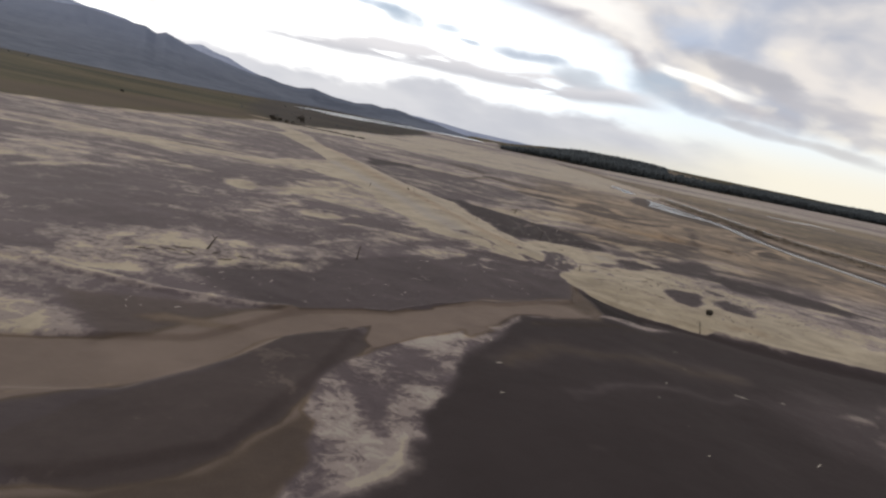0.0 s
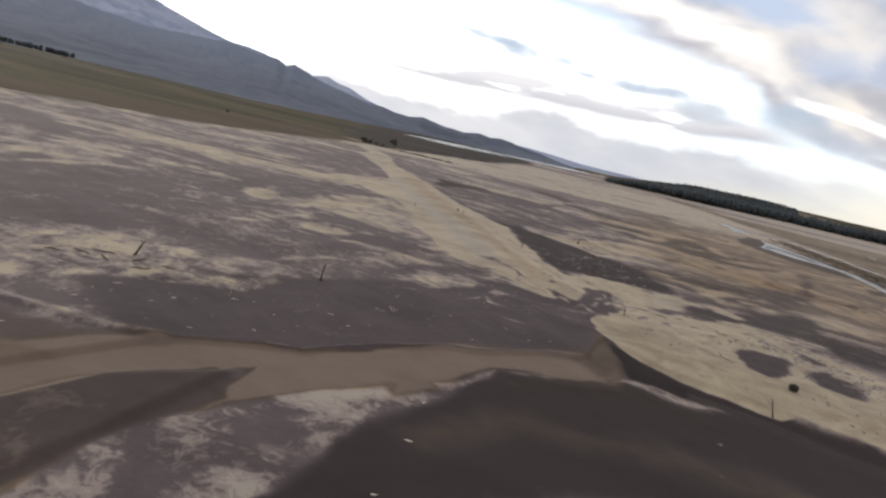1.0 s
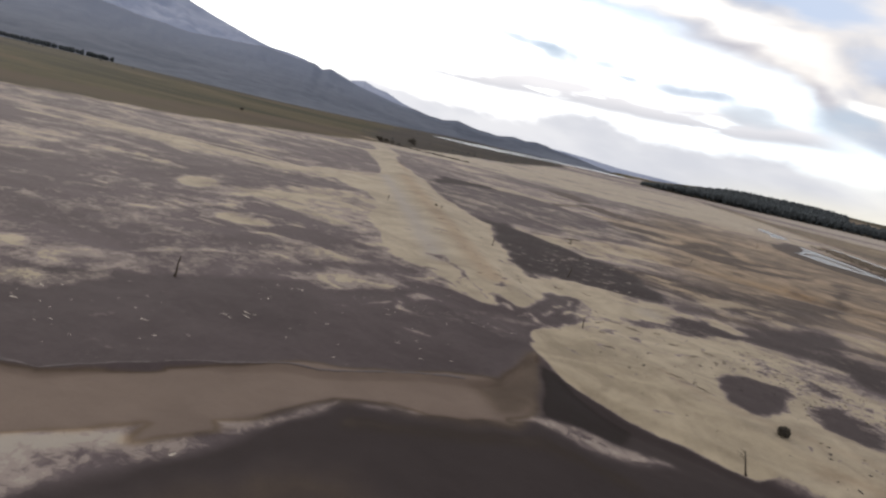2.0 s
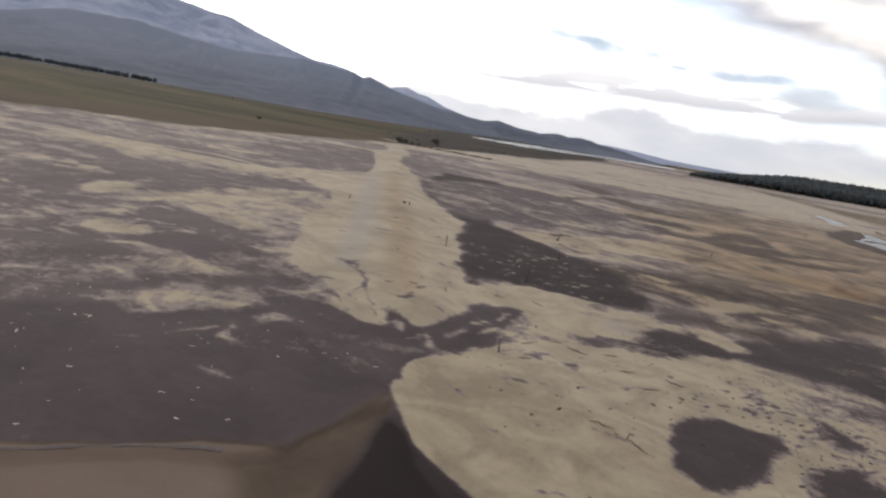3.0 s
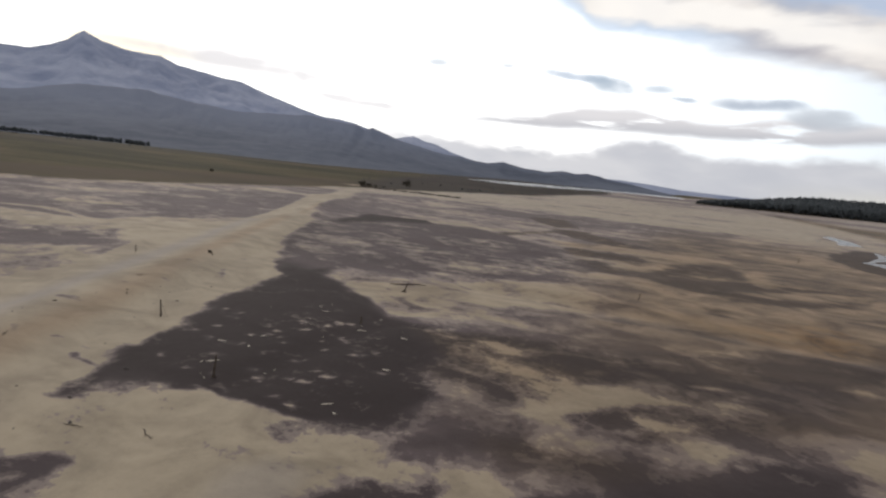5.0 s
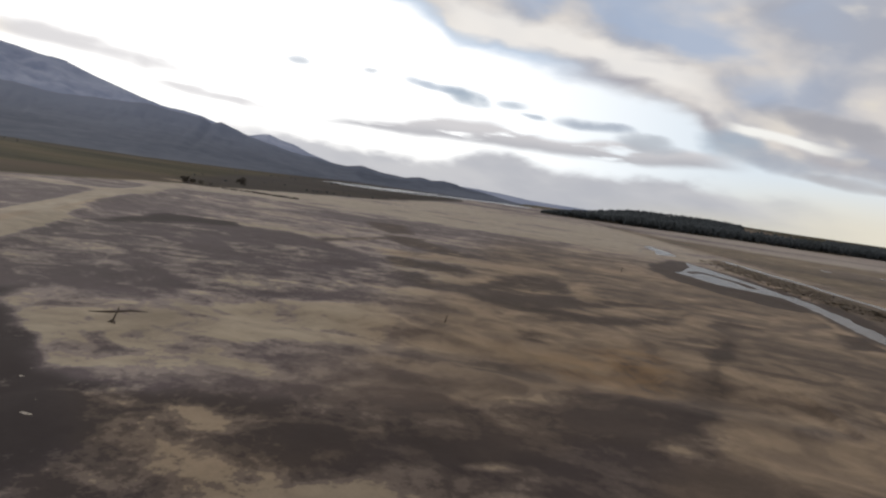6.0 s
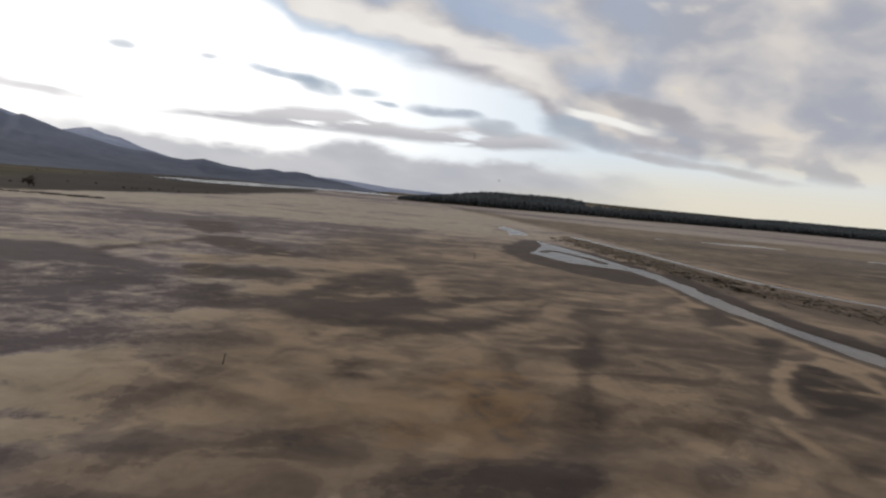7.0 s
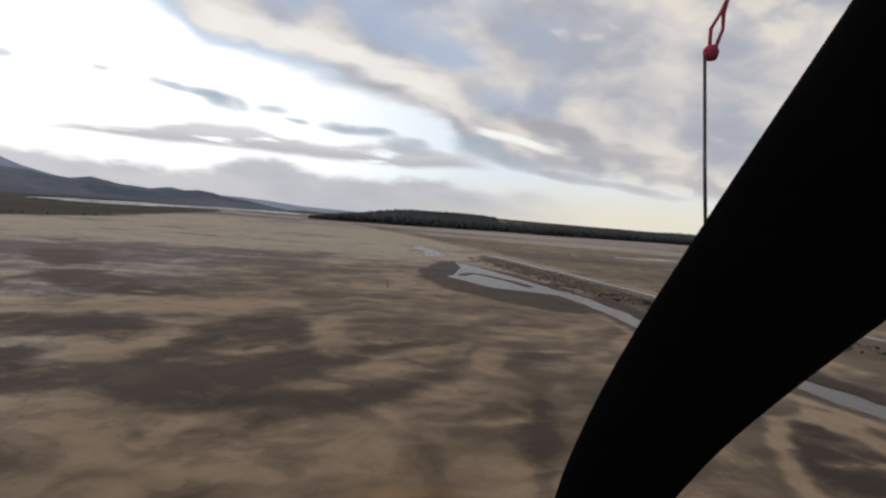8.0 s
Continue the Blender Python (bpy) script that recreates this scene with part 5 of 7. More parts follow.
    b.patch([(27.2, 93.4), (29, 94.2), (29.4, 93.2), (28, 92.8)], 0.7, 1.0, 0.6, sand=0.0, soft=0.05, eddy=0.5, wet=0.2)
    b.patch([(30.5, 94.1), (31.5, 94.5), (32.4, 93.9), (31.7, 93)], 0.7, 1.0, 0.6, sand=0.0, soft=0.05, eddy=0.5, wet=0.2)
    b.patch([(40.9, 104.4), (44, 106.8), (45.8, 105.6), (49.1, 104.7), (51.8, 102.8), (54, 100.6), (51.7, 99), (48.6, 99.8), (45.1, 101), (42.5, 102)], 1.2, 1.2, 1.2, sand=0.56, soft=0.05, eddy=0.5)
    b.patch([(44.1, 105.7), (47.5, 105.2), (52.3, 105.7), (57.2, 105.8), (55.5, 99.9), (48.2, 95.9), (45.7, 97), (42.6, 100.9)], 1.4, 1.4, 1.2, sand=0.56, soft=0.05, eddy=0.5, wet=0.1)
    b.patch([(40.8, 115.2), (43.8, 115.3), (47.8, 110.1), (45.1, 109), (42.2, 111.1)], 0.8, 1.0, 0.6, sand=0.72, soft=0.1, eddy=0.3, wet=0.0)
    b.patch([(36.7, 115.8), (39.1, 115.9), (40.7, 114.2), (38.4, 113.6)], 0.5, 0.8, 0.5, sand=0.0, soft=0.1, eddy=0.4)
    b.patch([(45.6, 125.3), (49.3, 128), (51.2, 126.9), (47.6, 123.4)], 0.6, 0.8, 0.6, sand=0.1, soft=0.1, eddy=0.4)
    b.patch([(31.8, 108), (33.1, 110), (35.4, 109.8), (36.4, 107.3), (35.1, 105.8), (32.8, 106.1)], 0.9, 0.9, 0.6, sand=0.62, soft=0.3, eddy=0.5, pale=0.5)
    # thin wrack lines on the bar
    b.stroke([(25.1, 92.3), (26.1, 92.2), (26.8, 92.4)], 0.08, 0.5, 0.8, 0.5, sand=-0.05, soft=0.1, eddy=0.6)
    b.stroke([(26.6, 94.4), (28.5, 94.4), (29.7, 94.9)], 0.08, 0.5, 0.8, 0.5, sand=-0.05, soft=0.1, eddy=0.6)
    b.stroke([(29.1, 93.3), (30.8, 93.4), (31.7, 93.8), (31.9, 95.7), (32.9, 96.8)], 0.08, 0.5, 0.8, 0.5, sand=-0.05, soft=0.1, eddy=0.6)
    b.stroke([(33.1, 96.3), (34.9, 97.2), (36.1, 97.7), (37.6, 97.4)], 0.08, 0.5, 0.8, 0.5, sand=-0.05, soft=0.1, eddy=0.6)
    b.stroke([(25.5, 89.2), (27.4, 88.8)], 0.08, 0.5, 0.8, 0.5, sand=-0.05, soft=0.1, eddy=0.6)
    b.stroke([(27.2, 88.4), (28.6, 88.4), (30.2, 88.8)], 0.08, 0.5, 0.8, 0.5, sand=-0.05, soft=0.1, eddy=0.6)
    b.stroke([(36, 92.8), (36.7, 93.6), (37.8, 93.9), (39.1, 94.7)], 0.08, 0.5, 0.8, 0.5, sand=-0.05, soft=0.1, eddy=0.6)
    b.stroke([(38.7, 97.3), (40.2, 97.1)], 0.08, 0.5, 0.8, 0.5, sand=-0.05, soft=0.1, eddy=0.6)
    b.stroke([(29.7, 98.8), (31.4, 99.5), (33.1, 100.1)], 0.08, 0.5, 0.8, 0.5, sand=-0.05, soft=0.1, eddy=0.6)
    b.stroke([(26.9, 97.1), (28.3, 99.1)], 0.08, 0.5, 0.8, 0.5, sand=-0.05, soft=0.1, eddy=0.6)
    b.stroke([(36.2, 98.6), (37.3, 99.7)], 0.08, 0.5, 0.8, 0.5, sand=-0.05, soft=0.1, eddy=0.6)
    b.stroke([(39.5, 106), (40.7, 105.7)], 0.08, 0.5, 0.8, 0.5, sand=-0.05, soft=0.1, eddy=0.6)
    b.stroke([(27.2, 88), (27.7, 87)], 0.08, 0.5, 0.8, 0.5, sand=-0.05, soft=0.1, eddy=0.6)
    b.stroke([(41, 93.9), (41.8, 93.9)], 0.08, 0.5, 0.8, 0.5, sand=-0.05, soft=0.1, eddy=0.6)
    b.stroke([(30.3, 84.6), (32, 84.4), (33.4, 84.5)], 0.06, 0.4, 0.8, 0.5, sand=-0.05, soft=0.1, eddy=0.6)
    b.stroke([(33.6, 84.3), (36, 84.5), (38, 83.7)], 0.06, 0.4, 0.8, 0.5, sand=-0.05, soft=0.1, eddy=0.6)
    b.stroke([(25.5, 92.8), (27.9, 94.2), (31.3, 95.1)], 0.06, 0.4, 0.8, 0.5, sand=-0.05, soft=0.1, eddy=0.6)
    b.stroke([(31.9, 93.3), (34.1, 91.8), (36.2, 92.7)], 0.06, 0.4, 0.8, 0.5, sand=-0.05, soft=0.1, eddy=0.6)
    b.stroke([(24.3, 84.2), (25.8, 83.2)], 0.06, 0.4, 0.8, 0.5, sand=-0.05, soft=0.1, eddy=0.6)
    b.stroke([(27.9, 80.6), (29.1, 80.3)], 0.06, 0.4, 0.8, 0.5, sand=-0.05, soft=0.1, eddy=0.6)
    b.stroke([(37.6, 90.3), (39.8, 88.1)], 0.06, 0.4, 0.8, 0.5, sand=-0.05, soft=0.1, eddy=0.6)
    b.stroke([(32.5, 76.9), (34, 77)], 0.06, 0.4, 0.8, 0.5, sand=-0.05, soft=0.1, eddy=0.6)
    b.patch([(-30.2, 199.7), (-20.1, 225.2), (-2.5, 239.1), (26.9, 214.9), (39, 193.9), (27.2, 170.5), (13.2, 162.9), (3.2, 153.1), (-6.6, 158.8)], 2.5, 2.0, 0.9, sand=0.15, soft=0.3, wet=0.3, eddy=0.45, brown=0.0)
    # dark vein and stained lobes in the tongue's western side
    b.stroke([(1.6, 104.1), (3.6, 103.5), (6.6, 101.9), (8.3, 99.8), (10.1, 97.3), (10.2, 96)], 0.16, 0.5, 0.9, 0.6, sand=0.0, soft=0.1, eddy=0.6)
    b.stroke([(2.3, 104.7), (6.4, 102.7), (7.3, 101.6)], 0.1, 0.5, 0.9, 0.6, sand=0.0, soft=0.1, eddy=0.6)
    b.stroke([(7, 93.8), (10.7, 91.7), (13.1, 89.3)], 0.1, 0.5, 0.9, 0.6, sand=0.0, soft=0.1, eddy=0.6)
    b.stroke([(10, 93.4), (13.1, 92.2), (15.4, 89.9)], 0.08, 0.5, 0.9, 0.6, sand=0.0, soft=0.1, eddy=0.6)
    b.stroke([(14.9, 95.5), (15.8, 96.7)], 0.14, 0.5, 0.9, 0.6, sand=0.0, soft=0.1, eddy=0.6)
    b.stroke([(15.5, 101.8), (15.8, 103.5), (16.7, 103.4)], 0.16, 0.5, 0.9, 0.6, sand=0.0, soft=0.1, eddy=0.6)
    b.stroke([(14, 98.6), (14.3, 99.5)], 0.1, 0.5, 0.9, 0.6, sand=0.0, soft=0.1, eddy=0.6)
    b.stroke([(14.5, 92.1), (15.1, 93), (17.5, 92.1)], 0.1, 0.5, 0.9, 0.6, sand=0.0, soft=0.1, eddy=0.6)
    b.patch([(19.6, 90.5), (19.8, 90.9), (20.8, 89.8), (21.2, 88.9), (20.7, 89.2)], 0.2, 0.4, 0.6, sand=0.62, soft=0.3, wet=0.0, pale=0.4, eddy=0.5)
    b.patch([(17.1, 90.2), (16.4, 91.4), (17.4, 91.2), (18.3, 89.7), (18.1, 89.2)], 0.2, 0.4, 0.6, sand=0.62, soft=0.3, wet=0.0, pale=0.4, eddy=0.5)
    b.patch([(5.4, 88.2), (6.7, 90), (8.8, 90.4), (11.4, 90.1), (14, 89), (16.1, 89.4), (16.4, 90.6), (18.2, 89.3), (18.8, 87.8), (21.6, 88.2), (21.1, 87.3), (20.3, 84.7), (21.4, 82.1), (18.7, 80.6)], 0.5, 0.6, 0.3, sand=0.0, soft=0.4, wet=0.3, eddy=0.1, brown=0.0)
    b.patch([(4, 91.7), (1.3, 95.5), (0.3, 98.1), (3.2, 96.9), (6.9, 95), (10.3, 91.4), (9.1, 90.6), (7.2, 90.4)], 0.8, 0.8, 0.5, sand=0.2, soft=0.3, eddy=0.5, wet=0.1)
    b.blob(69.1, 168, 4.2, 8.5, 0.8, 2.5, -20, rust=0.8)
    b.blob(64.3, 164.1, 6, 5, 0.9, 2.5, 0, rust=0.35)
    # small smears: wrack on the sand, crust on the mud, stains on the flats
    rnd = random.Random(77)
    for k in range(60):
        q = rnd.random()
        cx, cy = 23 + 28 * q + rnd.gauss(0, 1.5), 91 - 9 * q + rnd.uniform(-7, 7)
        b.dash(cx, cy, rnd.uniform(0.2, 0.9), rnd.gauss(20, 30), rnd.uniform(0.04, 0.10), 0.14, rnd.uniform(-0.2, 0.2), sand=rnd.uniform(-0.2, 0.3))
    for k in range(170):
        q = rnd.random()
        cx, cy = 40 + 16 * q + rnd.gauss(0, 1.6), 96.5 - 4 * q + rnd.gauss(0, 2.6)
        b.dash(cx, cy, rnd.uniform(0.15, 0.8), rnd.gauss(40, 40), rnd.uniform(0.06, 0.20), 0.16, 0.0, sand=rnd.uniform(-0.3, 0.1))
    for k in range(60):
        q, side = rnd.random(), rnd.choice((-1, 1))
        cx, cy = 14 - 30 * q + side * rnd.uniform(1, 8) * (0.8 + q), 95 + 62 * q + rnd.uniform(-2, 2)
        b.dash(cx, cy, rnd.uniform(0.3, 1.4), rnd.gauss(10, 30), rnd.uniform(0.05, 0.14), 0.3, rnd.uniform(-0.2, 0.2), sand=rnd.uniform(0.0, 0.5))
    for k in range(60):
        a, q = rnd.uniform(0, math.tau), math.sqrt(rnd.random())
        b.dash(21 + 12 * q * math.cos(a), 124 + 12 * q * math.sin(a), rnd.uniform(0.3, 1.3), rnd.gauss(8, 25), rnd.uniform(0.06, 0.2), 0.3, rnd.uniform(-0.2, 0.2), sand=0.85, wet=0.0)
    for k in range(150):
        cx, cy = rnd.uniform(-46, 8), rnd.uniform(86, 150)
        b.dash(cx, cy, rnd.uniform(0.6, 4.5), rnd.gauss(12, 22), rnd.uniform(0.1, 0.4), 0.6, rnd.uniform(-0.2, 0.2), sand=rnd.choice((0.85, 0.8, 0.15)))
    for k in range(100):
        cx, cy = rnd.uniform(28, 112), rnd.uniform(118, 262)
        pale = rnd.random() < 0.5
        b.dash(cx, cy, rnd.uniform(1.5, 8.0), rnd.gauss(8, 24), rnd.uniform(0.1, 0.6), 1.1, rnd.uniform(-0.25, 0.25), sand=rnd.uniform(0.62, 0.9) if pale else rnd.uniform(0.05, 0.3))
    for k in range(46):
        cx, cy = rnd.uniform(185, 420), rnd.uniform(300, 620)
        b.dash(cx, cy, rnd.uniform(12, 50), rnd.gauss(-4, 10), rnd.uniform(0.6, 2.4), 2.5, rnd.uniform(-0.06, 0.06), sand=rnd.choice((1.0, 0.9, 0.05)), veg=0.0)

    # the eastern shapes are blown soft, and brown rather than mauve
    f["brown"] = np.maximum(f["brown"], 0.64 * step(x - 0.05 * y, 15, 45) * step(y, 128, 172) * step(y, 420, 250))
    calm = step(x - 0.06 * y, 18, 46) * step(y, 118, 140) * step(y, 340, 250)
    f["soft"] = np.maximum(f["soft"], 0.56 * calm)
    f["eddy"] = f["eddy"] * (1 - 0.35 * calm)

    # relief
    z = (fbm(x, y, 30, 4, 61) - 0.5) * 0.5 * step(np.abs(x - 20), 900, 300) + (fbm(x, y, 3, 3, 62) - 0.5) * 0.10
    bar = outline_distance(x + b.wx, y + b.wy, [(20.7, 83.9), (21.9, 81.2), (24.6, 79), (28.5, 76.7), (32.7, 75.3), (39.2, 73.8), (46.9, 70.6), (52.5, 69), (62.8, 68.6), (79.1, 66.5), (112.2, 65.5), (180.6, 75.1), (191.7, 162.5), (22.2, 162.4), (21, 92.1)])
    bed = outline_distance(x + b.wx * 0.3, y + b.wy * 0.3, [(-93.7, 24.1), (-29.6, 33.2), (-16.3, 39)] + BANK[1:] + [(20, 71.6), (21.9, 79.2), (24.5, 78.3), (28.5, 76.3),
                                                 (32.7, 75), (39.2, 73.6), (46.9, 70.4), (52.5, 68.8), (62.8, 68.4), (79.1, 66.5), (112.2, 65.5), (180.4, 73.4), (153.2, -141), (-98.1, -212.2)])
    z -= 0.28 * step(-bed, 0.0, 0.6)
    east_bank = step(x, 21, 28)
    z -= 0.55 * step(bar, 7.0, 0.0) * step(-bar, 7.0, 0.0) * east_bank
    z -= 0.85 * step(bar, 0.1, 3.0) * step(-bed, -0.3, 0.5) * step(x, 24, 31) * (0.55 + 0.45 * step(bar, 20, 5))
    island = outline_distance(x, y, [(-4.4, 47.9), (-10.5, 42.3), (-12.7, 36.6), (-16.9, 30.2), (-40.1, 21.9), (-40.2, 13.4), (-14.6, 22), (-8.6, 26.5), (-6, 36)])
    z += 0.3 * step(-island, -0.2, 0.8)
    ridge = line_distance(x, y, [(-84.6, 300.8), (-54.3, 239.5), (-8.7, 144.8), (0.3, 121.9), (7.9, 106.1), (15.1, 96.5)])
    z += 0.7 * step(ridge, 6.5, 1.2) + 0.25 * step(ridge, 11, 6)
    z += 0.25 * step(line_distance(x + b.wx, y + b.wy, [(-71.4, 51.2), (-37.7, 47.9), (-21.8, 46.6), (-11.2, 48.2)]), 0.9, 0.2)
    dyke = line_distance(x + b.wx * 2, y + b.wy * 2, [(153.8, 389.8), (152.1, 320.7), (149.8, 274.4), (153, 244.2), (158.8, 214.5), (173.7, 152.3), (196.5, 100.3)])
    z += 0.55 * step(dyke, 10, 3) * (0.6 + 0.8 * fbm(x, y, 5, 3, 63))
    # water lies where the bed drops below its level
    streams = np.minimum.reduce([
        outline_distance(x + b.wx * 1.2, y + b.wy * 1.2, [(126.2, 352.7), (129.7, 333.3), (132.9, 295.2), (132.6, 267), (131.9, 262.6), (121.1, 270.6), (114.2, 274.5), (107.5, 296.7), (111.2, 302.3), (121.2, 327)]),
        line_distance(x + b.wx * 1.4, y + b.wy * 1.4, [(159, 402), (161, 376), (161, 350), (163, 334), (162, 300), (162, 274), (164, 259), (168, 247), (174, 235), (185.5, 189), (205, 120)]) - (0.9 + 3.0 * fbm(x, y, 10, 3, 94)),
        outline_distance(x + b.wx * 2, y + b.wy * 2, [(118.4, 373.9), (131.2, 381.9), (135.3, 413.5), (133, 447.9), (125.1, 430.1), (125.4, 401.2)]),
        line_distance(x + b.wx * 1.6, y + b.wy * 1.6, [(132.4, 273.5), (129.4, 243.2), (126.8, 227.1), (125.3, 213.4), (125.2, 198.9), (125.4, 188.6), (128.1, 170.4), (135.9, 126.6), (139.2, 85.2)]) - (1.5 + 2.5 * fbm(x, y, 9, 2, 91)),
        line_distance(x + b.wx, y + b.wy, [(64.6, 359.1), (88.6, 372.3), (115.5, 383.5), (121.9, 386.4)]) - 0.55])
    wet = np.minimum.reduce([
        streams,
        outline_distance(x, y, [(-290, 1010), (-229, 965), (-172, 962), (-132, 1050), (-97, 1180), (-46, 1320), (22, 1400), (76, 1405), (70, 1540), (-20, 1620), (-110, 1600), (-160, 1500), (-205, 1390), (-250, 1270), (-300, 1140)]) * 0.1,
        line_distance(x + b.wx * 2, y + b.wy * 2, [(302, 471), (324, 467), (343, 459), (363, 449), (383, 439)]) - 1.5 * fbm(x, y, 12, 2, 92),
        line_distance(x + b.wx * 2, y + b.wy * 2, [(227, 458), (263, 467), (301, 481)]) - 0.9 * fbm(x, y, 12, 2, 93),
        outline_distance(x + b.wx * 3, y + b.wy * 3, [(267.7, 470.7), (319.5, 482), (349.1, 473), (308.3, 464.2)]),
        outline_distance(x + b.wx * 3, y + b.wy * 3, [(315.5, 416.8), (393.9, 406), (481.1, 412.9), (394.6, 416)])])
    bar_in_pond = step(line_distance(x + b.wx, y + b.wy, [(114.2, 302.6), (119.6, 309.5), (123.4, 303.3), (126.1, 291.5), (126.7, 281.8)]), 2.6, 1.2)
    near_water = step(wet, 8, 1.5)
    z = z * (1 - near_water) + (0.05 + 0.04 * np.clip(wet, 0, 8)) * near_water
    pools = ((x > 88) & (x < 216) & (y > 74) & (y < 462)) | ((x > 220) & (x < 492) & (y > 398) & (y < 492)) | ((x > -330) & (x < 95) & (y > 930) & (y < 1660))
    z = np.where(pools & (wet >= 0), np.maximum(z, 0.02), z)
    z = np.where(wet < 0, -0.30 * step(-wet, 0, 0.8) + 0.36 * bar_in_pond, z)
    # the land lifts towards the mountain's foot and beyond the far shore
    z += step(-x - 130 + 0.1 * y, 0, 900) * 5 * step(y, -400, 300) * step(y, 1000, 600)
    hill = outline_distance(x, y, [(60, 1030), (171, 1018), (227, 1024), (299, 1057), (385, 1098), (495, 1107), (648, 1187), (813, 1250), (996, 1315), (1412, 1262), (3200, 1250), (4200, 3200), (1500, 4400), (200, 2600)])
    z += 29 * step(-hill, -20, 320) * (0.85 + 0.3 * fbm(x, y, 400, 2, 66)) * step(x - 0.02 * y, 40, 260)
    f["z"] = z


# the ground's grid: finest about the river and the bar
near_x, near_y = np.arange(-24, 66, 0.27), np.arange(20, 118, 0.27)
xs, ys = spaced(-45, 178, 0.55, -5200, 5200, 1.05), spaced(17, 285, 0.55, -1500, 5200, 1.05)
xs = np.sort(np.concatenate([xs[(xs < -24.2) | (xs > 66.2)], near_x]))
ys = np.sort(np.concatenate([ys[(ys < 19.8) | (ys > 118.2)], near_y]))
gx, gy = np.meshgrid(xs, ys)
bed = Bed(gx.ravel(), gy.ravel())
lay_bed(bed)


def sheet(name, xs, ys, z, fields):
    """One grid mesh with point fields."""
    nx, ny = len(xs), len(ys)
    gx, gy = np.meshgrid(xs, ys)
    me = bpy.data.meshes.new(name)
    me.vertices.add(nx * ny)
    me.vertices.foreach_set("co", np.stack([gx.ravel(), gy.ravel(), z], 1).astype(np.float32).ravel())
    i = (np.arange(ny - 1)[:, None] * nx + np.arange(nx - 1)[None]).ravel()
    quads = np.stack([i, i + 1, i + nx + 1, i + nx], 1).astype(np.int32)
    me.loops.add(quads.size)
    me.loops.foreach_set("vertex_index", quads.ravel())
    me.polygons.add(len(quads))
    me.polygons.foreach_set("loop_start", (np.arange(len(quads)) * 4).astype(np.int32))
    me.polygons.foreach_set("use_smooth", np.ones(len(quads), bool))
    me.update()
    for k, v in fields.items():
        a = me.attributes.new(k, "FLOAT", "POINT")
        a.data.foreach_set("value", v.astype(np.float32))
    return me


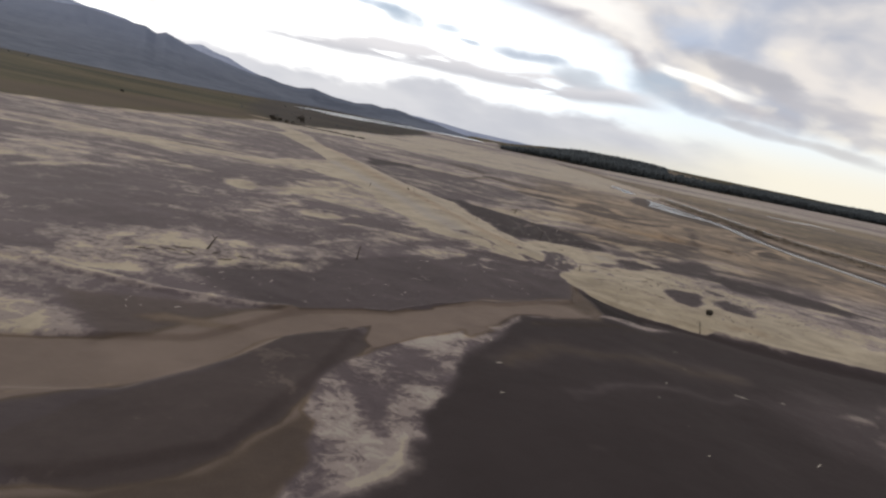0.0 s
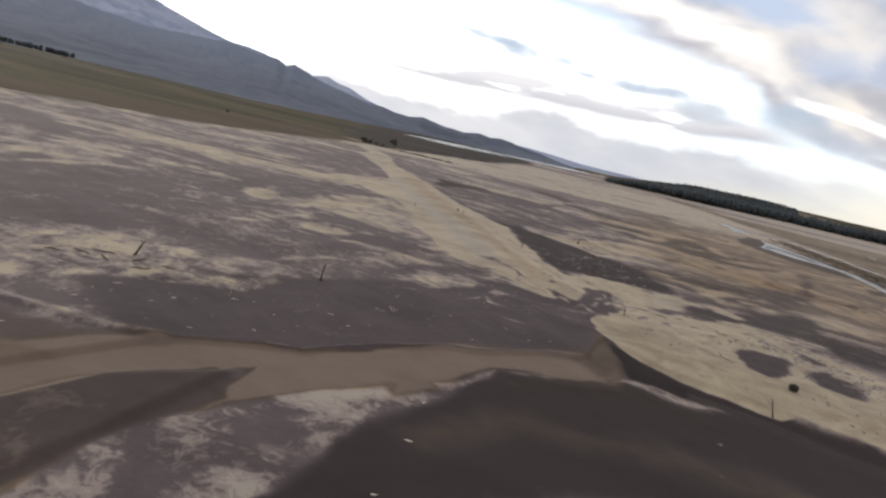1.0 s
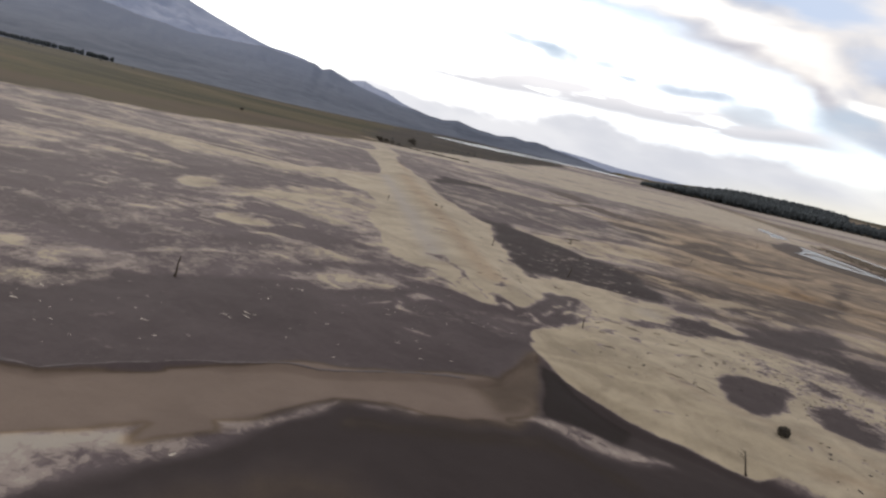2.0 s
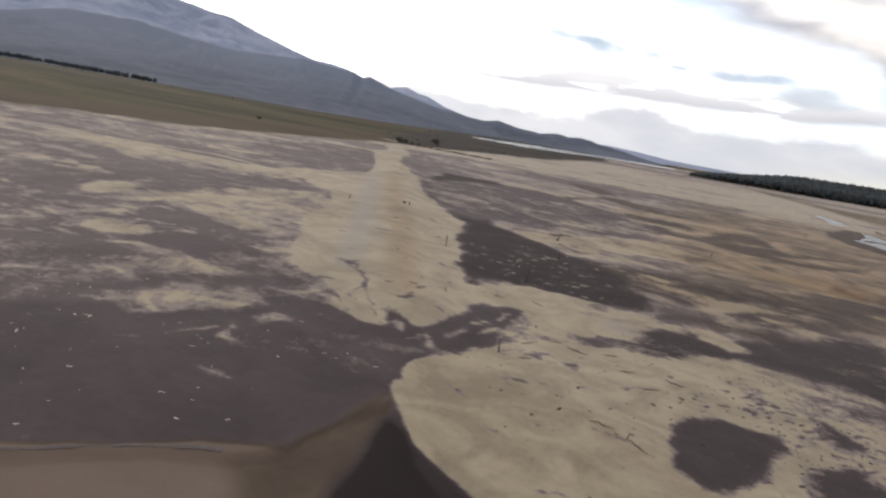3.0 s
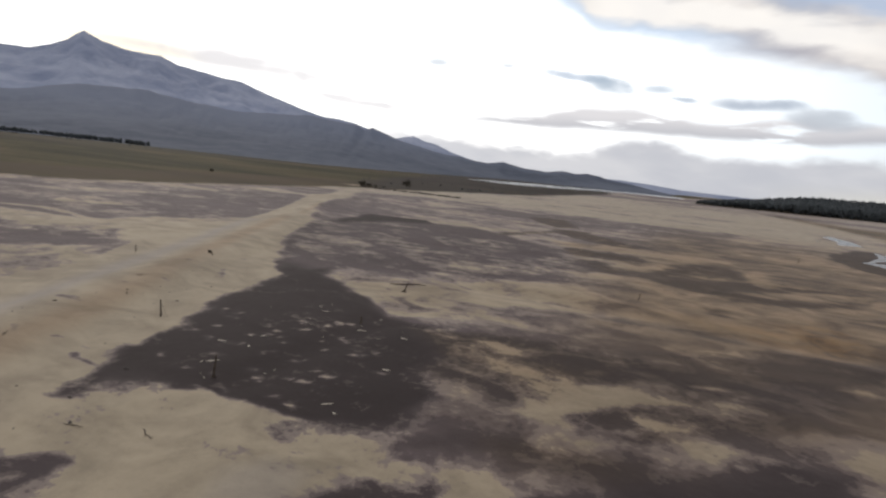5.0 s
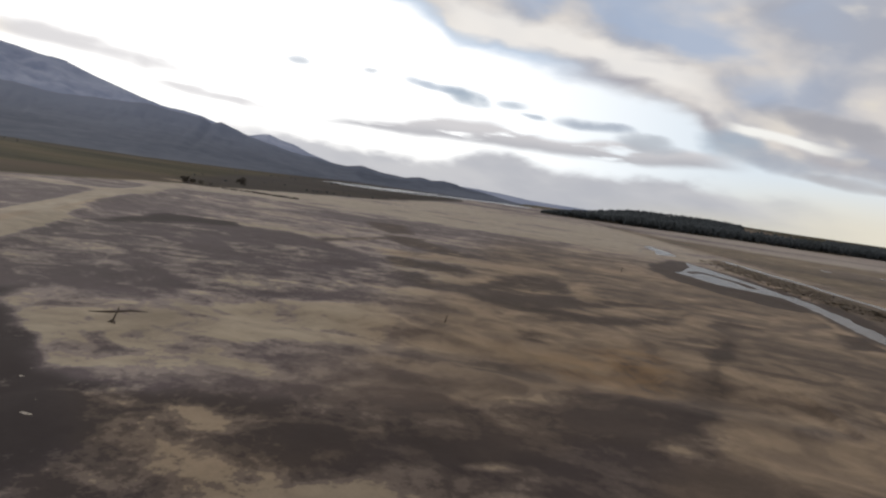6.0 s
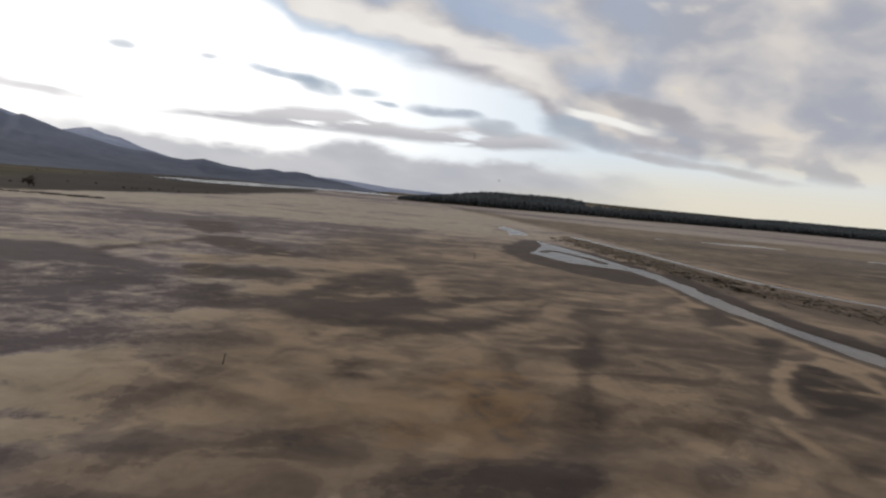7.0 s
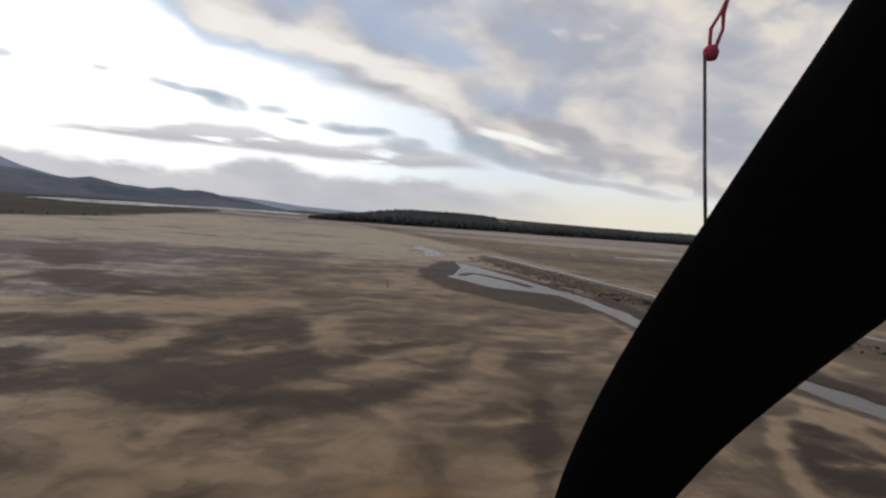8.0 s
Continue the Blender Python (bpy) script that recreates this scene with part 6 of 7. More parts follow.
def lake_bed_material():
    m, t, b = material("lake_bed")
    v = coords(t)
    sand, brown, wet, rust, veg, soft, eddy, white = (attribute(t, k) for k in ("sand", "brown", "wet", "rust", "veg", "soft", "eddy", "pale"))
    a = grain(t, coords(t, (0.95, 1, 1), turn=8), 0.36, 7, 0.56, 0.6)
    c = grain(t, coords(t, (0.95, 1, 1), turn=4), 1.5, 5, 0.55, 0.4)
    broad = grain(t, coords(t, (0.5, 1, 1)), 0.06, 5, 0.55, 0.5)
    dust = grain(t, v, 14.0, 4, 0.6)
    swirl = grain(t, coords(t, (0.8, 1, 1), turn=10), 0.20, 4, 0.5, 1.1)
    fleck = grain(t, coords(t, (0.9, 1, 1), turn=6), 4.4, 4, 0.6, 0.3)
    mottle = (a - 0.5) * 1.5
    small = (c - 0.5) * 1.1 + (fleck - 0.5) * 0.55
    smear = grain(t, coords(t, (0.75, 1, 1), turn=6), 0.48, 6, 0.56, 0.6)
    mixed = sand + mottle * (1.0 - soft * 1.4).most(0.12) + small * (1.0 - soft * 1.35).most(0.06) + eddy * ((swirl - 0.5) * 2.6 + (smear - 0.5) * 0.5)
    blotch = grain(t, coords(t, (0.8, 1, 1), turn=15), 0.115, 4, 0.5, 1.3)
    vein = grain(t, coords(t, (0.8, 1, 1), turn=20), 0.9, 6, 0.6, 1.6)
    mixed = mixed + soft * (1.0 - soft) * (blotch - 0.5) * 5.0
    mixed = mixed + white * eddy * (vein - 0.5) * 2.2
    crisp = mixed.ramp(0.18, 0.26) * 0.24 + mixed.ramp(0.38, 0.46) * 0.30 + mixed.ramp(0.57, 0.65) * 0.46
    gentle = mixed.ramp(0.12, 0.90)
    s = crisp * (1.0 - soft) + gentle * soft
    tone = (broad - 0.5) * 0.9 + (c - 0.5) * 0.4 * (1.0 - soft * 0.6) + (dust - 0.5) * 0.35 + (swirl - 0.5) * 0.6
    warm = brown.ramp(0.0, 0.7)
    mud = colour_mix(t, tone.ramp(-0.35, 0.35), (0.062, 0.048, 0.050), (0.110, 0.087, 0.090))
    brownmud = colour_mix(t, tone.ramp(-0.35, 0.35), (0.055, 0.040, 0.030), (0.104, 0.076, 0.056))
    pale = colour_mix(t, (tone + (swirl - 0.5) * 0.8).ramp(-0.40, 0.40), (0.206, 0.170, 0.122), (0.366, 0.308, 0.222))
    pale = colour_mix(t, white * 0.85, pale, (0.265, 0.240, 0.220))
    khaki = colour_mix(t, tone.ramp(-0.35, 0.35), (0.178, 0.128, 0.083), (0.302, 0.222, 0.148))
    thin = colour_mix(t, tone.ramp(-0.35, 0.35), (0.168, 0.135, 0.123), (0.258, 0.214, 0.192))
    bare = colour_mix(t, s.ramp(0.0, 0.5), mud, thin)
    bare = colour_mix(t, s.ramp(0.48, 1.0), bare, pale)
    col = colour_mix(t, warm, bare, colour_mix(t, s, brownmud, khaki))
    earth = colour_mix(t, (mottle * 0.35 + tone).ramp(-0.7, 0.7), (0.112, 0.084, 0.069), (0.178, 0.135, 0.110))
    col = colour_mix(t, brown.ramp(0.62, 1.0) * (1.0 - s * 0.6), col, earth)
    col = colour_mix(t, rust * a.ramp(0.35, 0.6) * 0.7, col, (0.26, 0.150, 0.060))
    far = grain(t, coords(t, (0.35, 1, 1)), 0.012, 7, 0.6, 0.4)
    grass = colour_mix(t, (far * 0.7 + a * 0.3).ramp(0.4, 0.6), (0.038, 0.036, 0.023), (0.092, 0.078, 0.044))
    grass = colour_mix(t, far.ramp(0.52, 0.66) * 0.7, grass, (0.100, 0.074, 0.052))
    grass = colour_mix(t, brown.ramp(0.4, 0.9) * 0.7, grass, (0.086, 0.066, 0.050))
    col = colour_mix(t, (veg + (a - 0.5) * veg * 1.2).least(1.0).most(0.0), col, grass)
    damp = wet * (broad * 0.5 + a * 0.5 + 0.2).ramp(0.30, 0.60)
    col = colour_mix(t, damp * (1.0 - s * 0.8) * 0.95, col, (0.027, 0.022, 0.021))
    t.links.new(col, b.inputs["Base Color"])
    t.links.new((0.85 - damp * 0.10).sock, b.inputs["Roughness"])
    t.links.new(((1.0 - veg) * (1.0 - damp * 0.8) * 0.11).most(0.02).sock, b.inputs["Specular IOR Level"])
    t.links.new(((1.0 - veg) * (1.0 - damp * 0.8) * 0.09).sock, b.inputs["Sheen Weight"])
    b.inputs["Sheen Roughness"].default_value = 0.3
    b.inputs["Sheen Tint"].default_value = (0.96, 0.84, 0.76, 1)
    bump(t, (mottle + small) * 0.5 + white * eddy * (vein - 0.5) * 2.5 + (dust - 0.5) * 0.25, b, 0.5, 0.10)
    return m


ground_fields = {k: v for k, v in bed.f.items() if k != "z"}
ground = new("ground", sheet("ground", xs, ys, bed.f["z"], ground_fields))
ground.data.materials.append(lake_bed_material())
tagged(ground, "dried lake bed of dark mud and pale wind-blown sand", "ground", kind="structure")


def height_at(x, y):
    i, j = np.clip(np.searchsorted(xs, x) - 1, 0, len(xs) - 2), np.clip(np.searchsorted(ys, y) - 1, 0, len(ys) - 2)
    z = bed.f["z"].reshape(len(ys), len(xs))
    fx, fy = (x - xs[i]) / (xs[i + 1] - xs[i]), (y - ys[j]) / (ys[j + 1] - ys[j])
    return float((z[j, i] * (1 - fx) + z[j, i + 1] * fx) * (1 - fy) + (z[j + 1, i] * (1 - fx) + z[j + 1, i + 1] * fx) * fy)


# ---------------------------------------------------------------- the river's cut bank
def cut_bank():
    """A thin undercut edge of mud along the old river bed."""
    rnd = random.Random(8)
    pts = []
    for (ax, ay), (bx, by) in zip(BANK[2:], BANK[3:]):
        n = max(2, int(math.dist((ax, ay), (bx, by)) / 0.3))
        pts += [(ax + (bx - ax) * k / n, ay + (by - ay) * k / n) for k in range(n)]
    verts, faces = [], []
    for i, (px, py) in enumerate(pts):
        qx, qy = pts[min(i + 2, len(pts) - 1)]
        rx, ry = pts[max(i - 2, 0)]
        d = math.hypot(qx - rx, qy - ry) or 1.0
        nx, ny = (qy - ry) / d, -(qx - rx) / d
        w = rnd.gauss(0, 0.03) + 0.05 * math.sin(i * 0.31) + 0.03 * math.sin(i * 0.83) - 0.2
        fade = min(1.0, (len(pts) - 1 - i) / 12.0, i / 12.0)
        top = height_at(px - nx * 0.8, py - ny * 0.8)
        low = height_at(px + nx * 0.9, py + ny * 0.9)
        edge = top + (0.01 + rnd.uniform(0, 0.02)) * fade
        for k, z in ((-0.65, top - 0.06), (-0.35, top - 0.01), (0.14 + w, edge), (0.10 + w, edge - 0.06 * fade), (0.05 + w, low - 0.1)):
            verts.append((px + nx * k, py + ny * k, z))
        if i:
            o = (i - 1) * 5
            faces += [(o + k, o + k + 5, o + k + 6, o + k + 1) for k in range(4)]
    me = bpy.data.meshes.new("bank_edge")
    me.from_pydata(verts, [], faces)
    me.materials.append(plain("bank_mud", (0.050, 0.039, 0.040), (0.095, 0.076, 0.074), 2.0, 0.9, 0.03))
    return tagged(new("bank_edge", me), "low undercut mud bank along the old river bed", "river bank", kind="structure")


cut_bank()


# ---------------------------------------------------------------- water
def water_material(name, rough, ripple):
    m, t, b = material(name)
    v = coords(t)
    b.inputs["Base Color"].default_value = (0.080, 0.071, 0.068, 1)
    b.inputs["Roughness"].default_value = rough
    b.inputs["Specular IOR Level"].default_value = 0.20
    b.inputs["IOR"].default_value = 1.33
    bump(t, grain(t, v, 1.5, 4) + grain(t, v, 0.2, 2), b, ripple, 0.08)
    return m


WATER, LAKE = water_material("still_water", 0.26, 0.35), water_material("lake_water", 0.12, 0.04)


def water(name, x0, y0, x1, y1, label, mat=None):
    me = bpy.data.meshes.new(name)
    nx, ny = 24, 24
    g = [(x0 + (x1 - x0) * i / nx, y0 + (y1 - y0) * j / ny, -0.05) for j in range(ny + 1) for i in range(nx + 1)]
    me.from_pydata(g, [], [(j * 25 + i, j * 25 + i + 1, j * 25 + i + 26, j * 25 + i + 25) for j in range(ny) for i in range(nx)])
    me.materials.append(mat or WATER)
    return tagged(new(name, me), label, "water", kind="structure")


water("water", 90, 76, 215, 460, "shallow grey water of a stream and its pools")
water("water", -325, 940, 90, 1650, "pale far water of the shrunken lake", LAKE)
water("water", 222, 400, 490, 490, "thin pools on the far mud flats")


# ---------------------------------------------------------------- mountains
def profile(pairs, az):
    a, e = zip(*pairs)
    return np.interp(az, a, e)


# crest heights by bearing: the near ridge, 2 km off, and the range behind it
RIDGE = [(-180, 10), (-140, 30), (-110, 80), (-80, 100), (-62, 104), (-57, 114), (-55, 133), (-53, 150), (-50, 158), (-47.4, 156), (-44.6, 142), (-41.2, 131), (-38.3, 133), (-34.3, 142), (-31.7, 137), (-29.2, 130), (-28.4, 117),
         (-27.65, 127), (-26.5, 111), (-25.2, 93), (-23, 79), (-20.3, 59), (-19, 58), (-17.7, 51), (-16.1, 44), (-14.6, 53), (-12.4, 40), (-10.4, 35), (-8.85, 44), (-7.6, 37), (-6.5, 43), (-5.4, 38), (-4.6, 30), (-2.4, 22), (-1.2, 14), (0.7, 3), (3, -8), (180, -8)]
RANGE = [(-180, 60), (-110, 250), (-80, 400), (-66, 430), (-57.8, 437), (-56.3, 470), (-55.1, 512), (-53.9, 575), (-52.6, 542), (-51, 514), (-48.2, 505), (-46.8, 466), (-44.5, 446), (-41.3, 417), (-39.8, 381), (-37.2, 328), (-34.9, 285),
         (-33.5, 268), (-32.2, 268), (-30.6, 245), (-29.4, 222), (-27, 171), (-25.6, 190), (-24.7, 203), (-23.7, 177), (-22.5, 163), (-21, 125), (-19.6, 98), (-18, 72), (-13, 52), (-4, 46), (-1.3, 36), (1.2, 22), (3.8, 17), (7, 14), (14, 8), (40, 8), (43, 30), (47.5, 88), (52, 118), (60, 110), (180, 60)]


def mountains():
    az = np.concatenate([np.arange(-180, -62, 2.0), np.arange(-62, 10, 0.14), np.arange(10, 60, 0.5), np.arange(60, 180.1, 2.0)])
    ra = np.concatenate([np.linspace(900, 2000, 36), np.linspace(2030, 2700, 16), np.linspace(2740, 3900, 28), np.linspace(3960, 4300, 4)])
    A, R = np.meshgrid(az, ra)
    X, Y = R * np.sin(np.radians(A)), R * np.cos(np.radians(A))
    near_h = profile(RIDGE, A) + (fbm(A, A * 0, 1.6, 4, 72) - 0.5) * np.clip(profile(RIDGE, A), 0, 90) * 0.10
    back_h = profile(RANGE, A) + (fbm(A, A * 0, 1.6, 5, 71) - 0.5) * np.clip(profile(RANGE, A), 0, 220) * 0.07
    # the foot lies behind the lake in the north
    foot = np.interp(A, [-180, -30, -20, -14, 180], [900, 900, 1150, 1560, 1700])
    k = np.clip((R - foot) / (2000 - foot), 0, 1)
    rise = (k ** 1.45) * near_h
    dip = np.minimum(near_h, back_h) * 0.72
    down = step(R, 2000, 2500)
    up = np.clip((R - 2450) / 1450, 0, 1)
    Z = np.where(R <= 2000, rise, near_h + (dip - near_h) * down)
    Z = np.where(R > 2450, dip + (back_h - dip) * up ** 1.05, Z)
    Z = np.where(R > 3900, back_h - (R - 3900) * 0.35, Z)
    gully = np.abs(fbm(A * 60 + R * 0.10, R * 0.35, 160, 4, 73) - 0.5) * 2
    lift = np.clip(Z, 0, 400)
    calm = step(np.abs(R - 2000), 20, 260) * step(R, 3900, 3650)
    Z = Z - (0.5 - gully) * 0.16 * lift * step(R, 1000, 1500) * calm + (fbm(X, Y, 120, 4, 74) - 0.5) * 0.14 * lift * calm
    Z = np.where(R < foot + 20, -4.0, Z)
    n, k = len(az), len(ra)
    me = bpy.data.meshes.new("mountain")
    i = (np.arange(k - 1)[:, None] * n + np.arange(n - 1)[None]).ravel()
    me.from_pydata(np.stack([X.ravel(), Y.ravel(), Z.ravel()], 1).tolist(), [], np.stack([i, i + 1, i + n + 1, i + n], 1).tolist())
    me.polygons.foreach_set("use_smooth", np.ones(len(me.polygons), bool))
    m, t, b = material("mountain_scrub_hazed")
    v = coords(t)
    g1, g2 = grain(t, v, 0.004, 7, 0.6, 0.3), grain(t, v, 0.03, 6, 0.65)
    sep = t.nodes.new("ShaderNodeSeparateXYZ")
    t.links.new(v, sep.inputs[0])
    up = Ex(t, sep.outputs[2])
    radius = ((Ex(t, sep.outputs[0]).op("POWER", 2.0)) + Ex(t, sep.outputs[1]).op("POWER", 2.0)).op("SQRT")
    # blue-grey distance haze is put into these colours, paler upward and further off
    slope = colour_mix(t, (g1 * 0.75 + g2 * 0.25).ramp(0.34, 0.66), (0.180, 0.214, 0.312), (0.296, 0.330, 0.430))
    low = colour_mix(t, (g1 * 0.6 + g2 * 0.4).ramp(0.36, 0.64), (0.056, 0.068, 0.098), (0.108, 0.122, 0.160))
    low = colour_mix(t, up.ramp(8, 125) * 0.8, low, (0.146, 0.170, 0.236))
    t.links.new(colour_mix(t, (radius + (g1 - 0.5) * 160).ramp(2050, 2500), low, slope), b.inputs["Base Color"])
    b.inputs["Roughness"].default_value = 0.95
    b.inputs["Specular IOR Level"].default_value = 0.1
    bump(t, g2, b, 0.3, 3.0)
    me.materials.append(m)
    return tagged(new("backdrop_mountain", me), "mountain range with scrubby slopes, blue-grey haze in its colour", "mountain", kind="structure")


mountains()


# ---------------------------------------------------------------- shared builders
def part(name, bm, mat, parent, label=""):
    """Links a bmesh as one mesh under a thing."""
    me = bpy.data.meshes.new(name)
    bm.to_mesh(me)
    bm.free()
    me.materials.append(mat)
    for p in me.polygons:
        p.use_smooth = True
    ob = new(name, me)
    if parent is not None:
        ob.parent = parent
    if label:
        tagged(ob, label)
    return ob


def limb(bm, points, radii, sides=7, rough=0.12, seed=0):
    """A knotty round limb along points, closed at both ends."""
    rnd = random.Random(seed)
    pts = [Vector(p) for p in points]
    rings = []
    for i, p in enumerate(pts):
        d = (pts[min(i + 1, len(pts) - 1)] - pts[max(i - 1, 0)]).normalized()
        side = d.cross(Vector((0.31, 0.17, 0.93)))
        if side.length < 0.05:
            side = d.cross(Vector((1, 0, 0)))
        side.normalize()
        other = d.cross(side)
        rings.append([bm.verts.new(p + (side * math.cos(k * math.tau / sides) + other * math.sin(k * math.tau / sides)) * radii[i] * (1 + rnd.uniform(-rough, rough))) for k in range(sides)])
    for a, b in zip(rings, rings[1:]):
        for k in range(sides):
            bm.faces.new((a[k], a[(k + 1) % sides], b[(k + 1) % sides], b[k]))
    bm.faces.new(rings[0][::-1])
    bm.faces.new(rings[-1])


def lumps(count, centre, spread, size, seed, squash=0.8, sub=1):
    """Verts and faces of many small ragged clumps."""
    rnd = random.Random(seed)
    bm = bmesh.new()
    bmesh.ops.create_icosphere(bm, subdivisions=sub, radius=1.0)
    base = np.array([v.co[:] for v in bm.verts])
    tri = np.array([[v.index for v in f.verts] for f in bm.faces])
    bm.free()
    vs, fs = [], []
    for i in range(count):
        c = np.array([centre[k] + rnd.gauss(0, 1) * spread[k] for k in range(3)])
        r = size * rnd.uniform(0.55, 1.3)
        jit = np.array([rnd.uniform(0.62, 1.3) for _ in base])[:, None]
        vs.append(base * jit * np.array([r, r, r * squash]) + c)
        fs.append(tri + i * len(base))
    return np.concatenate(vs), np.concatenate(fs)


def mesh_of(name, v, f, mat):
    me = bpy.data.meshes.new(name)
    me.from_pydata(v.tolist(), [], f.tolist())
    me.materials.append(mat)
    return me


DEADWOOD = plain("weathered_wood", (0.030, 0.022, 0.018), (0.085, 0.064, 0.050), 6, 0.9, 0.01)
DRIFT = plain("dark_driftwood", (0.052, 0.040, 0.032), (0.130, 0.102, 0.080), 5, 0.92, 0.01)
LEAF = plain("dark_scrub", (0.018, 0.014, 0.010), (0.046, 0.036, 0.024), 2.0, 0.9, 0.05)
PINE = plain("pine_canopy", (0.028, 0.035, 0.040), (0.048, 0.057, 0.062), 0.25, 0.95, 0.3)
CLOD = plain("dark_clod", (0.030, 0.024, 0.022), (0.070, 0.056, 0.050), 5, 0.95, 0.02)
CHIP = plain("bleached_crust", (0.26, 0.23, 0.19), (0.42, 0.37, 0.31), 4, 0.9, 0.01)


# ---------------------------------------------------------------- far woods
def woodland(name, line, count, deep, tall, seed, label, gaps=0.0, wide=0.85, slim=(1, 1, 1, 1), clearing=None):
    """A belt of ragged trees behind a line on the plan, as one object."""
    rnd = random.Random(seed)
    kinds = [lumps(3, (0, 0, 0.55), (0.10, 0.10, 0.20), 0.30, seed + k, 1.15) for k in range(6)]
    seg = [math.dist(a, b) for a, b in zip(line, line[1:])]
    vs, fs, n = [], [], 0
    for i in range(count):
        s = rnd.uniform(0, sum(seg))
        for (a, b), g in zip(zip(line, line[1:]), seg):
            if s <= g:
                break
            s -= g
        x, y = a[0] + (b[0] - a[0]) * s / g, a[1] + (b[1] - a[1]) * s / g
        if gaps and value_noise(np.array([x / 40.0]), np.array([y / 40.0]), seed)[0] < gaps:
            continue
        back = rnd.random() ** 1.2 * deep
        if clearing and clearing[0] < x < clearing[1] and back > 0.25 * deep and rnd.random() > 0.01:
            continue
        r = math.hypot(x, y)
        x, y = x + x / r * back, y + y / r * back
        h = tall * rnd.uniform(0.82, 1.08) * (1 - 0.6 * back / max(deep, 100)) * float(np.interp(x, [85, 135, 225, 320], slim))
        v, f = kinds[rnd.randrange(6)]
        a = rnd.uniform(0, math.tau)
        rot = np.array([[math.cos(a), -math.sin(a), 0], [math.sin(a), math.cos(a), 0], [0, 0, 1]])
        vs.append(v @ rot.T * np.array([h * wide, h * wide, h]) + np.array([x, y, height_at(x, y)]))
        fs.append(f + n)
        n += len(v)
    ob = new(name, mesh_of(name, np.concatenate(vs), np.concatenate(fs), PINE))
    return tagged(ob, label, "woodland", kind="stuff")


woodland("pine_forest", [(82, 990), (133, 1002), (171, 1012), (227, 1018), (299, 1051), (385, 1092), (495, 1101), (648, 1181), (813, 1244), (996, 1309), (1412, 1255)], 9000, 300, 15.0, 5, "long dark plantation of pines along the far shore", slim=(0.35, 0.75, 1.05, 1.0), clearing=(417, 572))
woodland("tree_row", [(-1000, 450), (-800, 620), (-692, 700)], 420, 14, 7.0, 9, "dark row of trees below the mountain")
woodland("veld_scrub", [(-900, 500), (-420, 620), (-200, 800), (-110, 1000)], 170, 260, 1.6, 15, "scattered scrub on the grassy mountain foot", 0.5, 1.8)
woodland("shore_scrub", [(-175, 420), (-120, 470), (-40, 560)], 40, 160, 1.4, 25, "low scrub behind the old shoreline", 0.4, 2.2)


# ---------------------------------------------------------------- things on the lake bed
def dead_tree(x, y, height, lean, turn, label, branches=2, seed=1, thick=0.09):
    """A bare dead trunk with snapped branches."""
    rnd = random.Random(seed)
    ob = new("dead_tree")
    ob.matrix_world = pose(x, y, height_at(x, y) - 0.05, 0, 0, turn)
    bm = bmesh.new()
    lx = math.tan(radians(lean))
    pts = [(lx * height * k + rnd.uniform(-0.03, 0.03) * height * k, rnd.uniform(-0.03, 0.03) * height * k, height * k) for k in (0, 0.12, 0.35, 0.6, 0.82, 1.0)]
    limb(bm, pts, [thick * w for w in (1.9, 1.2, 1.0, 0.85, 0.7, 0.35)], 8, 0.18, seed)
    part("trunk", bm, DEADWOOD, ob)
    for i in range(branches):
        bm = bmesh.new()
        k = rnd.uniform(0.45, 0.9)
        base = Vector((lx * height * k, 0, height * k))
        a, up = rnd.uniform(0, math.tau), rnd.uniform(0.1, 0.8)
        d = Vector((math.cos(a), math.sin(a), up)).normalized() * height * rnd.uniform(0.25, 0.5)
        limb(bm, [base, base + d * 0.5 + Vector((0, 0, 0.04)), base + d], [thick * 0.55, thick * 0.4, thick * 0.18], 6, 0.2, seed + i)
        part("branch", bm, DEADWOOD, ob)
    return tagged(ob, label, "dead tree")


dead_tree(-25.2, 61.5, 1.7, 28, 10, "short dead trunk leaning over driftwood on the sand", 1, 3, 0.10)
dead_tree(-9.2, 70.2, 2.0, 7, 30, "bare dead trunk standing in the dark mud flat", 1, 5, 0.09)
dead_tree(38.6, 72.2, 1.9, 22, 200, "leaning dead stem at the edge of the sand bar", 3, 7, 0.06)
dead_tree(22.5, 116.5, 1.8, 8, 0, "blackened dead trunk at the rim of the mud pan", 1, 9, 0.09)
dead_tree(23.5, 135.2, 0.85, 5, 80, "small blackened stump in the mud pan", 1, 11, 0.11)
dead_tree(25.8, 92.2, 1.15, 10, 140, "broken stump with thin twigs on the sand bar", 3, 13, 0.05)
dead_tree(48.4, 172.7, 1.0, 12, 40, "thin dead stem on the khaki flat", 2, 15, 0.05)
dead_tree(85.1, 264.5, 1.7, 10, 60, "thin dead stem on the khaki flat", 3, 17, 0.06)


def fence_post(x, y, height, lean, turn, label, seed):
    ob = new("fence_post")
    ob.matrix_world = pose(x, y, height_at(x, y) - 0.05, lean, 0, turn)
    bm = bmesh.new()
    limb(bm, [(0, 0, 0), (0.01, 0, height * 0.5), (0, 0.01, height * 0.97), (0, 0.01, height)], [0.07, 0.065, 0.06, 0.045], 8, 0.08, seed)
    part("post", bm, DEADWOOD, ob)
    bm = bmesh.new()
    limb(bm, [(-0.02, 0.07, height * 0.85), (0.3, 0.12, height * 0.5), (0.55, 0.1, 0.06)], [0.008, 0.008, 0.008], 5, 0.0, seed)
    part("wire", bm, DEADWOOD, ob, "slack rusty wire")
    return tagged(ob, label, "post", "old fence posts")


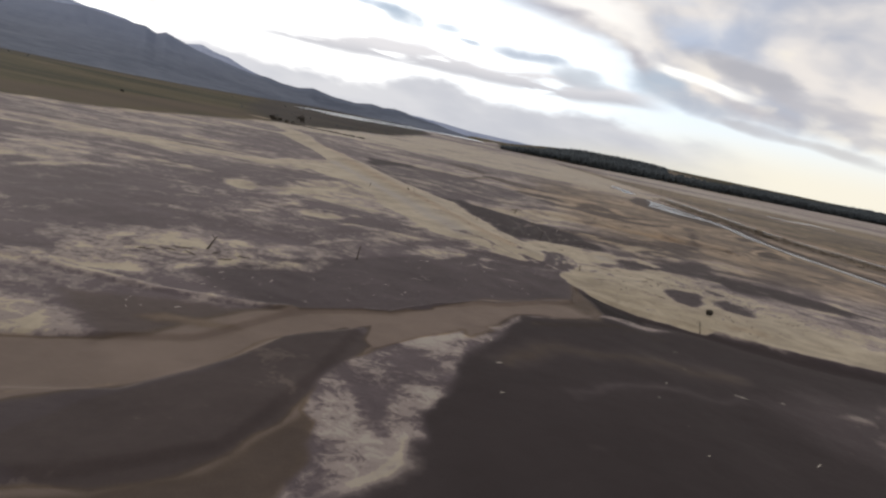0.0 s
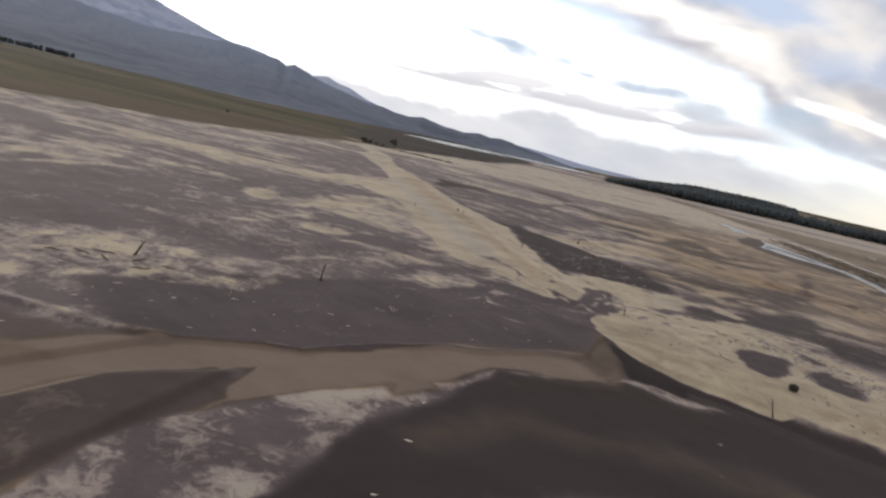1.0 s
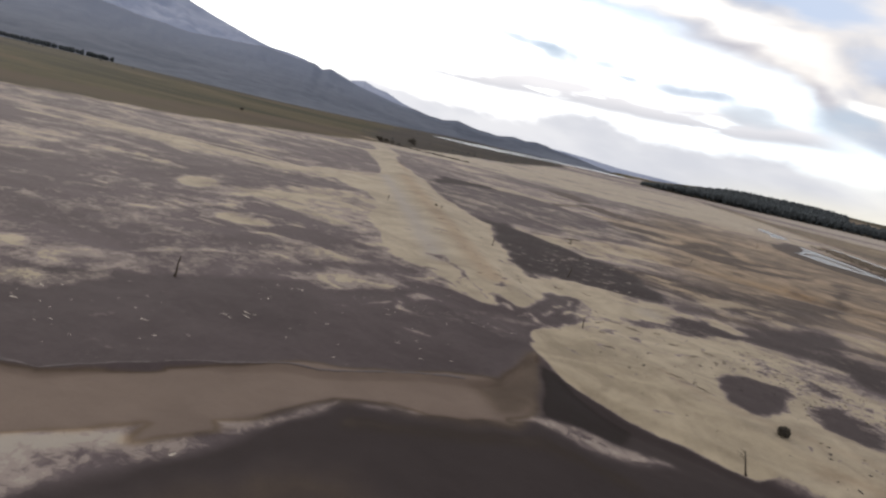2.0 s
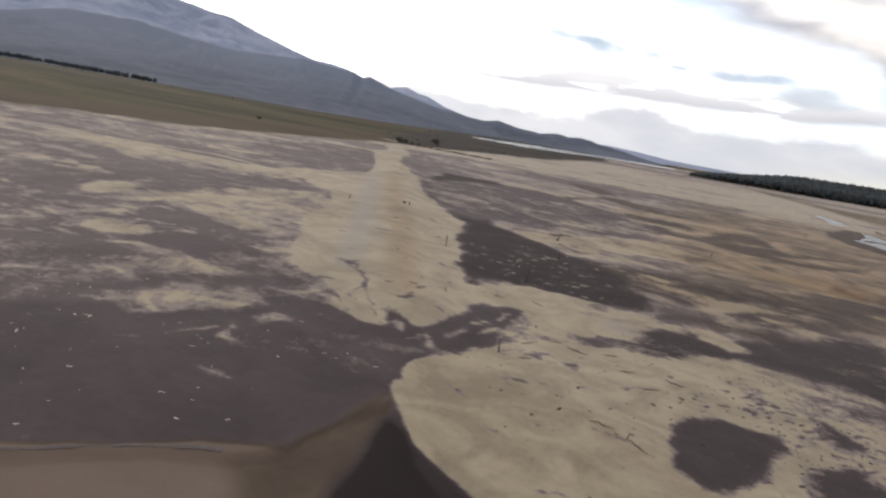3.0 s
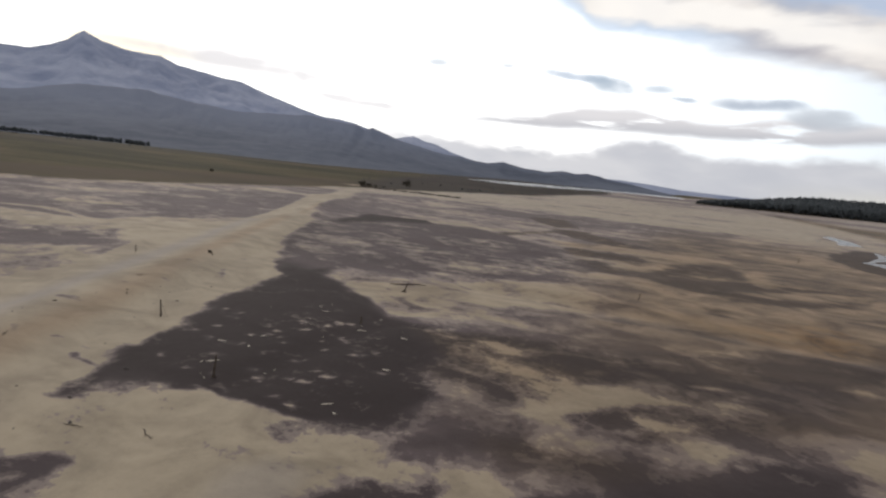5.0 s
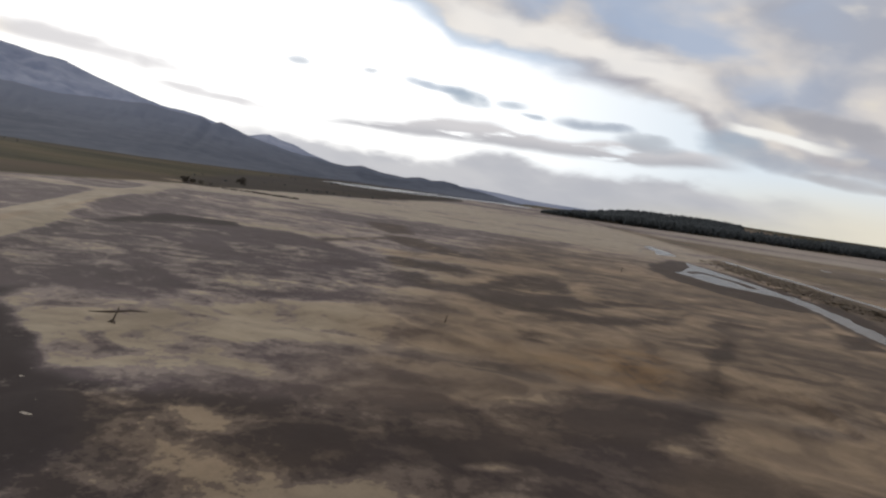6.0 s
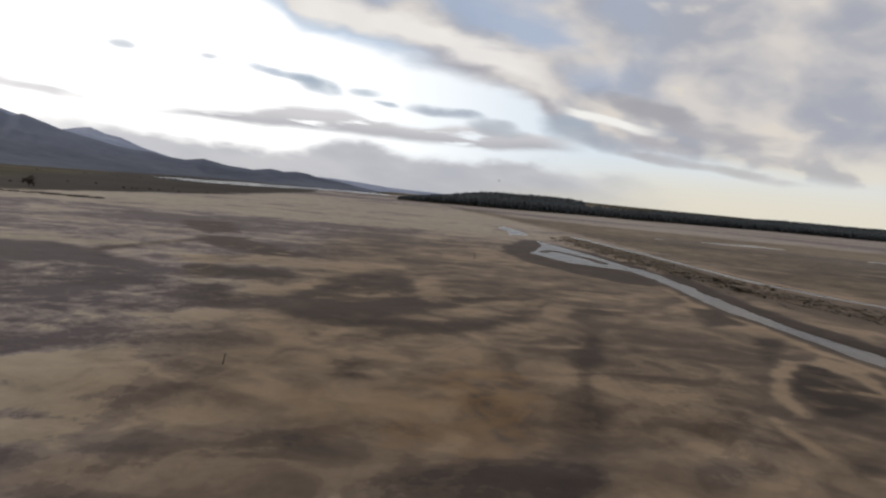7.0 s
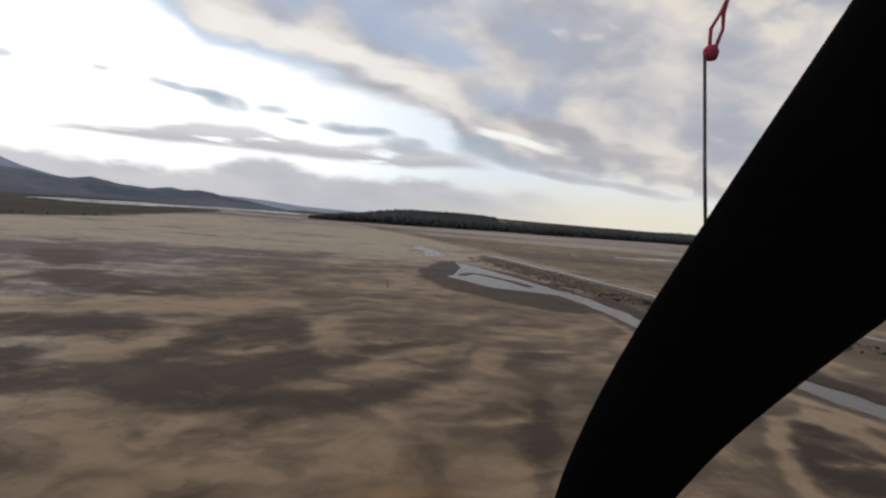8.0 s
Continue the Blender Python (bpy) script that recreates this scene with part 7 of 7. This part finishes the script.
fence_post(8.8, 123.8, 1.7, 4, 20, "weathered fence post on the sandy embankment", 1)
fence_post(-19, 143.3, 1.2, 14, 60, "leaning weathered fence post in pale sand", 2)
fence_post(-7.6, 146.3, 0.8, 18, 10, "short leaning fence post on the embankment", 3)

# a long fallen branch caught on an upright stake
fork = new("fallen_tree")
fork.matrix_world = pose(20.5, 150.9, height_at(20.5, 150.9), 0, 0, 38)
bm = bmesh.new()
limb(bm, [(-1.9, 0, 1.05), (-1.1, 0.05, 1.00), (0, 0, 1.02), (0.5, -0.05, 1.06), (1.6, 0, 1.10), (2.9, 0.05, 0.97)], [0.025, 0.07, 0.10, 0.12, 0.10, 0.03], 8, 0.2, 31)
part("trunk", bm, DEADWOOD, fork)
for k, (p, q) in enumerate((((0, 0, -0.05), (0.55, 0, 1.45)), ((0.12, 0, 0.24), (-0.35, 0.1, -0.05)), ((0.1, 0, 0.2), (0.3, -0.35, -0.05)))):
    bm = bmesh.new()
    limb(bm, [p, tuple((a + b) / 2 + 0.03 for a, b in zip(p, q)), q], [0.09, 0.075, 0.05], 7, 0.2, 33 + k)
    part("branch", bm, DEADWOOD, fork)
tagged(fork, "fallen dead tree resting on its branches on pale sand", "dead tree")


def driftwood(x, y, length, turn, label, seed, thick=0.07, twigs=2):
    """A crooked stranded branch lying on the ground."""
    rnd = random.Random(seed)
    ob = new("driftwood")
    ob.matrix_world = pose(x, y, height_at(x, y), 0, 0, turn)
    bm = bmesh.new()
    n = 7
    bend = [rnd.uniform(-0.10, 0.10) * length for _ in range(n)]
    pts = [(length * (i / (n - 1) - 0.5), bend[i] * 0.6, thick * 0.8 + abs(rnd.gauss(0, 0.04))) for i in range(n)]
    limb(bm, pts, [thick * w for w in (0.5, 1.0, 1.1, 1.0, 0.8, 0.6, 0.25)], 7, 0.25, seed)
    part("stem", bm, DRIFT, ob)
    for k in range(twigs):
        i = rnd.randrange(1, n - 1)
        bm = bmesh.new()
        a = rnd.choice((-1, 1)) * rnd.uniform(0.4, 1.1)
        d = Vector((math.cos(a), math.sin(a), rnd.uniform(0.0, 0.35))) * length * rnd.uniform(0.15, 0.3)
        p = Vector(pts[i])
        limb(bm, [p, p + d * 0.5, p + d], [thick * 0.5, thick * 0.35, thick * 0.12], 6, 0.2, seed + k)
        part("twig", bm, DRIFT, ob)
    return tagged(ob, label, "driftwood", "stranded driftwood")


for k, (x, y, l, a) in enumerate(((29.4, 98, 2.2, 12), (31.6, 97.2, 2.6, -20), (34.3, 98.7, 1.6, 25), (27.5, 96, 2.2, 50), (34.8, 85.2, 2.0, 2), (37.2, 83.9, 2.1, -43), (36.5, 84.8, 1.2, 80), (37.8, 93.6, 1.8, 30),
                                  (28, 92.3, 1.5, 30), (28.6, 87.9, 1.6, 9), (35.9, 95.9, 1.7, 20), (39.6, 96.3, 2.0, -15), (43, 94.5, 1.4, 35))):
    driftwood(x, y, l * 0.8, a, "crooked dark driftwood stranded on the sand bar", 40 + k, 0.03, 3)
for k, (x, y, l, a) in enumerate(((-27.1, 59.9, 2.6, 15), (-28.3, 58.5, 2.2, -10), (-29.9, 57.1, 1.8, 20), (-25.8, 58.5, 1.9, -30), (-22, 58.7, 1.6, 40), (-23.7, 60.5, 1.5, 75), (-20.7, 60.8, 1.4, 10))):
    driftwood(x, y, l, a, "tangled grey driftwood on a sandy patch", 70 + k, 0.055, 3)
for k, (x, y, l, a) in enumerate(((16.3, 103.2, 1.6, 60), (16.8, 102.9, 1.4, 120), (14.2, 100.3, 1.4, 10), (12.2, 98.6, 1.2, 40), (6.8, 111.9, 1.4, -50), (21.8, 106.9, 1.6, 15), (25.6, 108.5, 1.9, -25), (-3, 131.2, 1.2, 20))):
    driftwood(x, y, l * 0.8, a, "short dark driftwood at the foot of the sand tongue", 90 + k, 0.03, 2)


def shrub(x, y, size, label, seed, group=""):
    """A dense low shrub: woody stems under ragged clumps of leaves."""
    ob = new("shrub")
    ob.matrix_world = pose(x, y, height_at(x, y) - 0.03, 0, 0, seed * 37)
    bm = bmesh.new()
    rnd = random.Random(seed)
    for k in range(4):
        a = k * 1.6
        limb(bm, [(0, 0, 0), (math.cos(a) * 0.15 * size, math.sin(a) * 0.15 * size, 0.25 * size), (math.cos(a) * 0.3 * size, math.sin(a) * 0.3 * size, 0.45 * size)], [0.04 * size, 0.03 * size, 0.015 * size], 5, 0.1, seed + k)
    part("stem", bm, DEADWOOD, ob)
    kinds = [lumps(1, (0, 0, 0), (0, 0, 0), 0.085 * size, seed + k, 1.0) for k in range(5)]
    vs, fs, n = [], [], 0
    for k in range(170):
        h, a, r = 1 - 2 * (k + 0.5) / 170, k * 2.39996, rnd.uniform(0.30, 0.40) * size
        flat = math.sqrt(1 - h * h)
        v, f = kinds[k % 5]
        vs.append(v * rnd.uniform(0.7, 1.3) + np.array([r * flat * math.cos(a), r * flat * math.sin(a), 0.36 * size + 0.85 * r * h]))
        fs.append(f + n)
        n += len(v)
    v, f = np.concatenate(vs), np.concatenate(fs)
    leaves = new("foliage", mesh_of("foliage", v, f, LEAF))
    leaves.parent = ob
    return tagged(ob, label, "shrub", group)


shrub(42.4, 78.7, 1.15, "single round dark shrub on the sand bar", 3)
shrub(-9.2, 147.4, 0.6, "small dark tuft on the sandy embankment", 4)
base_shrub = shrub(150.6, 309.5, 0.8, "low dark shrub on the overgrown dyke", 6, "shrubs along the dyke")
rnd = random.Random(12)
for k in range(130):
    s = rnd.random()
    y = 375 - 235 * s ** 0.8
    cx = float(np.interp(y, [140, 212, 240, 268, 310, 372], [186, 160, 152, 147, 147, 146]))
    x, y, g = cx - 2.0 + rnd.gauss(0, 4.0), y, rnd.uniform(0.35, 1.0)
    copy_thing(base_shrub, pose(x, y, height_at(x, y) - 0.05, 0, 0, rnd.uniform(0, 360)) @ Matrix.Scale(g, 4))


def dyke_scrub():
    """Dry grass and heath clumps over the dyke, as one object."""
    rnd = random.Random(44)
    kinds = [lumps(4, (0, 0, 0.12), (0.35, 0.35, 0.05), 0.28, 300 + k, 0.7) for k in range(5)]
    vs, fs, n = [], [], 0
    for k in range(1100):
        y = 378 - 250 * rnd.random() ** 0.8
        cx = float(np.interp(y, [125, 212, 240, 268, 310, 372], [192, 160, 152, 147, 147, 146]))
        x = cx - 2.0 + rnd.gauss(0, 4.0)
        v, f = kinds[rnd.randrange(5)]
        g = rnd.lognormvariate(-0.35, 0.45)
        vs.append(v * np.array([g * 1.5, g * 1.5, g * 0.7]) + np.array([x, y, height_at(x, y)]))
        fs.append(f + n)
        n += len(v)
    heath = plain("dry_heath", (0.070, 0.055, 0.040), (0.130, 0.102, 0.070), 1.2, 0.95, 0.05)
    tagged(new("dyke_scrub", mesh_of("dyke_scrub", np.concatenate(vs), np.concatenate(fs), heath)), "brown heath and dry grass clumps over the dyke", "scrub", kind="stuff")


dyke_scrub()


def tree(x, y, height, label, seed):
    """A broad tree: tapered trunk, limbs and a ragged crown."""
    ob = new("tree")
    ob.matrix_world = pose(x, y, height_at(x, y) - 0.1, 0, 0, seed * 51)
    bm = bmesh.new()
    limb(bm, [(0, 0, 0), (0.1, 0, height * 0.2), (0.05, 0.1, height * 0.45), (0, 0, height * 0.7)], [0.05 * height, 0.035 * height, 0.028 * height, 0.012 * height], 8, 0.15, seed)
    for k in range(5):
        a = k * 1.3 + seed
        limb(bm, [(0.05, 0, height * 0.3), (math.cos(a) * 0.2 * height, math.sin(a) * 0.2 * height, height * 0.5), (math.cos(a) * 0.36 * height, math.sin(a) * 0.36 * height, height * 0.66)], [0.02 * height, 0.013 * height, 0.005 * height], 6, 0.1, seed + k)
    part("trunk", bm, DEADWOOD, ob)
    v, f = lumps(70, (0, 0, 0.62 * height), (0.24 * height, 0.24 * height, 0.15 * height), 0.12 * height, seed)
    crown = new("crown", mesh_of("crown", v, f, LEAF))
    crown.parent = ob
    return tagged(ob, label, "tree", "trees at the old shore")


for k, (x, y, h) in enumerate(((-120.1, 374.7, 3.4), (-116.8, 376.4, 3.0), (-123.4, 379.6, 3.6), (-112.4, 376.8, 2.4), (-116.5, 426.2, 5.6), (-109.1, 380.7, 2.0), (-198.6, 335.7, 2.0))):
    tree(x, y, h, "dark bushy tree at the edge of the grassy shore", 21 + k)


def scatter(name, spots, mat, size, flat, seed, label, count, category="debris"):
    """Many small lumps over ellipses on the plan, as one object."""
    rnd = random.Random(seed)
    kinds = [lumps(1, (0, 0, 0), (0, 0, 0), 1.0, seed + k, 1.0) for k in range(5)]
    vs, fs, n = [], [], 0
    area = [rx * ry for _, _, rx, ry in spots]
    for i in range(count):
        cx, cy, rx, ry = rnd.choices(spots, area)[0]
        a, q = rnd.uniform(0, math.tau), math.sqrt(rnd.random())
        x, y = cx + math.cos(a) * q * rx, cy + math.sin(a) * q * ry
        s = size * min(rnd.lognormvariate(0, 0.5), 1.7)
        v, f = kinds[rnd.randrange(5)]
        t = rnd.uniform(0, math.tau) if flat > 0.2 else rnd.gauss(0.1, 0.5)
        rot = np.array([[math.cos(t), -math.sin(t), 0], [math.sin(t), math.cos(t), 0], [0, 0, 1]])
        vs.append((v * np.array([s * (rnd.uniform(1.0, 2.2) if flat > 0.2 else rnd.uniform(1.5, 6.0)), s, s * flat])) @ rot.T + np.array([x, y, height_at(x, y) + s * flat * 0.25]))
        fs.append(f + n)
        n += len(v)
    return tagged(new(name, mesh_of(name, np.concatenate(vs), np.concatenate(fs), mat)), label, category, kind="stuff")


scatter("mud_clods", [(50.2, 97.6, 5, 6), (52, 90.4, 6, 7), (47.4, 100.8, 5, 3), (59.5, 86.1, 8, 5), (44.4, 90.8, 6, 6)], CLOD, 0.075, 0.35, 1, "dark clods and tufts scattered over sand", 230)
scatter("mud_clods", [(30.8, 93.6, 9, 9), (34.5, 83.1, 8, 7), (46.1, 76.3, 9, 4), (13.4, 107.9, 8, 9), (2, 128.8, 8, 14)], CLOD, 0.07, 0.4, 2, "small dark clods on the pale sand", 150)
scatter("salt_crust", [(25.4, 124.3, 9, 9), (15.8, 130.9, 6, 10), (22.7, 135.5, 8, 5), (29.2, 118, 6, 4)], CHIP, 0.08, 0.05, 3, "bleached crust flakes on dark mud", 30)
scatter("salt_crust", [(-19.2, 54.9, 14, 6), (-5.1, 64.6, 10, 8), (6.9, 74.3, 10, 9), (13, 84.3, 7, 5), (-29.5, 46.9, 12, 10), (-0.9, 83, 12, 8)], CHIP, 0.055, 0.05, 4, "bleached crust flakes on the mud shelf", 230)
scatter("salt_crust", [(24.2, 48.9, 22, 14), (39.5, 45.4, 10, 10)], CHIP, 0.10, 0.05, 5, "bleached crust flakes in the old river bed", 12)
scatter("shore_rubble", [(-97, 378.7, 16, 3), (-71.8, 380.9, 14, 3), (-112.4, 374.6, 8, 4)], CLOD, 0.8, 0.5, 6, "dark rubble along the old shoreline", 120)


# ---------------------------------------------------------------- aircraft strut beside the last viewpoint
def aircraft_strut():
    """A curved matt black strut with a yaw string on a thin rod."""
    black = plain("matt_black_composite", (0.0012, 0.0012, 0.0014), (0.0022, 0.0022, 0.0024), 60, 1.0, 0.0001)
    black.node_tree.nodes["Principled BSDF"].inputs["Specular IOR Level"].default_value = 0.02
    steel = plain("dark_rod", (0.030, 0.030, 0.034), (0.070, 0.070, 0.076), 60, 0.45, 0.0002, 0.6)
    wool = plain("red_wool", (0.16, 0.012, 0.030), (0.34, 0.030, 0.070), 300, 0.95, 0.0004)
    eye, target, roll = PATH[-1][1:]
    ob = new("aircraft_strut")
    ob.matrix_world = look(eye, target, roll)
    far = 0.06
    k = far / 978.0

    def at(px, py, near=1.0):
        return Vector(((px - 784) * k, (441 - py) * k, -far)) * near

    bm = bmesh.new()
    steps, sides = 26, 20
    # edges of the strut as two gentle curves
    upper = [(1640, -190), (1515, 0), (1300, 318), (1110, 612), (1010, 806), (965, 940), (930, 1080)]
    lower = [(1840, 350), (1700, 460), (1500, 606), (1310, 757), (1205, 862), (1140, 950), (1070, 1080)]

    def along(pts, s):
        q = s * (len(pts) - 1)
        i = min(int(q), len(pts) - 2)
        p0, p1, p2, p3 = (Vector(pts[min(max(i + d, 0), len(pts) - 1)]) for d in (-1, 0, 1, 2))
        f = q - i
        return 0.5 * (2 * p1 + (p2 - p0) * f + (2 * p0 - 5 * p1 + 4 * p2 - p3) * f * f + (3 * p1 - p0 - 3 * p2 + p3) * f**3)

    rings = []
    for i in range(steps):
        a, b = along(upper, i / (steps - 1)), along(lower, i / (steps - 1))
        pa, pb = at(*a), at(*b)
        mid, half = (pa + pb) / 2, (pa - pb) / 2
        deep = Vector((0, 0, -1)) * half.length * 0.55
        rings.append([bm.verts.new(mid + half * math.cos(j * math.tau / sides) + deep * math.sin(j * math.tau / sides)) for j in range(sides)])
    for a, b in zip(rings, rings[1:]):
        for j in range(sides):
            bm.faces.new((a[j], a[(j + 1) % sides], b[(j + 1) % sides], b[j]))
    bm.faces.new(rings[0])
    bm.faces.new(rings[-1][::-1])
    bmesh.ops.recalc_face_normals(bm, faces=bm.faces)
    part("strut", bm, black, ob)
    bm = bmesh.new()
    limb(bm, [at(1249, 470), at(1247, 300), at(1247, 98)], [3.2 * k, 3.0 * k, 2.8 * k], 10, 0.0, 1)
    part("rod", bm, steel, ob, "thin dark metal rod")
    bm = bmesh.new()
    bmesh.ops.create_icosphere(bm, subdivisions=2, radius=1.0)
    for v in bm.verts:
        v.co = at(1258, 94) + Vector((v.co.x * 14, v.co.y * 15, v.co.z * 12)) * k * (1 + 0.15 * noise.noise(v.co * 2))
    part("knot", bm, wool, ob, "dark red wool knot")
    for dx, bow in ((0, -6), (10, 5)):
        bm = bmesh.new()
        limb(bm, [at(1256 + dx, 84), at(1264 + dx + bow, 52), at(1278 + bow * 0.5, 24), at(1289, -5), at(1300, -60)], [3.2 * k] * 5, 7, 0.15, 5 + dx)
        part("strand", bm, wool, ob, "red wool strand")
    return tagged(ob, "matt black curved aircraft strut with a red yaw string", "aircraft part")


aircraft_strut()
